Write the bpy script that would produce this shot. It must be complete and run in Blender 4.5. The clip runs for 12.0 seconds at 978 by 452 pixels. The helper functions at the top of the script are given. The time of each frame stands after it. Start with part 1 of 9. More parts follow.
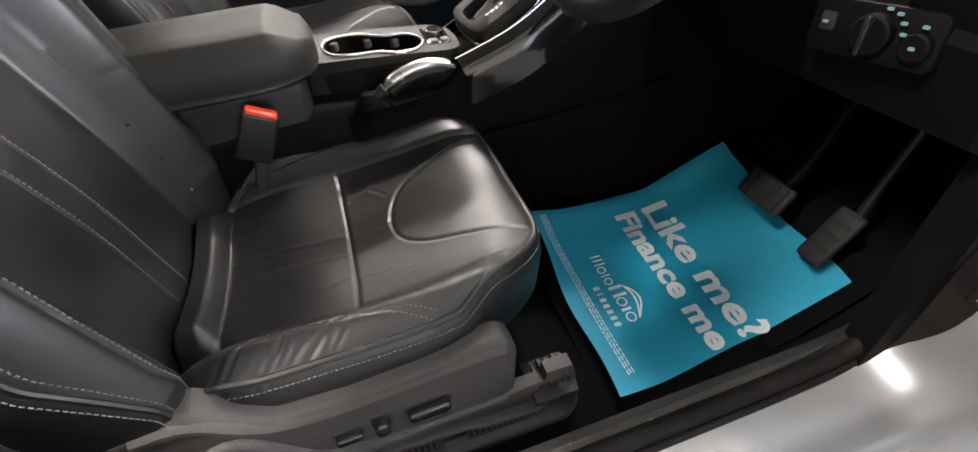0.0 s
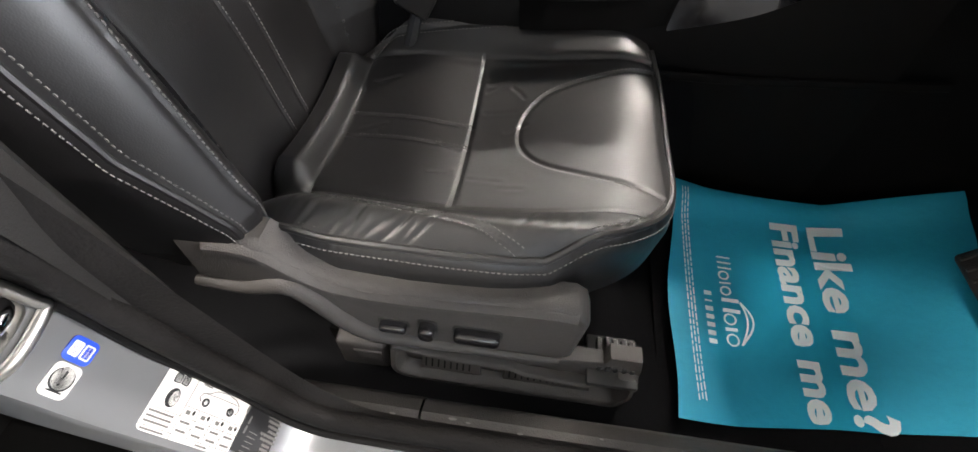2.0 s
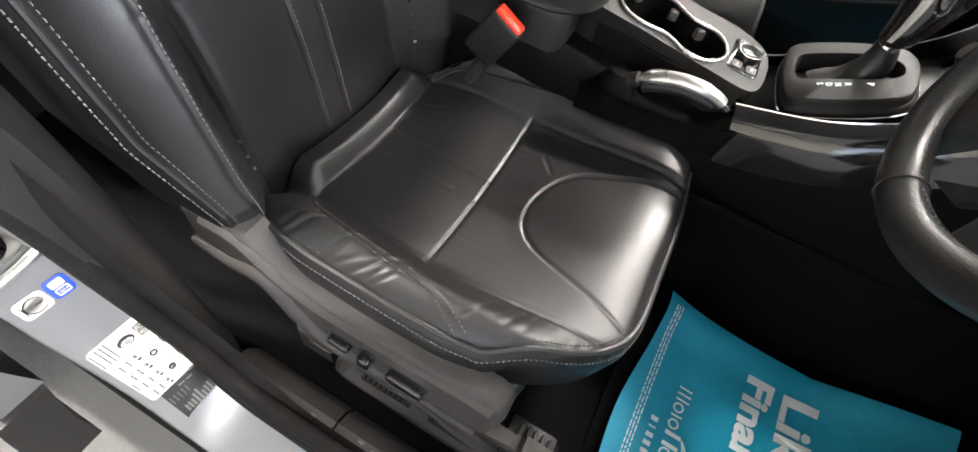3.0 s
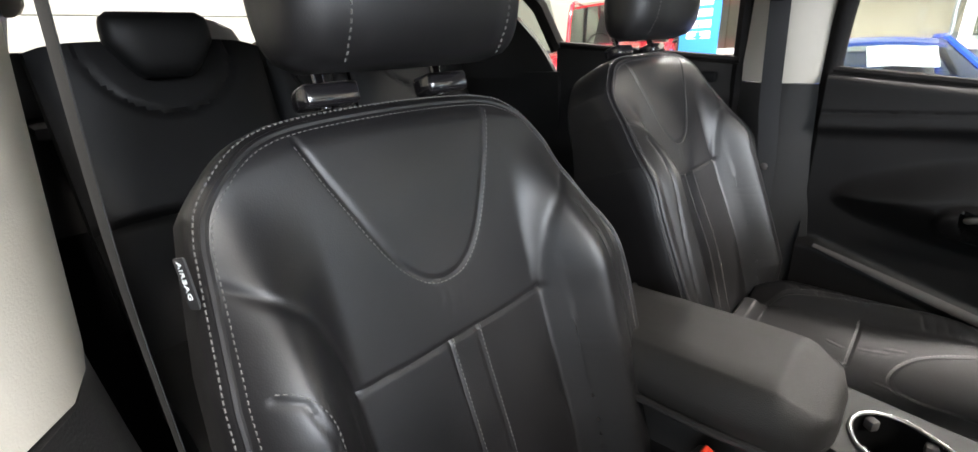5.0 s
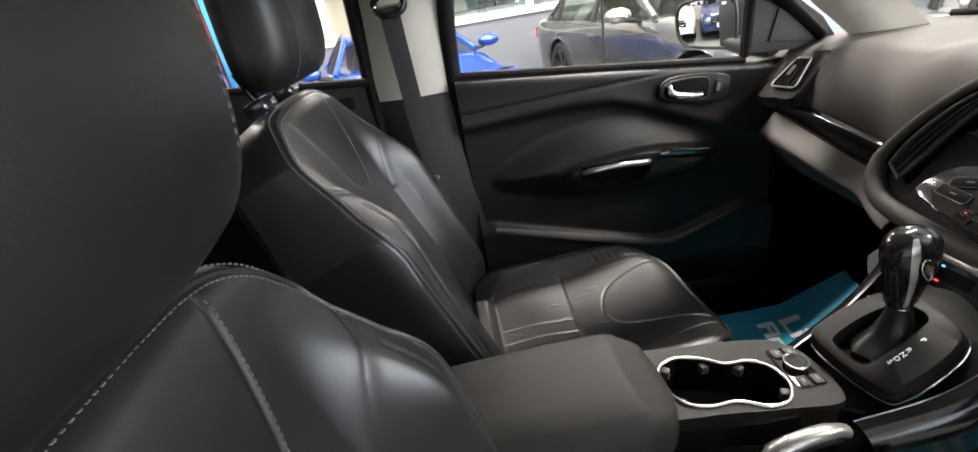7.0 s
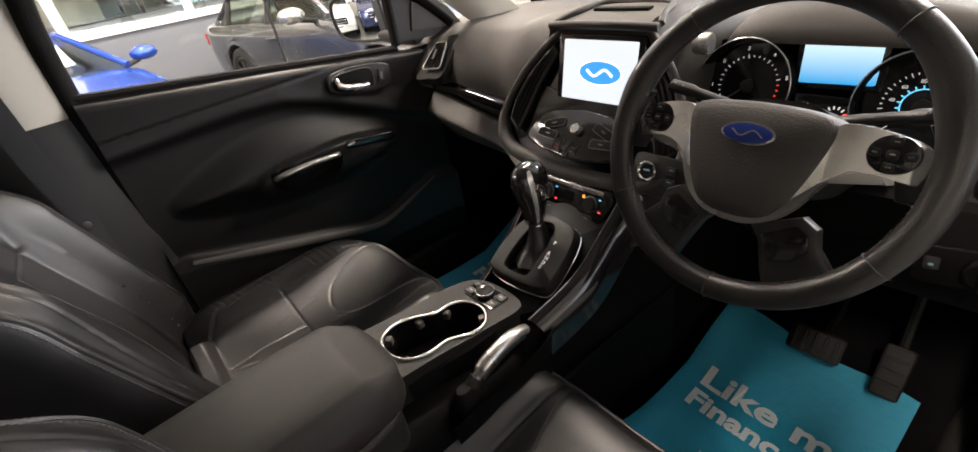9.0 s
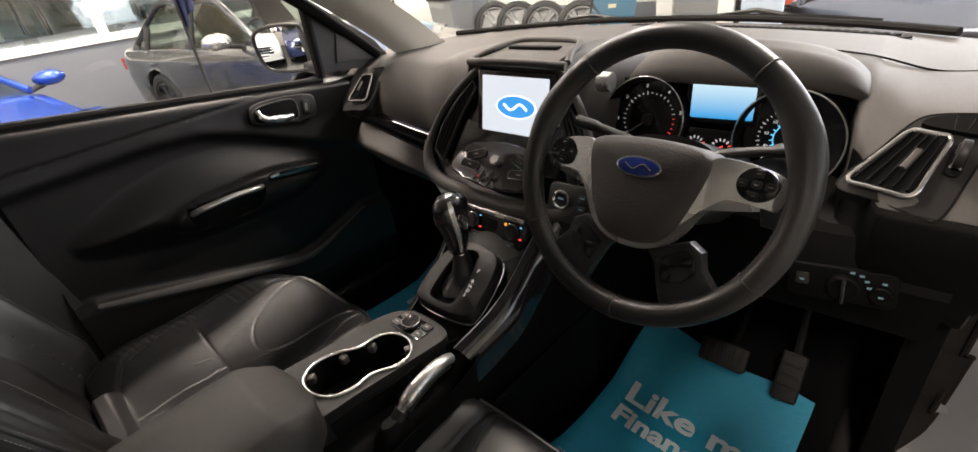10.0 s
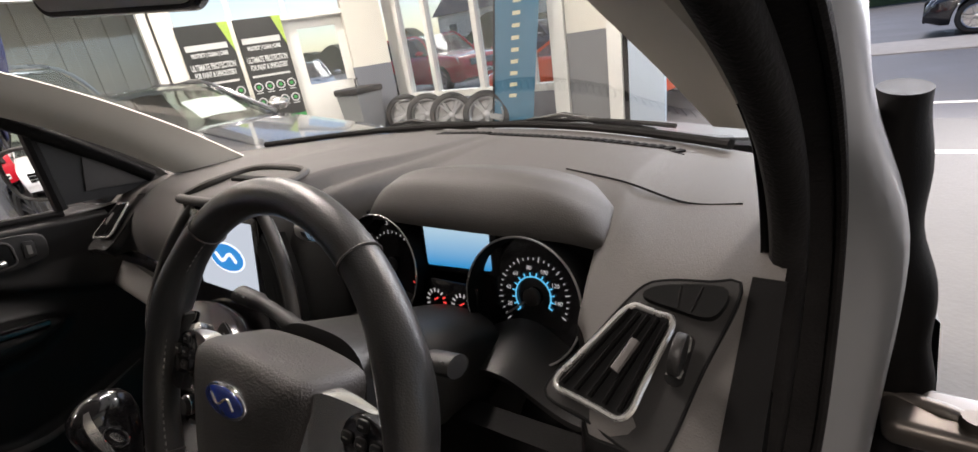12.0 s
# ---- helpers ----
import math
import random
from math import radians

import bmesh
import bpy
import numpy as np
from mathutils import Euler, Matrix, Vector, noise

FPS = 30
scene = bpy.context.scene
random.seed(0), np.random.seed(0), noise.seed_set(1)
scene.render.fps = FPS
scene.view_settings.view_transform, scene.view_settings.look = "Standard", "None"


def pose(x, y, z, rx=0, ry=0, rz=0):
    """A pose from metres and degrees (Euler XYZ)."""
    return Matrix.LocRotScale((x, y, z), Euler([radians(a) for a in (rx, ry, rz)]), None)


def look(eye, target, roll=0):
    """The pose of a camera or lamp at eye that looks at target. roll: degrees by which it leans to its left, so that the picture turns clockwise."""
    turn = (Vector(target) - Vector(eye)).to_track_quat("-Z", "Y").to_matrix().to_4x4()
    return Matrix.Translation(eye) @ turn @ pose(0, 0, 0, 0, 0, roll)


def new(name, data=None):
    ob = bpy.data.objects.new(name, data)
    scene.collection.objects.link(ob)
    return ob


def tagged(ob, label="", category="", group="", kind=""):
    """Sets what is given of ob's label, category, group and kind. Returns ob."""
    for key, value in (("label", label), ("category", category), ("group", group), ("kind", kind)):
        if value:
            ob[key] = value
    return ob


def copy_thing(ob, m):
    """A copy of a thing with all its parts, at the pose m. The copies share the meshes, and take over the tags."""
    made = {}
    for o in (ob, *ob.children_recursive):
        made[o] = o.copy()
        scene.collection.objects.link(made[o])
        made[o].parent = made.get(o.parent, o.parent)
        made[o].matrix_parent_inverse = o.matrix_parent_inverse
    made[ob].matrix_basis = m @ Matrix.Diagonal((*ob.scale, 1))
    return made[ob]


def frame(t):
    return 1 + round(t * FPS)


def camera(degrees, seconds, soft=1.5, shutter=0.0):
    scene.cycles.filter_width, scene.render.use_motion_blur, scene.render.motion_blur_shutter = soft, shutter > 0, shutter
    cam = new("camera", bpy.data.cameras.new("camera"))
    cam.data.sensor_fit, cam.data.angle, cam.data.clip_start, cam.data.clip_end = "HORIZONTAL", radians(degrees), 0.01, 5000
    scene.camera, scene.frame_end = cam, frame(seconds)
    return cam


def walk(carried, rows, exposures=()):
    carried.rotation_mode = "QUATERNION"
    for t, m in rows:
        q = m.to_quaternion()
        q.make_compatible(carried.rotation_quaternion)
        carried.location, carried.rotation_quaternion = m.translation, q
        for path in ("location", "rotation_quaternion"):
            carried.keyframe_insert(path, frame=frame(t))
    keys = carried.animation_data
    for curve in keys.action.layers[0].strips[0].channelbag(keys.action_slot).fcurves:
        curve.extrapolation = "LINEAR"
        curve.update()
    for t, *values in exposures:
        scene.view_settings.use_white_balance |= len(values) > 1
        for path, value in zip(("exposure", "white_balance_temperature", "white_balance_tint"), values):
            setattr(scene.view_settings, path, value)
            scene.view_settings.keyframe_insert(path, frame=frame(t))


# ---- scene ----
cam = camera(91.3, 12.0)
PATH = [
    (0, (0.929, -0.353, 1.095), (-0.505, 0.037, -0.243), -5.2),
    (0.5, (0.896, -0.419, 0.945), (-0.52, -0.371, -0.465), -6.6),
    (1, (0.875, -0.431, 0.858), (-0.515, -0.423, -0.58), -4.3),
    (1.5, (0.886, -0.422, 0.895), (-0.461, -0.468, -0.584), -1.7),
    (2, (0.855, -0.34, 1.051), (-0.369, -0.443, -0.527), 3.5),
    (2.5, (0.785, -0.29, 1.134), (-0.291, -0.439, -0.545), 14.5),
    (2.7, (0.774, -0.285, 1.137), (-0.311, -0.47, -0.533), 17.4),
    (4.3, (0.705, -0.307, 1.221), (-0.483, -1.455, 0.093), 1.1),
    (4.5, (0.702, -0.325, 1.237), (-0.521, -1.567, 0.256), -0.2),
    (5, (0.691, -0.371, 1.266), (-0.646, -1.684, 0.569), -2.9),
    (5.5, (0.676, -0.496, 1.329), (-0.868, -1.6, 0.699), -4.6),
    (6, (0.63, -0.551, 1.367), (-1.083, -1.315, 0.673), -6.4),
    (6.5, (0.575, -0.58, 1.355), (-1.233, -0.932, 0.575), -8.2),
    (7, (0.534, -0.631, 1.352), (-1.268, -0.552, 0.488), -10.1),
    (7.2, (0.527, -0.638, 1.354), (-1.248, -0.415, 0.46), -11.1),
    (8.8, (0.594, -0.567, 1.334), (-0.851, 0.36, 0.308), -11.2),
    (9, (0.604, -0.561, 1.335), (-0.79, 0.431, 0.3), -10.7),
    (9.5, (0.631, -0.548, 1.336), (-0.681, 0.568, 0.319), -9.4),
    (10, (0.641, -0.539, 1.349), (-0.619, 0.662, 0.364), -8.4),
    (10.5, (0.644, -0.532, 1.364), (-0.61, 0.708, 0.421), -7.7),
    (11, (0.679, -0.463, 1.375), (-0.621, 0.773, 0.489), -7.4),
    (11.5, (0.736, -0.285, 1.381), (-0.593, 0.966, 0.563), -7.8),
    (12, (0.755, -0.125, 1.328), (-0.378, 1.354, 0.6), -8.9),
]
walk(cam, [(t, look(eye, target, roll)) for t, eye, target, roll in PATH], [(0.0, 1.98, 6600, 13), (0.5, 2.6, 7200, 17), (1.0, 2.3, 7200, 16), (1.5, 2.08, 6900, 14), (2.1, 2.1, 6600, 12), (2.6, 2.28, 6500, 12), (4.4, 2.55, 6500, 11), (5.0, 1.6, 6500, 11), (5.6, 1.05, 6500, 12), (6.3, 1.52, 6600, 12), (7.2, 1.45, 6600, 12), (8.8, 1.2, 7200, 17), (10.0, 0.92, 7100, 17), (11.0, 0.72, 7000, 17), (11.5, 0.5, 6900, 17), (12.0, 0.5, 6800, 18)])


# ---------------------------------------------------------------- world and light
SKY = bpy.data.worlds.new("sky")
scene.world = SKY
SKY.use_nodes = True
_n = SKY.node_tree.nodes
_sky = _n.new("ShaderNodeTexSky")
_sky.sky_type = "NISHITA"
_sky.sun_disc = False
_sky.sun_elevation = radians(54)
_sky.sun_rotation = radians(-20)
SKY.node_tree.links.new(_sky.outputs[0], _n["Background"].inputs[0])
_n["Background"].inputs[1].default_value = 0.15

_sun = bpy.data.lights.new("sun", "SUN")
_sun.energy = 1.5
_sun.angle = radians(20)
_sun.color = (1.0, 0.97, 0.92)
new("sun", _sun).matrix_world = look((-3.0, 10.0, 12.0), (0.0, 2.0, 0.0))

# overcast-sky lamps in the wide front doorway, and a fill lamp in an added, unseen wide side doorway
for _x, _y, _z, _w, _h, _to, _e in ((1.8, 6.05, 3.15, 5.4, 0.7, (1.0, 0.0, 0.9), 215), (3.3, 6.06, 2.15, 2.5, 2.2, (0.4, -0.4, 1.1), 210), (6.95, 2.4, 1.72, 5.9, 3.2, (0.0, 1.0, 1.0), 40)):
    _a = bpy.data.lights.new("daylight_fill", "AREA")
    _a.shape, _a.size, _a.size_y, _a.energy, _a.color = "RECTANGLE", _w, _h, _e, (0.88, 0.93, 1.0)
    new("daylight_fill", _a).matrix_world = look((_x, _y, _z), _to)


# ---------------------------------------------------------------- materials
def rgb(r, g, b):
    return (r, g, b, 1.0)


def mat(name, col, rough=0.5, metal=0.0, bump=0.0, scale=300.0, var=0.12, big=7.0, spec=0.5, coat=0.0, grain="noise", rvar=0.08, emit=None, power=1.0):
    """A painted, moulded or woven surface: two scales of tone, fine relief and uneven gloss."""
    m = bpy.data.materials.new(name)
    m.use_nodes = True
    nt = m.node_tree
    N, L = nt.nodes, nt.links
    p = N["Principled BSDF"]
    p.inputs["Base Color"].default_value = rgb(*col)
    p.inputs["Roughness"].default_value = rough
    p.inputs["Metallic"].default_value = metal
    p.inputs["Specular IOR Level"].default_value = spec
    p.inputs["Coat Weight"].default_value = coat
    p.inputs["Coat Roughness"].default_value = 0.06
    tc = N.new("ShaderNodeTexCoord")
    if var > 0:
        a = N.new("ShaderNodeTexNoise")
        a.inputs["Scale"].default_value = big
        a.inputs["Detail"].default_value = 6
        b = N.new("ShaderNodeTexNoise")
        b.inputs["Scale"].default_value = big * 13
        b.inputs["Detail"].default_value = 3
        mix = N.new("ShaderNodeMix")
        mix.data_type = "RGBA"
        mix.inputs["A"].default_value = rgb(*[c * (1 - var) for c in col])
        mix.inputs["B"].default_value = rgb(*[min(1, c * (1 + var)) for c in col])
        add = N.new("ShaderNodeMath")
        add.operation = "MULTIPLY_ADD"
        add.inputs[1].default_value = 0.35
        sub = N.new("ShaderNodeMath")
        sub.operation = "MULTIPLY_ADD"
        sub.inputs[1].default_value = 1.3
        sub.inputs[2].default_value = -0.32
        L.new(tc.outputs["Object"], a.inputs["Vector"])
        L.new(tc.outputs["Object"], b.inputs["Vector"])
        L.new(a.outputs["Fac"], sub.inputs[0])
        L.new(b.outputs["Fac"], add.inputs[0])
        L.new(sub.outputs[0], add.inputs[2])
        L.new(add.outputs[0], mix.inputs["Factor"])
        L.new(mix.outputs["Result"], p.inputs["Base Color"])
        if rvar > 0:
            r = N.new("ShaderNodeMapRange")
            r.inputs["To Min"].default_value = max(0.02, rough - rvar)
            r.inputs["To Max"].default_value = min(1, rough + rvar)
            L.new(a.outputs["Fac"], r.inputs["Value"])
            L.new(r.outputs[0], p.inputs["Roughness"])
    if bump > 0:
        if grain == "cell":
            g = N.new("ShaderNodeTexVoronoi")
            g.inputs["Scale"].default_value = scale
            out = g.outputs["Distance"]
        else:
            g = N.new("ShaderNodeTexNoise")
            g.inputs["Scale"].default_value = scale
            g.inputs["Detail"].default_value = 4
            out = g.outputs["Fac"]
        L.new(tc.outputs["Object"], g.inputs["Vector"])
        bp = N.new("ShaderNodeBump")
        bp.inputs["Strength"].default_value = bump
        bp.inputs["Distance"].default_value = 0.5 / scale
        L.new(out, bp.inputs["Height"])
        if grain == "cell":
            w = N.new("ShaderNodeTexNoise")
            w.inputs["Scale"].default_value = 11
            w.inputs["Detail"].default_value = 4
            w.inputs["Distortion"].default_value = 0.7
            L.new(tc.outputs["Object"], w.inputs["Vector"])
            b2 = N.new("ShaderNodeBump")
            b2.inputs["Strength"].default_value = 0.10
            b2.inputs["Distance"].default_value = 0.007
            L.new(w.outputs["Fac"], b2.inputs["Height"])
            L.new(bp.outputs[0], b2.inputs["Normal"])
            L.new(b2.outputs[0], p.inputs["Normal"])
        else:
            L.new(bp.outputs[0], p.inputs["Normal"])
    if emit:
        p.inputs["Emission Color"].default_value = rgb(*emit)
        p.inputs["Emission Strength"].default_value = power
    return m


def glass(name, tint, rough=0.0):
    m = bpy.data.materials.new(name)
    m.use_nodes = True
    p = m.node_tree.nodes["Principled BSDF"]
    p.inputs["Base Color"].default_value = rgb(*tint)
    p.inputs["Roughness"].default_value = rough
    p.inputs["Transmission Weight"].default_value = 1.0
    p.inputs["IOR"].default_value = 1.02
    return m


def car_glass(name, tint):
    """A thin tinted pane: see-through, with a mirror gloss that grows at the grazing angle."""
    m = bpy.data.materials.new(name)
    m.use_nodes = True
    N, L = m.node_tree.nodes, m.node_tree.links
    N.remove(N["Principled BSDF"])
    a = N.new("ShaderNodeBsdfTransparent")
    a.inputs["Color"].default_value = rgb(*tint)
    g = N.new("ShaderNodeBsdfGlossy")
    g.inputs["Roughness"].default_value = 0.02
    w = N.new("ShaderNodeLayerWeight")
    w.inputs["Blend"].default_value = 0.5
    q = N.new("ShaderNodeMath")
    q.operation = "POWER"
    q.inputs[1].default_value = 5.0
    f = N.new("ShaderNodeMath")
    f.operation = "MULTIPLY_ADD"
    f.inputs[1].default_value = 0.85
    f.inputs[2].default_value = 0.07
    L.new(w.outputs["Facing"], q.inputs[0])
    L.new(q.outputs[0], f.inputs[0])
    x = N.new("ShaderNodeMixShader")
    L.new(f.outputs[0], x.inputs[0])
    L.new(a.outputs[0], x.inputs[1])
    L.new(g.outputs[0], x.inputs[2])
    L.new(x.outputs[0], N["Material Output"].inputs["Surface"])
    return m


LEATHER = mat("black_leather", (0.0078, 0.0072, 0.0076), 0.43, bump=0.09, scale=620, var=0.3, grain="cell", spec=0.6, rvar=0.12)
VALANCE = mat("grained_seat_plastic", (0.048, 0.044, 0.042), 0.48, bump=0.9, scale=520, var=0.25, spec=0.30)
LEATHER_REAR = mat("black_rear_leather", (0.0085, 0.0085, 0.0088), 0.5, bump=0.3, scale=650, var=0.2, grain="cell", spec=0.25)
THREAD = mat("grey_thread", (0.115, 0.110, 0.105), 0.8, bump=0.2, scale=900, var=0.2)
DASH = mat("soft_dash_plastic", (0.054, 0.050, 0.047), 0.6, bump=0.5, scale=600, var=0.14, grain="noise", spec=0.3)
PLASTIC = mat("black_moulded_plastic", (0.017, 0.0162, 0.0158), 0.45, bump=0.4, scale=600, var=0.2, spec=0.32)
# black plastic with the cabin's deep low shade put into its colour
SHADED_PLASTIC = mat("shaded_black_plastic", (0.0032, 0.0029, 0.0029), 0.58, bump=0.4, scale=600, var=0.25, spec=0.07)
WHEEL_LEATHER = mat("worn_wheel_leather", (0.022, 0.0210, 0.0205), 0.35, bump=0.2, scale=700, var=0.3, big=14, grain="cell", spec=0.5, rvar=0.12)
TRIM = mat("grey_brown_trim_plastic", (0.055, 0.050, 0.048), 0.5, bump=0.5, scale=1100, var=0.15, spec=0.4)
DECK = mat("dark_console_plastic", (0.012, 0.0113, 0.011), 0.5, bump=0.4, scale=900, var=0.15, spec=0.18)
DOOR_PLASTIC = mat("black_door_plastic", (0.0085, 0.008, 0.008), 0.42, bump=0.4, scale=600, var=0.2, spec=0.26)
LID = mat("armrest_vinyl", (0.020, 0.0188, 0.018), 0.52, bump=0.4, scale=750, var=0.12, grain="cell", spec=0.28)
GLOVE = mat("glovebox_plastic", (0.052, 0.047, 0.043), 0.55, bump=0.4, scale=900, var=0.1)
STRIPG = mat("grey_door_strip", (0.13, 0.125, 0.12), 0.45, bump=0.2, scale=900, var=0.1)
GLOSS = mat("piano_black", (0.012, 0.011, 0.012), 0.12, var=0.1, spec=0.6, coat=0.3, rvar=0.03)
RUBBER = mat("black_rubber", (0.010, 0.0092, 0.009), 0.6, bump=0.6, scale=300, var=0.5, big=20, spec=0.07)
DUSTY = mat("scuffed_sill_plastic", (0.042, 0.039, 0.037), 0.5, bump=0.6, scale=420, var=0.5, big=16, spec=0.28)
CARPET = mat("black_carpet", (0.0045, 0.0045, 0.005), 0.95, bump=0.9, scale=700, var=0.4, spec=0.05)
SATIN = mat("satin_silver", (0.56, 0.55, 0.53), 0.27, metal=0.88, var=0.06, rvar=0.06)
CHROME = mat("chrome", (0.85, 0.85, 0.86), 0.08, metal=1.0, var=0.03, rvar=0.03)
BEIGE = mat("beige_pillar_trim", (0.46, 0.43, 0.37), 0.7, bump=0.3, scale=900, var=0.05)
LINER = mat("grey_headliner", (0.55, 0.52, 0.47), 0.95, bump=0.5, scale=600, var=0.06)
SILVER = mat("silver_car_paint", (0.20, 0.202, 0.208), 0.36, metal=0.55, var=0.05, big=3, coat=0.3)
# near-black that paints shade into wells, slots and openings; dark joints share it
HOLE_SHADE = mat("recess_shade_black", (0.004, 0.004, 0.004), 0.8, var=0.2, spec=0.1)
PAPER_BLUE = mat("blue_paper_mat", (0.008, 0.30, 0.46), 0.55, bump=0.15, scale=60, var=0.10, big=9)
PAPER_WHITE = mat("white_print", (0.72, 0.76, 0.78), 0.6, var=0.05)
WHITE = mat("white_sticker", (0.72, 0.70, 0.67), 0.4, var=0.05)
BLUE_ST = mat("blue_sticker", (0.02, 0.07, 0.55), 0.35, var=0.05)
INK = mat("black_print", (0.015, 0.015, 0.016), 0.35, var=0.1)
RED = mat("red_button", (0.75, 0.05, 0.02), 0.35, var=0.08)
BADGE = mat("blue_badge", (0.015, 0.035, 0.20), 0.2, var=0.1, coat=0.5)
PEDAL = mat("pedal_rubber", (0.010, 0.009, 0.009), 0.7, bump=0.5, scale=300, var=0.3)
BELT = mat("seat_belt_webbing", (0.02, 0.02, 0.021), 0.8, bump=0.5, scale=900, var=0.15)
METAL = mat("bare_steel", (0.45, 0.44, 0.42), 0.35, metal=1.0, var=0.15)
HINGE = mat("dark_greasy_metal", (0.055, 0.048, 0.042), 0.36, metal=0.7, var=0.3, big=20)
GLASS = glass("clear_glass", (0.97, 0.98, 0.98))
SCREEN_GLASS = car_glass("clear_car_glass", (0.90, 0.94, 0.93))
MIRROR = mat("mirror_glass", (0.86, 0.88, 0.9), 0.01, metal=1.0, var=0.0)
LIT_WHITE = mat("lit_dial_print", (0.8, 0.8, 0.8), 0.5, var=0.0, emit=(0.86, 0.88, 0.9), power=0.24)
LIT_BLUE = mat("lit_blue_print", (0.1, 0.4, 0.6), 0.5, var=0.0, emit=(0.08, 0.46, 0.75), power=0.7)
LIT_AMBER = mat("lit_amber_print", (0.6, 0.2, 0.05), 0.5, var=0.0, emit=(0.9, 0.32, 0.05), power=0.7)
LIT_RED = mat("lit_red_print", (0.6, 0.05, 0.05), 0.5, var=0.0, emit=(0.9, 0.06, 0.05), power=0.8)
DIM_BLUE = mat("dim_switch_print", (0.05, 0.09, 0.10), 0.5, var=0.0, emit=(0.22, 0.40, 0.46), power=0.12)
SCREEN = mat("lit_screen", (0.1, 0.1, 0.1), 0.2, var=0.0, emit=(0.60, 0.70, 0.80), power=0.62)
SCREEN_BLUE = mat("lit_screen_badge", (0.02, 0.15, 0.4), 0.2, var=0.0, emit=(0.02, 0.20, 0.50), power=0.9)
SCREEN_WHITE = mat("lit_screen_rim", (0.5, 0.5, 0.5), 0.2, var=0.0, emit=(0.7, 0.8, 0.9), power=0.9)


def lit_display():
    """The trip display: pale above, blue towards its lower edge."""
    m = bpy.data.materials.new("lit_trip_display")
    m.use_nodes = True
    N, L = m.node_tree.nodes, m.node_tree.links
    p = N["Principled BSDF"]
    p.inputs["Base Color"].default_value = rgb(0.02, 0.05, 0.08)
    tc = N.new("ShaderNodeTexCoord")
    sp = N.new("ShaderNodeSeparateXYZ")
    rp = N.new("ShaderNodeValToRGB")
    rp.color_ramp.elements[0].color = rgb(0.01, 0.28, 0.62)
    rp.color_ramp.elements[1].color = rgb(0.50, 0.72, 0.82)
    rp.color_ramp.elements[0].position = 0.0
    rp.color_ramp.elements[1].position = 1.0
    L.new(tc.outputs["Generated"], sp.inputs[0])
    L.new(sp.outputs["Z"], rp.inputs[0])
    L.new(rp.outputs[0], p.inputs["Emission Color"])
    p.inputs["Emission Strength"].default_value = 0.68
    return m


DISPLAY = lit_display()


# ---------------------------------------------------------------- building helpers
FRAMES = {}


def thing(name, m=None, label="", category="", group="", kind="", local=False):
    """An empty at the base of a thing. local: its parts are built round the thing's own origin, else in the car's axes."""
    ob = new(name)
    ob.empty_display_size = 0.05
    m = m or Matrix()
    ob.matrix_basis = m
    FRAMES[ob] = Matrix() if local else m.inverted()
    return tagged(ob, label, category, group, kind)


def at(x, y, z):
    return Matrix.Translation((x, y, z))


def part(name, bm, material, parent=None, label="", flat=False, angle=38, kind=""):
    """Links a bmesh as one mesh object under a thing or a part."""
    if bm.faces:
        bmesh.ops.recalc_face_normals(bm, faces=bm.faces[:])
    me = bpy.data.meshes.new(name)
    bm.to_mesh(me)
    bm.free()
    if not flat:
        me.polygons.foreach_set("use_smooth", [True] * len(me.polygons))
        me.set_sharp_from_angle(angle=radians(angle))
    me.materials.append(material)
    ob = new(name, me)
    if parent is not None:
        ob.parent = parent
        ob.matrix_basis = FRAMES.get(parent, Matrix())
    return tagged(ob, label, kind=kind)


def single(name, bm, material, label, category="", group="", kind="", **k):
    return tagged(part(name, bm, material, None, **k), label, category, group, kind)


def box(x0, x1, y0, y1, z0, z1, bev=0.004, seg=2, bm=None):
    b = bmesh.new()
    bmesh.ops.create_cube(b, size=1.0)
    for v in b.verts:
        v.co = ((x0 + x1) / 2 + v.co.x * (x1 - x0), (y0 + y1) / 2 + v.co.y * (y1 - y0), (z0 + z1) / 2 + v.co.z * (z1 - z0))
    if bev > 0:
        bmesh.ops.bevel(b, geom=b.edges[:], offset=min(bev, 0.45 * min(abs(x1 - x0), abs(y1 - y0), abs(z1 - z0))), segments=seg, affect="EDGES", profile=0.5)
    return join(bm, b)


def join(bm, b):
    if bm is None:
        return b
    me = bpy.data.meshes.new("tmp")
    b.to_mesh(me)
    b.free()
    bm.from_mesh(me)
    bpy.data.meshes.remove(me)
    return bm


def moved(bm, m):
    bmesh.ops.transform(bm, matrix=m, verts=bm.verts[:])
    return bm


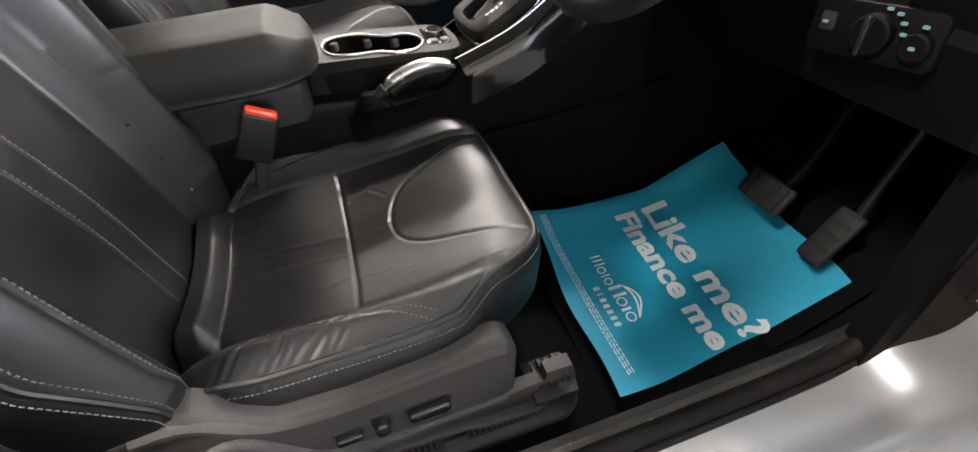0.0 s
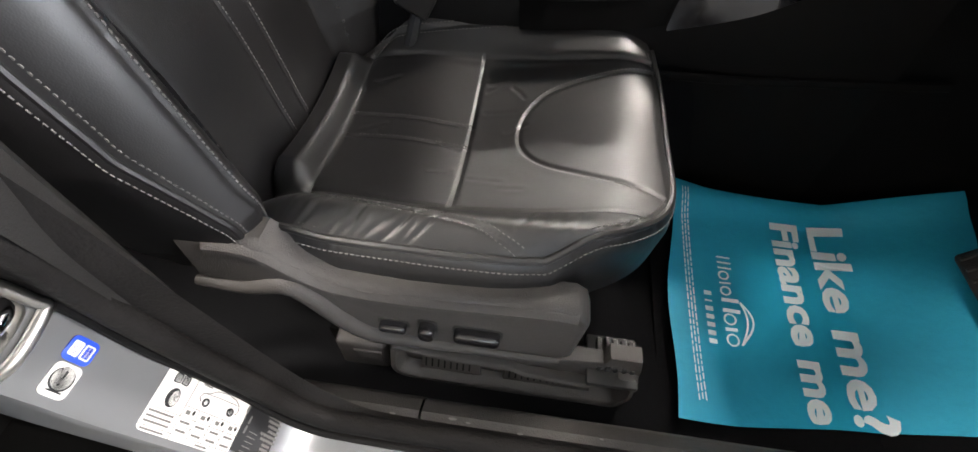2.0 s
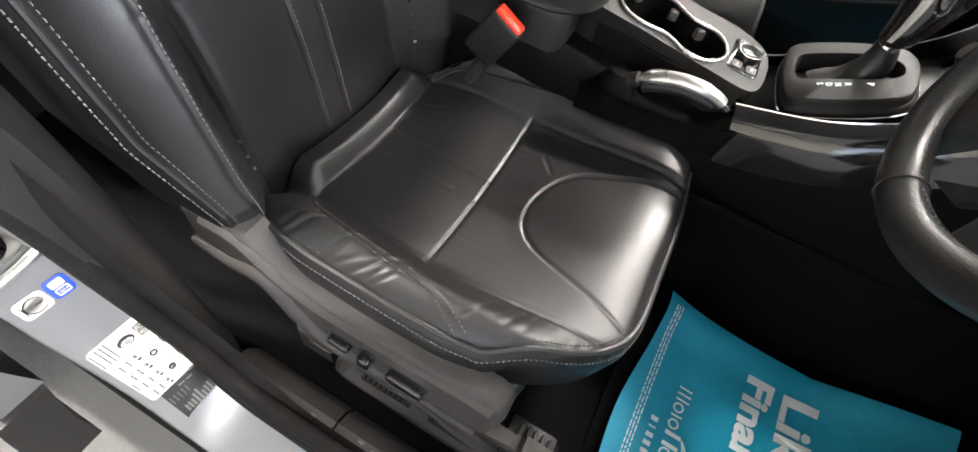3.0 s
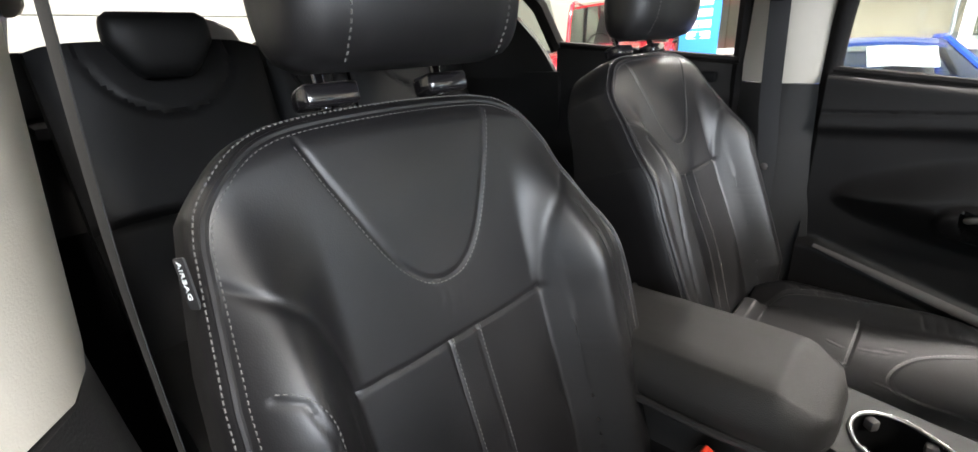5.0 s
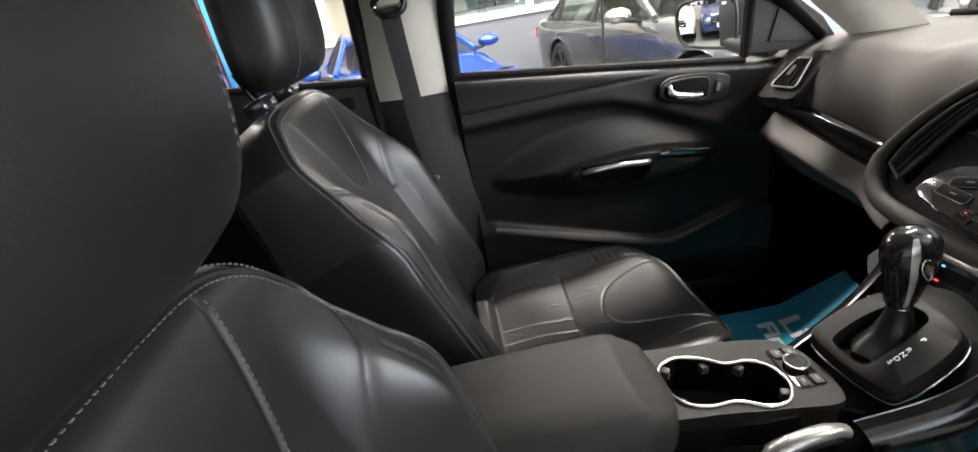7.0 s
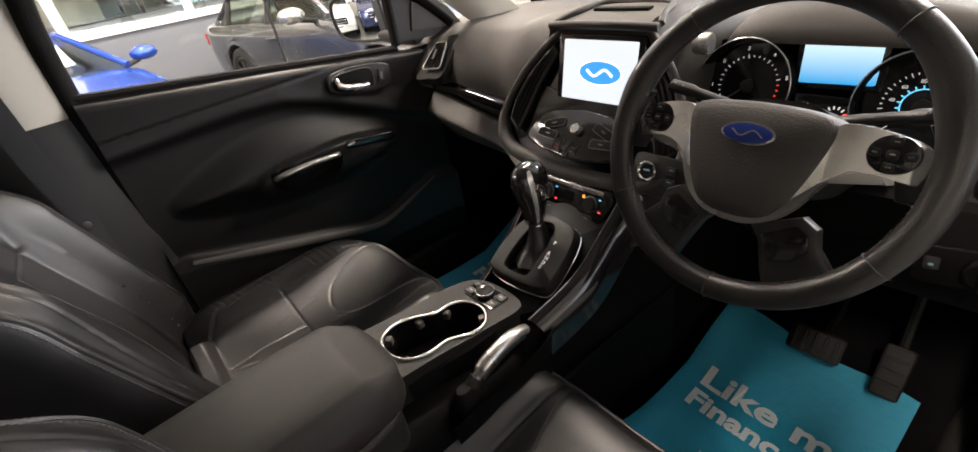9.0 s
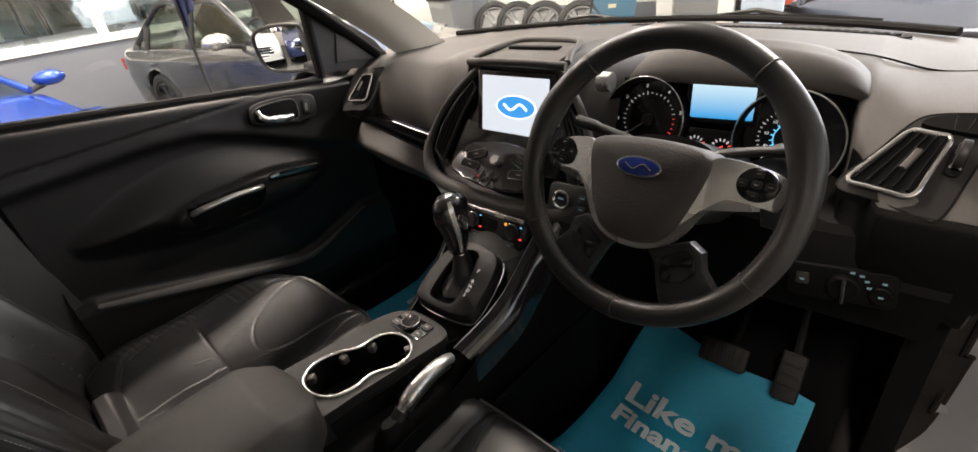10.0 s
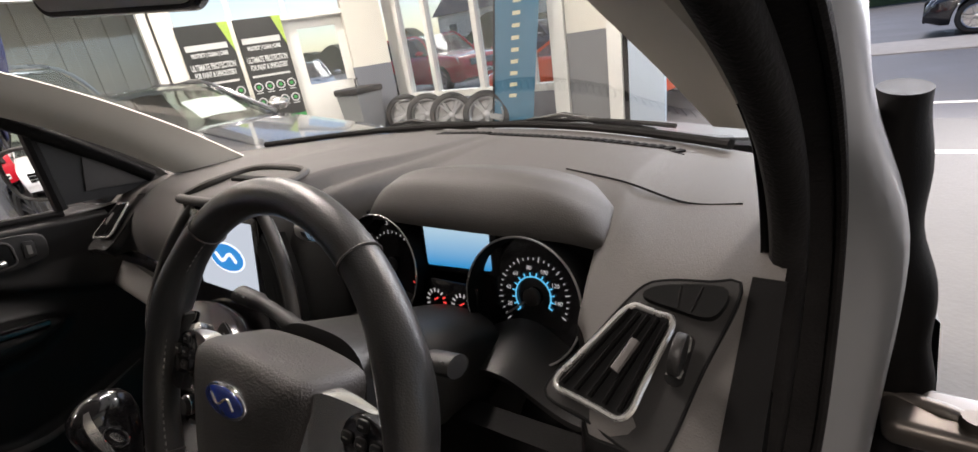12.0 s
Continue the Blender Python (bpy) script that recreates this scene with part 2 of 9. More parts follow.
def spline(pts, n, closed=False):
    """n points evenly spread over a smooth curve through pts."""
    P = [Vector(p) for p in pts]
    k = len(P)
    out = []
    spans = k if closed else k - 1
    fine = []
    for i in range(spans):
        if closed:
            a, b, c, d = P[(i - 1) % k], P[i], P[(i + 1) % k], P[(i + 2) % k]
        else:
            a, b, c, d = P[max(i - 1, 0)], P[i], P[i + 1], P[min(i + 2, k - 1)]
        for j in range(16):
            t = j / 16
            fine.append(0.5 * ((2 * b) + (c - a) * t + (2 * a - 5 * b + 4 * c - d) * t * t + (3 * b - a - 3 * c + d) * t ** 3))
    fine.append(P[0] if closed else P[-1])
    lens = [0.0]
    for a, b in zip(fine, fine[1:]):
        lens.append(lens[-1] + (b - a).length)
    m = n if closed else n - 1
    j = 0
    for i in range(n):
        want = lens[-1] * i / m
        while j < len(lens) - 2 and lens[j + 1] < want:
            j += 1
        f = (want - lens[j]) / max(1e-9, lens[j + 1] - lens[j])
        out.append(fine[j].lerp(fine[j + 1], min(1, max(0, f))))
    return out


def loft(loops, cap=True, closed=True, bm=None, ring=False):
    """Skins a list of loops with the same number of points."""
    b = bmesh.new()
    rows = [[b.verts.new(p) for p in l] for l in loops]
    n = len(rows[0])
    pairs = list(zip(rows, rows[1:])) + ([(rows[-1], rows[0])] if ring else [])
    for r, s in pairs:
        for i in range(n if closed else n - 1):
            j = (i + 1) % n
            b.faces.new((r[i], r[j], s[j], s[i]))
    if cap and not ring:
        for r in (rows[0], rows[-1]):
            c = b.verts.new(sum((v.co for v in r), Vector()) / n)
            for i in range(n if closed else n - 1):
                b.faces.new((r[i], r[(i + 1) % n], c))
    bmesh.ops.remove_doubles(b, verts=b.verts[:], dist=1e-6)
    return join(bm, b)


def tube(pts, r, n=10, closed=False, bm=None, flat=1.0, up=None):
    """A round bar along pts; r one radius or one for each point; flat squeezes it along the up side."""
    P = [Vector(p) for p in pts]
    k = len(P)
    loops = []
    ref = Vector(up) if up else None
    prev = None
    for i in range(k):
        d = (P[(i + 1) % k] - P[i - 1]) if closed else (P[min(i + 1, k - 1)] - P[max(i - 1, 0)])
        d.normalize()
        if ref is not None:
            a = ref - d * ref.dot(d)
        elif prev is not None:
            a = prev - d * prev.dot(d)
        else:
            a = d.orthogonal()
        if a.length < 1e-6:
            a = d.orthogonal()
        a.normalize()
        prev = a
        c = d.cross(a)
        rad = r[i] if isinstance(r, (list, tuple)) else r
        loops.append([P[i] + a * (rad * flat * math.cos(2 * math.pi * j / n)) + c * (rad * math.sin(2 * math.pi * j / n)) for j in range(n)])
    return loft(loops, cap=not closed, ring=closed, bm=bm)


def prism(outline, frm, depth, bev=0.003, seg=2, bm=None):
    """A plate: an outline (u, v) in the frame frm (its x and y), thickened along the frame's z."""
    b = bmesh.new()
    vs = [b.verts.new((p[0], p[1], 0)) for p in outline]
    f = b.faces.new(vs)
    ext = bmesh.ops.extrude_face_region(b, geom=[f])
    top = [e for e in ext["geom"] if isinstance(e, bmesh.types.BMVert)]
    for v in top:
        v.co.z = depth
    if bev > 0:
        edges = [e for e in b.edges if abs(e.verts[0].co.z - depth) < 1e-9 and abs(e.verts[1].co.z - depth) < 1e-9]
        bmesh.ops.bevel(b, geom=edges, offset=bev, segments=seg, affect="EDGES", profile=0.5)
    bmesh.ops.transform(b, matrix=frm, verts=b.verts[:])
    return join(bm, b)


def frm(origin, ex, ey):
    """A frame with its x along ex and its y near ey."""
    x = Vector(ex).normalized()
    z = x.cross(Vector(ey)).normalized()
    y = z.cross(x)
    m = Matrix((x, y, z)).transposed().to_4x4()
    m.translation = Vector(origin)
    return m


def rrect(w, h, r, n=5, cx=0.0, cy=0.0):
    out = []
    for sx, sy, a0 in ((1, 1, 0), (-1, 1, 90), (-1, -1, 180), (1, -1, 270)):
        for i in range(n + 1):
            a = radians(a0 + 90 * i / n)
            out.append((cx + sx * (w / 2 - r) + r * math.cos(a), cy + sy * (h / 2 - r) + r * math.sin(a)))
    return out


def oval(w, h, n=32, cx=0.0, cy=0.0):
    return [(cx + w / 2 * math.cos(2 * math.pi * i / n), cy + h / 2 * math.sin(2 * math.pi * i / n)) for i in range(n)]


def lathe(profile, m=None, n=24, bm=None):
    """A turned shape: (radius, height) pairs round the frame's z."""
    loops = [[Vector((r * math.cos(2 * math.pi * j / n), r * math.sin(2 * math.pi * j / n), h)) for j in range(n)] for r, h in profile]
    b = loft(loops)
    if m is not None:
        moved(b, m)
    return join(bm, b)


def sheet(f, nu, nv, thick=None, bm=None):
    """A surface f(u, v) with u, v from 0 to 1; thick: an offset that gives it a back and edges."""
    b = bmesh.new()
    G = [[b.verts.new(f(i / nu, j / nv)) for j in range(nv + 1)] for i in range(nu + 1)]
    for i in range(nu):
        for j in range(nv):
            b.faces.new((G[i][j], G[i + 1][j], G[i + 1][j + 1], G[i][j + 1]))
    if thick is not None:
        t = Vector(thick)
        B = [[b.verts.new(G[i][j].co + t) for j in range(nv + 1)] for i in range(nu + 1)]
        for i in range(nu):
            for j in range(nv):
                b.faces.new((B[i][j], B[i][j + 1], B[i + 1][j + 1], B[i + 1][j]))
        rim = [(i, 0) for i in range(nu)] + [(nu, j) for j in range(nv)] + [(i, nv) for i in range(nu, 0, -1)] + [(0, j) for j in range(nv, 0, -1)]
        for (i, j), (k, l) in zip(rim, rim[1:] + rim[:1]):
            b.faces.new((G[i][j], B[i][j], B[k][l], G[k][l]))
    return join(bm, b)


def words(text, size, m, depth=0.0004, bm=None, spacing=1.0, bold=0.0):
    """Lettering in the built-in font, in the frame m (reading along its x)."""
    cu = bpy.data.curves.new("tmp_text", "FONT")
    cu.body = text
    cu.size = size
    cu.extrude = depth
    cu.offset = bold
    cu.resolution_u = 3
    cu.space_character = spacing
    ob = bpy.data.objects.new("tmp_text", cu)
    scene.collection.objects.link(ob)
    dg = bpy.context.evaluated_depsgraph_get()
    me = bpy.data.meshes.new_from_object(ob.evaluated_get(dg))
    b = bmesh.new()
    b.from_mesh(me)
    bpy.data.objects.remove(ob)
    bpy.data.curves.remove(cu)
    bpy.data.meshes.remove(me)
    moved(b, m)
    return join(bm, b)


def smooth01(a, b, x):
    t = min(1.0, max(0.0, (x - a) / (b - a)))
    return t * t * (3 - 2 * t)


def interp(x, xs, ys):
    return float(np.interp(x, xs, ys))


def near_line(P, lines):
    """Distance in the plane from each of the points P (n, 2) to the nearest of the polylines."""
    best = np.full(len(P), 9.0)
    for line in lines:
        L = np.array(line, float)
        for a, b in zip(L, L[1:]):
            d = b - a
            t = np.clip(((P - a) @ d) / max(1e-12, d @ d), 0, 1)
            best = np.minimum(best, np.hypot(*(P - a - t[:, None] * d).T))
    return best


def inside_depth(P, poly):
    """How deep points lie inside a closed outline (negative outside)."""
    L = np.array(list(poly) + [poly[0]], float)
    dist = near_line(P, [L])
    inside = np.zeros(len(P), bool)
    for (x0, y0), (x1, y1) in zip(L, L[1:]):
        cross = (y0 > P[:, 1]) != (y1 > P[:, 1])
        xs = x0 + (P[:, 1] - y0) * (x1 - x0) / (y1 - y0 if y1 != y0 else 1e-9)
        inside ^= cross & (P[:, 0] < xs)
    return np.where(inside, dist, -dist)


def dashes(points, normal_fn, bm, length=0.0042, gap=0.0020, width=0.0007, lift=0.0004):
    """Stitches along a curve on a surface."""
    P = [Vector(p) for p in points]
    run, i = 0.0, 0
    lens = [0.0]
    for a, b in zip(P, P[1:]):
        lens.append(lens[-1] + (b - a).length)
    s = 0.0
    k = 0
    while s + length < lens[-1]:
        ends = []
        for q in (s, s + length):
            while k < len(lens) - 2 and lens[k + 1] < q:
                k += 1
            f = (q - lens[k]) / max(1e-9, lens[k + 1] - lens[k])
            ends.append(P[k].lerp(P[k + 1], f))
        a, b = ends
        d = (b - a).normalized()
        n = normal_fn(a.lerp(b, 0.5))
        c = d.cross(n).normalized()
        lo = [a - c * width - n * 0.001, a + c * width - n * 0.001, b + c * width - n * 0.001, b - c * width - n * 0.001]
        hi = [a.lerp(b, 0.2) + n * lift, b.lerp(a, 0.2) + n * lift]
        v = [bm.verts.new(p) for p in lo + [hi[0] - c * width * 0.5, hi[0] + c * width * 0.5, hi[1] + c * width * 0.5, hi[1] - c * width * 0.5]]
        for q in ((0, 1, 5, 4), (1, 2, 6, 5), (2, 3, 7, 6), (3, 0, 4, 7), (4, 5, 6, 7)):
            bm.faces.new([v[w] for w in q])
        s += length + gap
    return bm


# ---------------------------------------------------------------- front seats
def mirror_lines(lines):
    return lines + [[(-x, y) for x, y in l] for l in lines]


CUSHION_SEAMS = {
    "cross": [[(-0.163, 0.0), (0.160, 0.0)]],
    "crease": mirror_lines([[(0.150, 0.262), (0.158, 0.14), (0.161, 0.02), (0.158, -0.10), (0.148, -0.182)]]),
    "bolster": mirror_lines([[(0.232, 0.092), (0.222, 0.070), (0.207, 0.035), (0.195, -0.06), (0.180, -0.15), (0.150, -0.185)]]),
    "loop": [[(p.x, p.y) for p in spline([(-0.135, 0.263, 0), (-0.122, 0.18, 0), (-0.096, 0.108, 0), (-0.045, 0.075, 0), (0.012, 0.074, 0), (0.052, 0.105, 0), (0.082, 0.17, 0), (0.119, 0.263, 0)], 44)]],
    "lines": [[(-0.0225, 0.0), (-0.024, -0.178)], [(0.0225, 0.0), (0.024, -0.178)]],
    "rear": [[(-0.150, -0.180), (-0.08, -0.184), (0.0, -0.185), (0.08, -0.184), (0.150, -0.180)]],
}
# creased leather: fine folds on the side bolsters
WRINKLES = []
_rnd = random.Random(4)
for _i in range(11):
    _y = -0.175 + 0.0155 * _i + _rnd.uniform(-0.004, 0.004)
    _k = _rnd.uniform(0.6, 1.3)
    WRINKLES.append([(0.188, _y + 0.030 * _k), (0.205, _y + 0.016 * _k), (0.222, _y + 0.004), (0.236, _y - 0.010 * _k)])
for _i in range(7):
    _y = 0.085 + 0.019 * _i + _rnd.uniform(-0.005, 0.005)
    WRINKLES.append([(0.168 + _rnd.uniform(-0.01, 0.006), _y + 0.016), (0.190, _y + 0.008), (0.212, _y - 0.004)])
for _i in range(12):
    _a, _y = _rnd.uniform(-0.13, 0.13), _rnd.choice((-0.012, 0.014, 0.05, -0.165)) + _rnd.uniform(-0.004, 0.004)
    _d = _rnd.uniform(-0.010, 0.010)
    _l = _rnd.uniform(0.020, 0.045) * (1 if _y > 0 else -1 if _y > -0.1 else 1)
    WRINKLES.append([(_a, _y), (_a + _d, _y + 0.5 * _l), (_a + 2.4 * _d, _y + _l)])
BACK_WRINKLES = []
for _i in range(9):
    _y = 0.07 + 0.030 * _i + _rnd.uniform(-0.006, 0.006)
    _d = _rnd.uniform(0.008, 0.022)
    for _s in (-1, 1):
        _o = _rnd.uniform(-0.012, 0.012)
        BACK_WRINKLES.append([(_s * (0.168 + 0.5 * _o), _y + _d + _o), (_s * 0.182, _y + 0.4 * _d + _o), (_s * 0.200, _y + _o), (_s * (0.214 + _o), _y - 0.3 * _d + _o)])
for _a, _b, _c in ((-0.020, 0.455, 0.432), (0.004, 0.452, 0.420), (0.019, 0.456, 0.438)):
    BACK_WRINKLES.append([(_a, _b), (_a * 0.8, 0.5 * (_b + _c)), (_a * 0.9 + 0.004, _c)])
BACK_SEAMS = {
    "yoke": [[(-0.150, 0.395), (-0.06, 0.392), (0.0, 0.392), (0.06, 0.392), (0.150, 0.395)]],
    "shoulder": mirror_lines([[(p.x, p.y) for p in spline([(0.150, 0.395, 0), (0.160, 0.44, 0), (0.185, 0.50, 0), (0.238, 0.545, 0)], 14)]]),
    "crease": mirror_lines([[(0.150, 0.395), (0.146, 0.25), (0.148, 0.10), (0.155, 0.0)]]),
    "vee": [[(p.x, p.y) for p in spline([(-0.130, 0.655, 0), (-0.108, 0.60, 0), (-0.066, 0.515, 0), (-0.032, 0.477, 0), (0.0, 0.468, 0), (0.032, 0.477, 0), (0.066, 0.515, 0), (0.108, 0.60, 0), (0.130, 0.655, 0)], 44)]],
    "lines": [[(-0.0225, 0.392), (-0.0225, 0.03)], [(0.0225, 0.392), (0.0225, 0.03)]],
}


def padded(shape, seams, nu, nv, place, edge_rows, groove=0.0024, width=0.0032, creases=("crease", "shoulder"), wrinkles=(), folds=1.0):
    """A leather pad. shape(u, v) gives the plan (a, b) and the height array; place(a, b, h) turns them into a point. Returns bmesh, the height function and rim."""
    U, W = np.meshgrid(np.linspace(0, 1, nu + 1), np.linspace(0, 1, nv + 1), indexing="ij")
    a, b = shape["plan"](U.ravel(), W.ravel())
    h = shape["height"](a, b)
    P = np.stack([a, b], 1)
    for key, lines in seams.items():
        d = near_line(P, lines)
        deep, wide = (groove * 1.5, width * 1.6) if key in creases else (groove, width)
        if key == "lines":
            deep, wide = groove * 0.7, width * 0.8
        h = h - deep * np.exp(-((d / wide) ** 2))
    for i, line in enumerate(wrinkles):
        d = near_line(P, [line])
        h = h + folds * (0.0003 * np.exp(-(((d - 0.006) / 0.004) ** 2)) - (0.0004 + 0.0003 * (i % 3)) * np.exp(-((d / 0.0028) ** 2)))
    bm = bmesh.new()
    vs = [bm.verts.new(place(x, y, z)) for x, y, z in zip(a, b, h)]
    G = np.arange(len(vs)).reshape(nu + 1, nv + 1)
    for i in range(nu):
        for j in range(nv):
            bm.faces.new((vs[G[i, j]], vs[G[i + 1, j]], vs[G[i + 1, j + 1]], vs[G[i, j + 1]]))
    rim = [G[i, 0] for i in range(nu)] + [G[nu, j] for j in range(nv)] + [G[i, nv] for i in range(nu, 0, -1)] + [G[0, j] for j in range(nv, 0, -1)]
    prev = [vs[k] for k in rim]
    ca, cb = 0.0, float(b.mean())
    for grow, level, absolute in edge_rows:
        row = []
        for k in rim:
            da, db = a[k] - ca, b[k] - cb
            n = math.hypot(da, db)
            z = level if absolute else h[k] + level
            row.append(bm.verts.new(place(a[k] + grow * da / n, b[k] + grow * db / n, z)))
        for i in range(len(rim)):
            j = (i + 1) % len(rim)
            bm.faces.new((prev[i], prev[j], row[j], row[i]))
        prev = row
    bm.faces.new(prev)
    rim_pts = [place(a[k], b[k], h[k]) for k in rim]

    def height(x, y):
        p = np.array([[x, y]])
        return float(shape["height"](np.array([x]), np.array([y]))[0])

    return bm, height, rim_pts


def front_seat(name, m, recline, label, driver):
    seat = thing(name, m, label, "car seat", "front seats", local=True)
    HW, FRONT, BACK = 0.238, 0.274, -0.225
    side = -1 if driver else 1

    def plan(u, v):
        x = (2 * u - 1) * HW
        k = (2 * u - 1) * side
        front = FRONT - np.where(k > 0, 0.030, 0.150) * np.abs(k) ** 4
        y = BACK + v * (front - BACK)
        inner = np.interp(y, [-0.225, -0.16, -0.12, -0.06, 0.03, 0.127, 0.20, 0.25, 0.285], [0.16, 0.18, 0.205, 0.238, 0.254, 0.254, 0.236, 0.205, 0.170])
        x = np.where(k > 0, side * k * inner, x * (1 - 0.075 * np.clip((y - 0.05) / 0.10, 0, 1) ** 2))
        x = x * (1 - 0.10 * np.clip((-y - 0.10) / 0.13, 0, 1) ** 2)
        return x, y

    def height(x, y):
        s = np.abs(x)
        inner = x * side > 0
        fy = np.clip(y / 0.26, 0, 1) ** 1.4
        z = 0.198 + 0.026 * np.clip(s / 0.16, 0, 1) ** 2 + 0.050 * fy
        t = np.clip((s - 0.145) / np.where(inner, 0.090, 0.062), 0, 1)
        z = z + np.where(inner, 0.060, 0.045) * t * t * (3 - 2 * t) * (1 - 0.72 * fy)
        t = np.clip((s - np.where(inner, 0.212, 0.196)) / 0.044, 0, 1)
        z = z - 0.020 * t ** 2
        z = z + 0.007 * np.exp(-(((y + 0.09) / 0.06) ** 2 + (x / 0.10) ** 2)) + 0.006 * np.exp(-(((y - 0.17) / 0.07) ** 2 + (x / 0.09) ** 2))
        front = FRONT - np.where(inner, 0.030, 0.150) * (s / HW) ** 4
        e = np.clip((y - (front - 0.085)) / 0.085, 0, 1)
        z = z - 0.026 * e ** 2.5
        t = np.clip((-y - 0.176) / 0.030, 0, 1)
        c = np.clip((s - 0.115) / 0.05, 0, 1)
        c = c * c * (3 - 2 * c)
        z = z + 0.026 * t * t * (3 - 2 * t) * (1 - c)
        t = np.clip((-y - 0.14) / 0.085, 0, 1)
        return z - 0.034 * t ** 2 * c

    shape = {"plan": plan, "height": height}
    bm, hgt, rim = padded(shape, CUSHION_SEAMS, 190, 200, lambda a, b, h: (a, b, h), [(0.004, -0.004, False), (0.010, -0.016, False), (0.013, -0.040, False), (0.008, 0.150, True), (-0.004, 0.128, True), (-0.05, 0.118, True)], creases=(), wrinkles=[[(x if driver else -x, y) for x, y in l] for l in WRINKLES])
    cushion = part("seat_cushion", bm, LEATHER, seat)
    st = bmesh.new()
    up = lambda p: Vector((0, 0, 1))
    for key in ("loop", "bolster", "lines", "cross"):
        for l in CUSHION_SEAMS[key]:
            for off in ((-0.0052,) if key != "bolster" else (-0.005, 0.005)):
                pts = []
                Q = spline([(x, y, 0) for x, y in l], 60)
                for i, q in enumerate(Q):
                    d = (Q[min(i + 1, 59)] - Q[max(i - 1, 0)]).normalized()
                    q = q + Vector((-d.y, d.x, 0)) * off
                    pts.append((q.x, q.y, hgt(q.x, q.y) - 0.0002))
                dashes(pts, up, st)
    edge = [Vector(p) for p in rim[190:190 + 200 + 190]]
    edge = spline(edge[::9], 300)[8:-8]
    flat = lambda p: Vector((p.x, p.y - 0.02, 0)).normalized()
    dashes([p + flat(p) * 0.0112 + Vector((0, 0, -0.0150)) for p in edge], flat, st)
    dashes([p - flat(p) * 0.0060 + Vector((0, 0, 0.0032)) for p in edge], up, st)
    part("stitching", st, THREAD, cushion, "pale grey stitching", kind="stuff")
    pip = tube([p + flat(p) * 0.003 + Vector((0, 0, -0.001)) for p in edge], 0.0046, 8)
    part("piping", pip, LEATHER, cushion)

    # backrest
    ox = 0.024 if driver else -0.040
    th = radians(recline)
    piv = Vector((ox, -0.232, 0.180))
    e_s = Vector((0, -math.sin(th), math.cos(th)))
    e_d = Vector((0, math.cos(th), math.sin(th)))

    def bplace(a, b, h):
        return piv + Vector((a, 0, 0)) + e_s * b + e_d * h

    BW = 0.245

    def bplan(u, v):
        k = 2 * u - 1
        x = k * BW
        top = 0.673 - 0.012 * np.abs(k) ** 2 - 0.062 * np.abs(k) ** 8
        s = -0.02 + v * (top + 0.02)
        w = np.interp(s, [-0.02, 0.05, 0.2, 0.36, 0.45, 0.52, 0.57, 0.61, 0.65, 0.69], [0.84, 0.95, 1.06, 1.08, 1.05, 1.0, 0.965, 0.93, 0.89, 0.85])
        return x * np.where((k * side > 0) | (not driver), w * (1 + 0.070 * np.clip((0.55 - s) / 0.1, 0, 1)), w), s

    def bheight(x, s):
        a = np.abs(x)
        fade = np.clip((s - 0.40) / 0.22, 0, 1)
        fade = 1 - fade * fade * (3 - 2 * fade)
        low = np.clip(0.55 + s / 0.2, 0, 1)
        t = np.clip((a - 0.138) / 0.074, 0, 1)
        inner = (x * side > 0) | (not driver)
        z = np.where(inner, 0.082, 0.076) * t * t * (3 - 2 * t) * fade * low
        t = np.clip((a - 0.196) / 0.066, 0, 1)
        z = z - np.where(inner, 0.016, 0.040) * t ** 2.2 * np.clip(fade + 0.45, 0, 1)
        z = z + 0.012 * np.exp(-(((s - 0.20) / 0.13) ** 2)) * (a < 0.17)
        z = z - 0.012 * np.clip((s - 0.55) / 0.15, 0, 1) ** 2
        k = np.clip(a / BW, 0, 1)
        top = 0.673 - 0.012 * k ** 2 - 0.062 * k ** 8
        t = np.clip((s - (top - 0.03)) / 0.03, 0, 1)
        return z - 0.010 * t ** 2

    bshape = {"plan": bplan, "height": bheight}
    back_seams = dict(BACK_SEAMS)
    back_seams["bolster"] = [[(-side * x, y) for x, y in ((0.236, 0.450), (0.218, 0.440), (0.206, 0.40), (0.212, 0.28), (0.216, 0.12), (0.205, 0.05))], [(side * x, y) for x, y in ((0.222, 0.500), (0.228, 0.45), (0.243, 0.30), (0.248, 0.15), (0.236, 0.06))]]
    bm, bh, brim = padded(bshape, back_seams, 190, 250, bplace, wrinkles=BACK_WRINKLES, folds=0.4, edge_rows=[(0.005, -0.004, False), (0.011, -0.015, False), (0.011, -0.045, False), (0.003, -0.110, True), (-0.04, -0.140, True)])
    back = part("backrest", bm, LEATHER, seat)
    st = bmesh.new()
    nrm = lambda p: e_d
    for key in ("vee", "bolster", "lines"):
        for l in back_seams[key][:1 if key == "bolster" else None]:
            for off in (-0.0052,):
                pts = []
                Q = spline([(x, y, 0) for x, y in l], 80)
                for i, q in enumerate(Q):
                    d = (Q[min(i + 1, 79)] - Q[max(i - 1, 0)]).normalized()
                    q = q + Vector((-d.y, d.x, 0)) * off
                    pts.append(bplace(q.x, q.y, bh(q.x, q.y) + 0.0004))
                dashes(pts, nrm, st)
    edge = [Vector(p) for p in brim[190:190 + 250 + 190 + 250]]
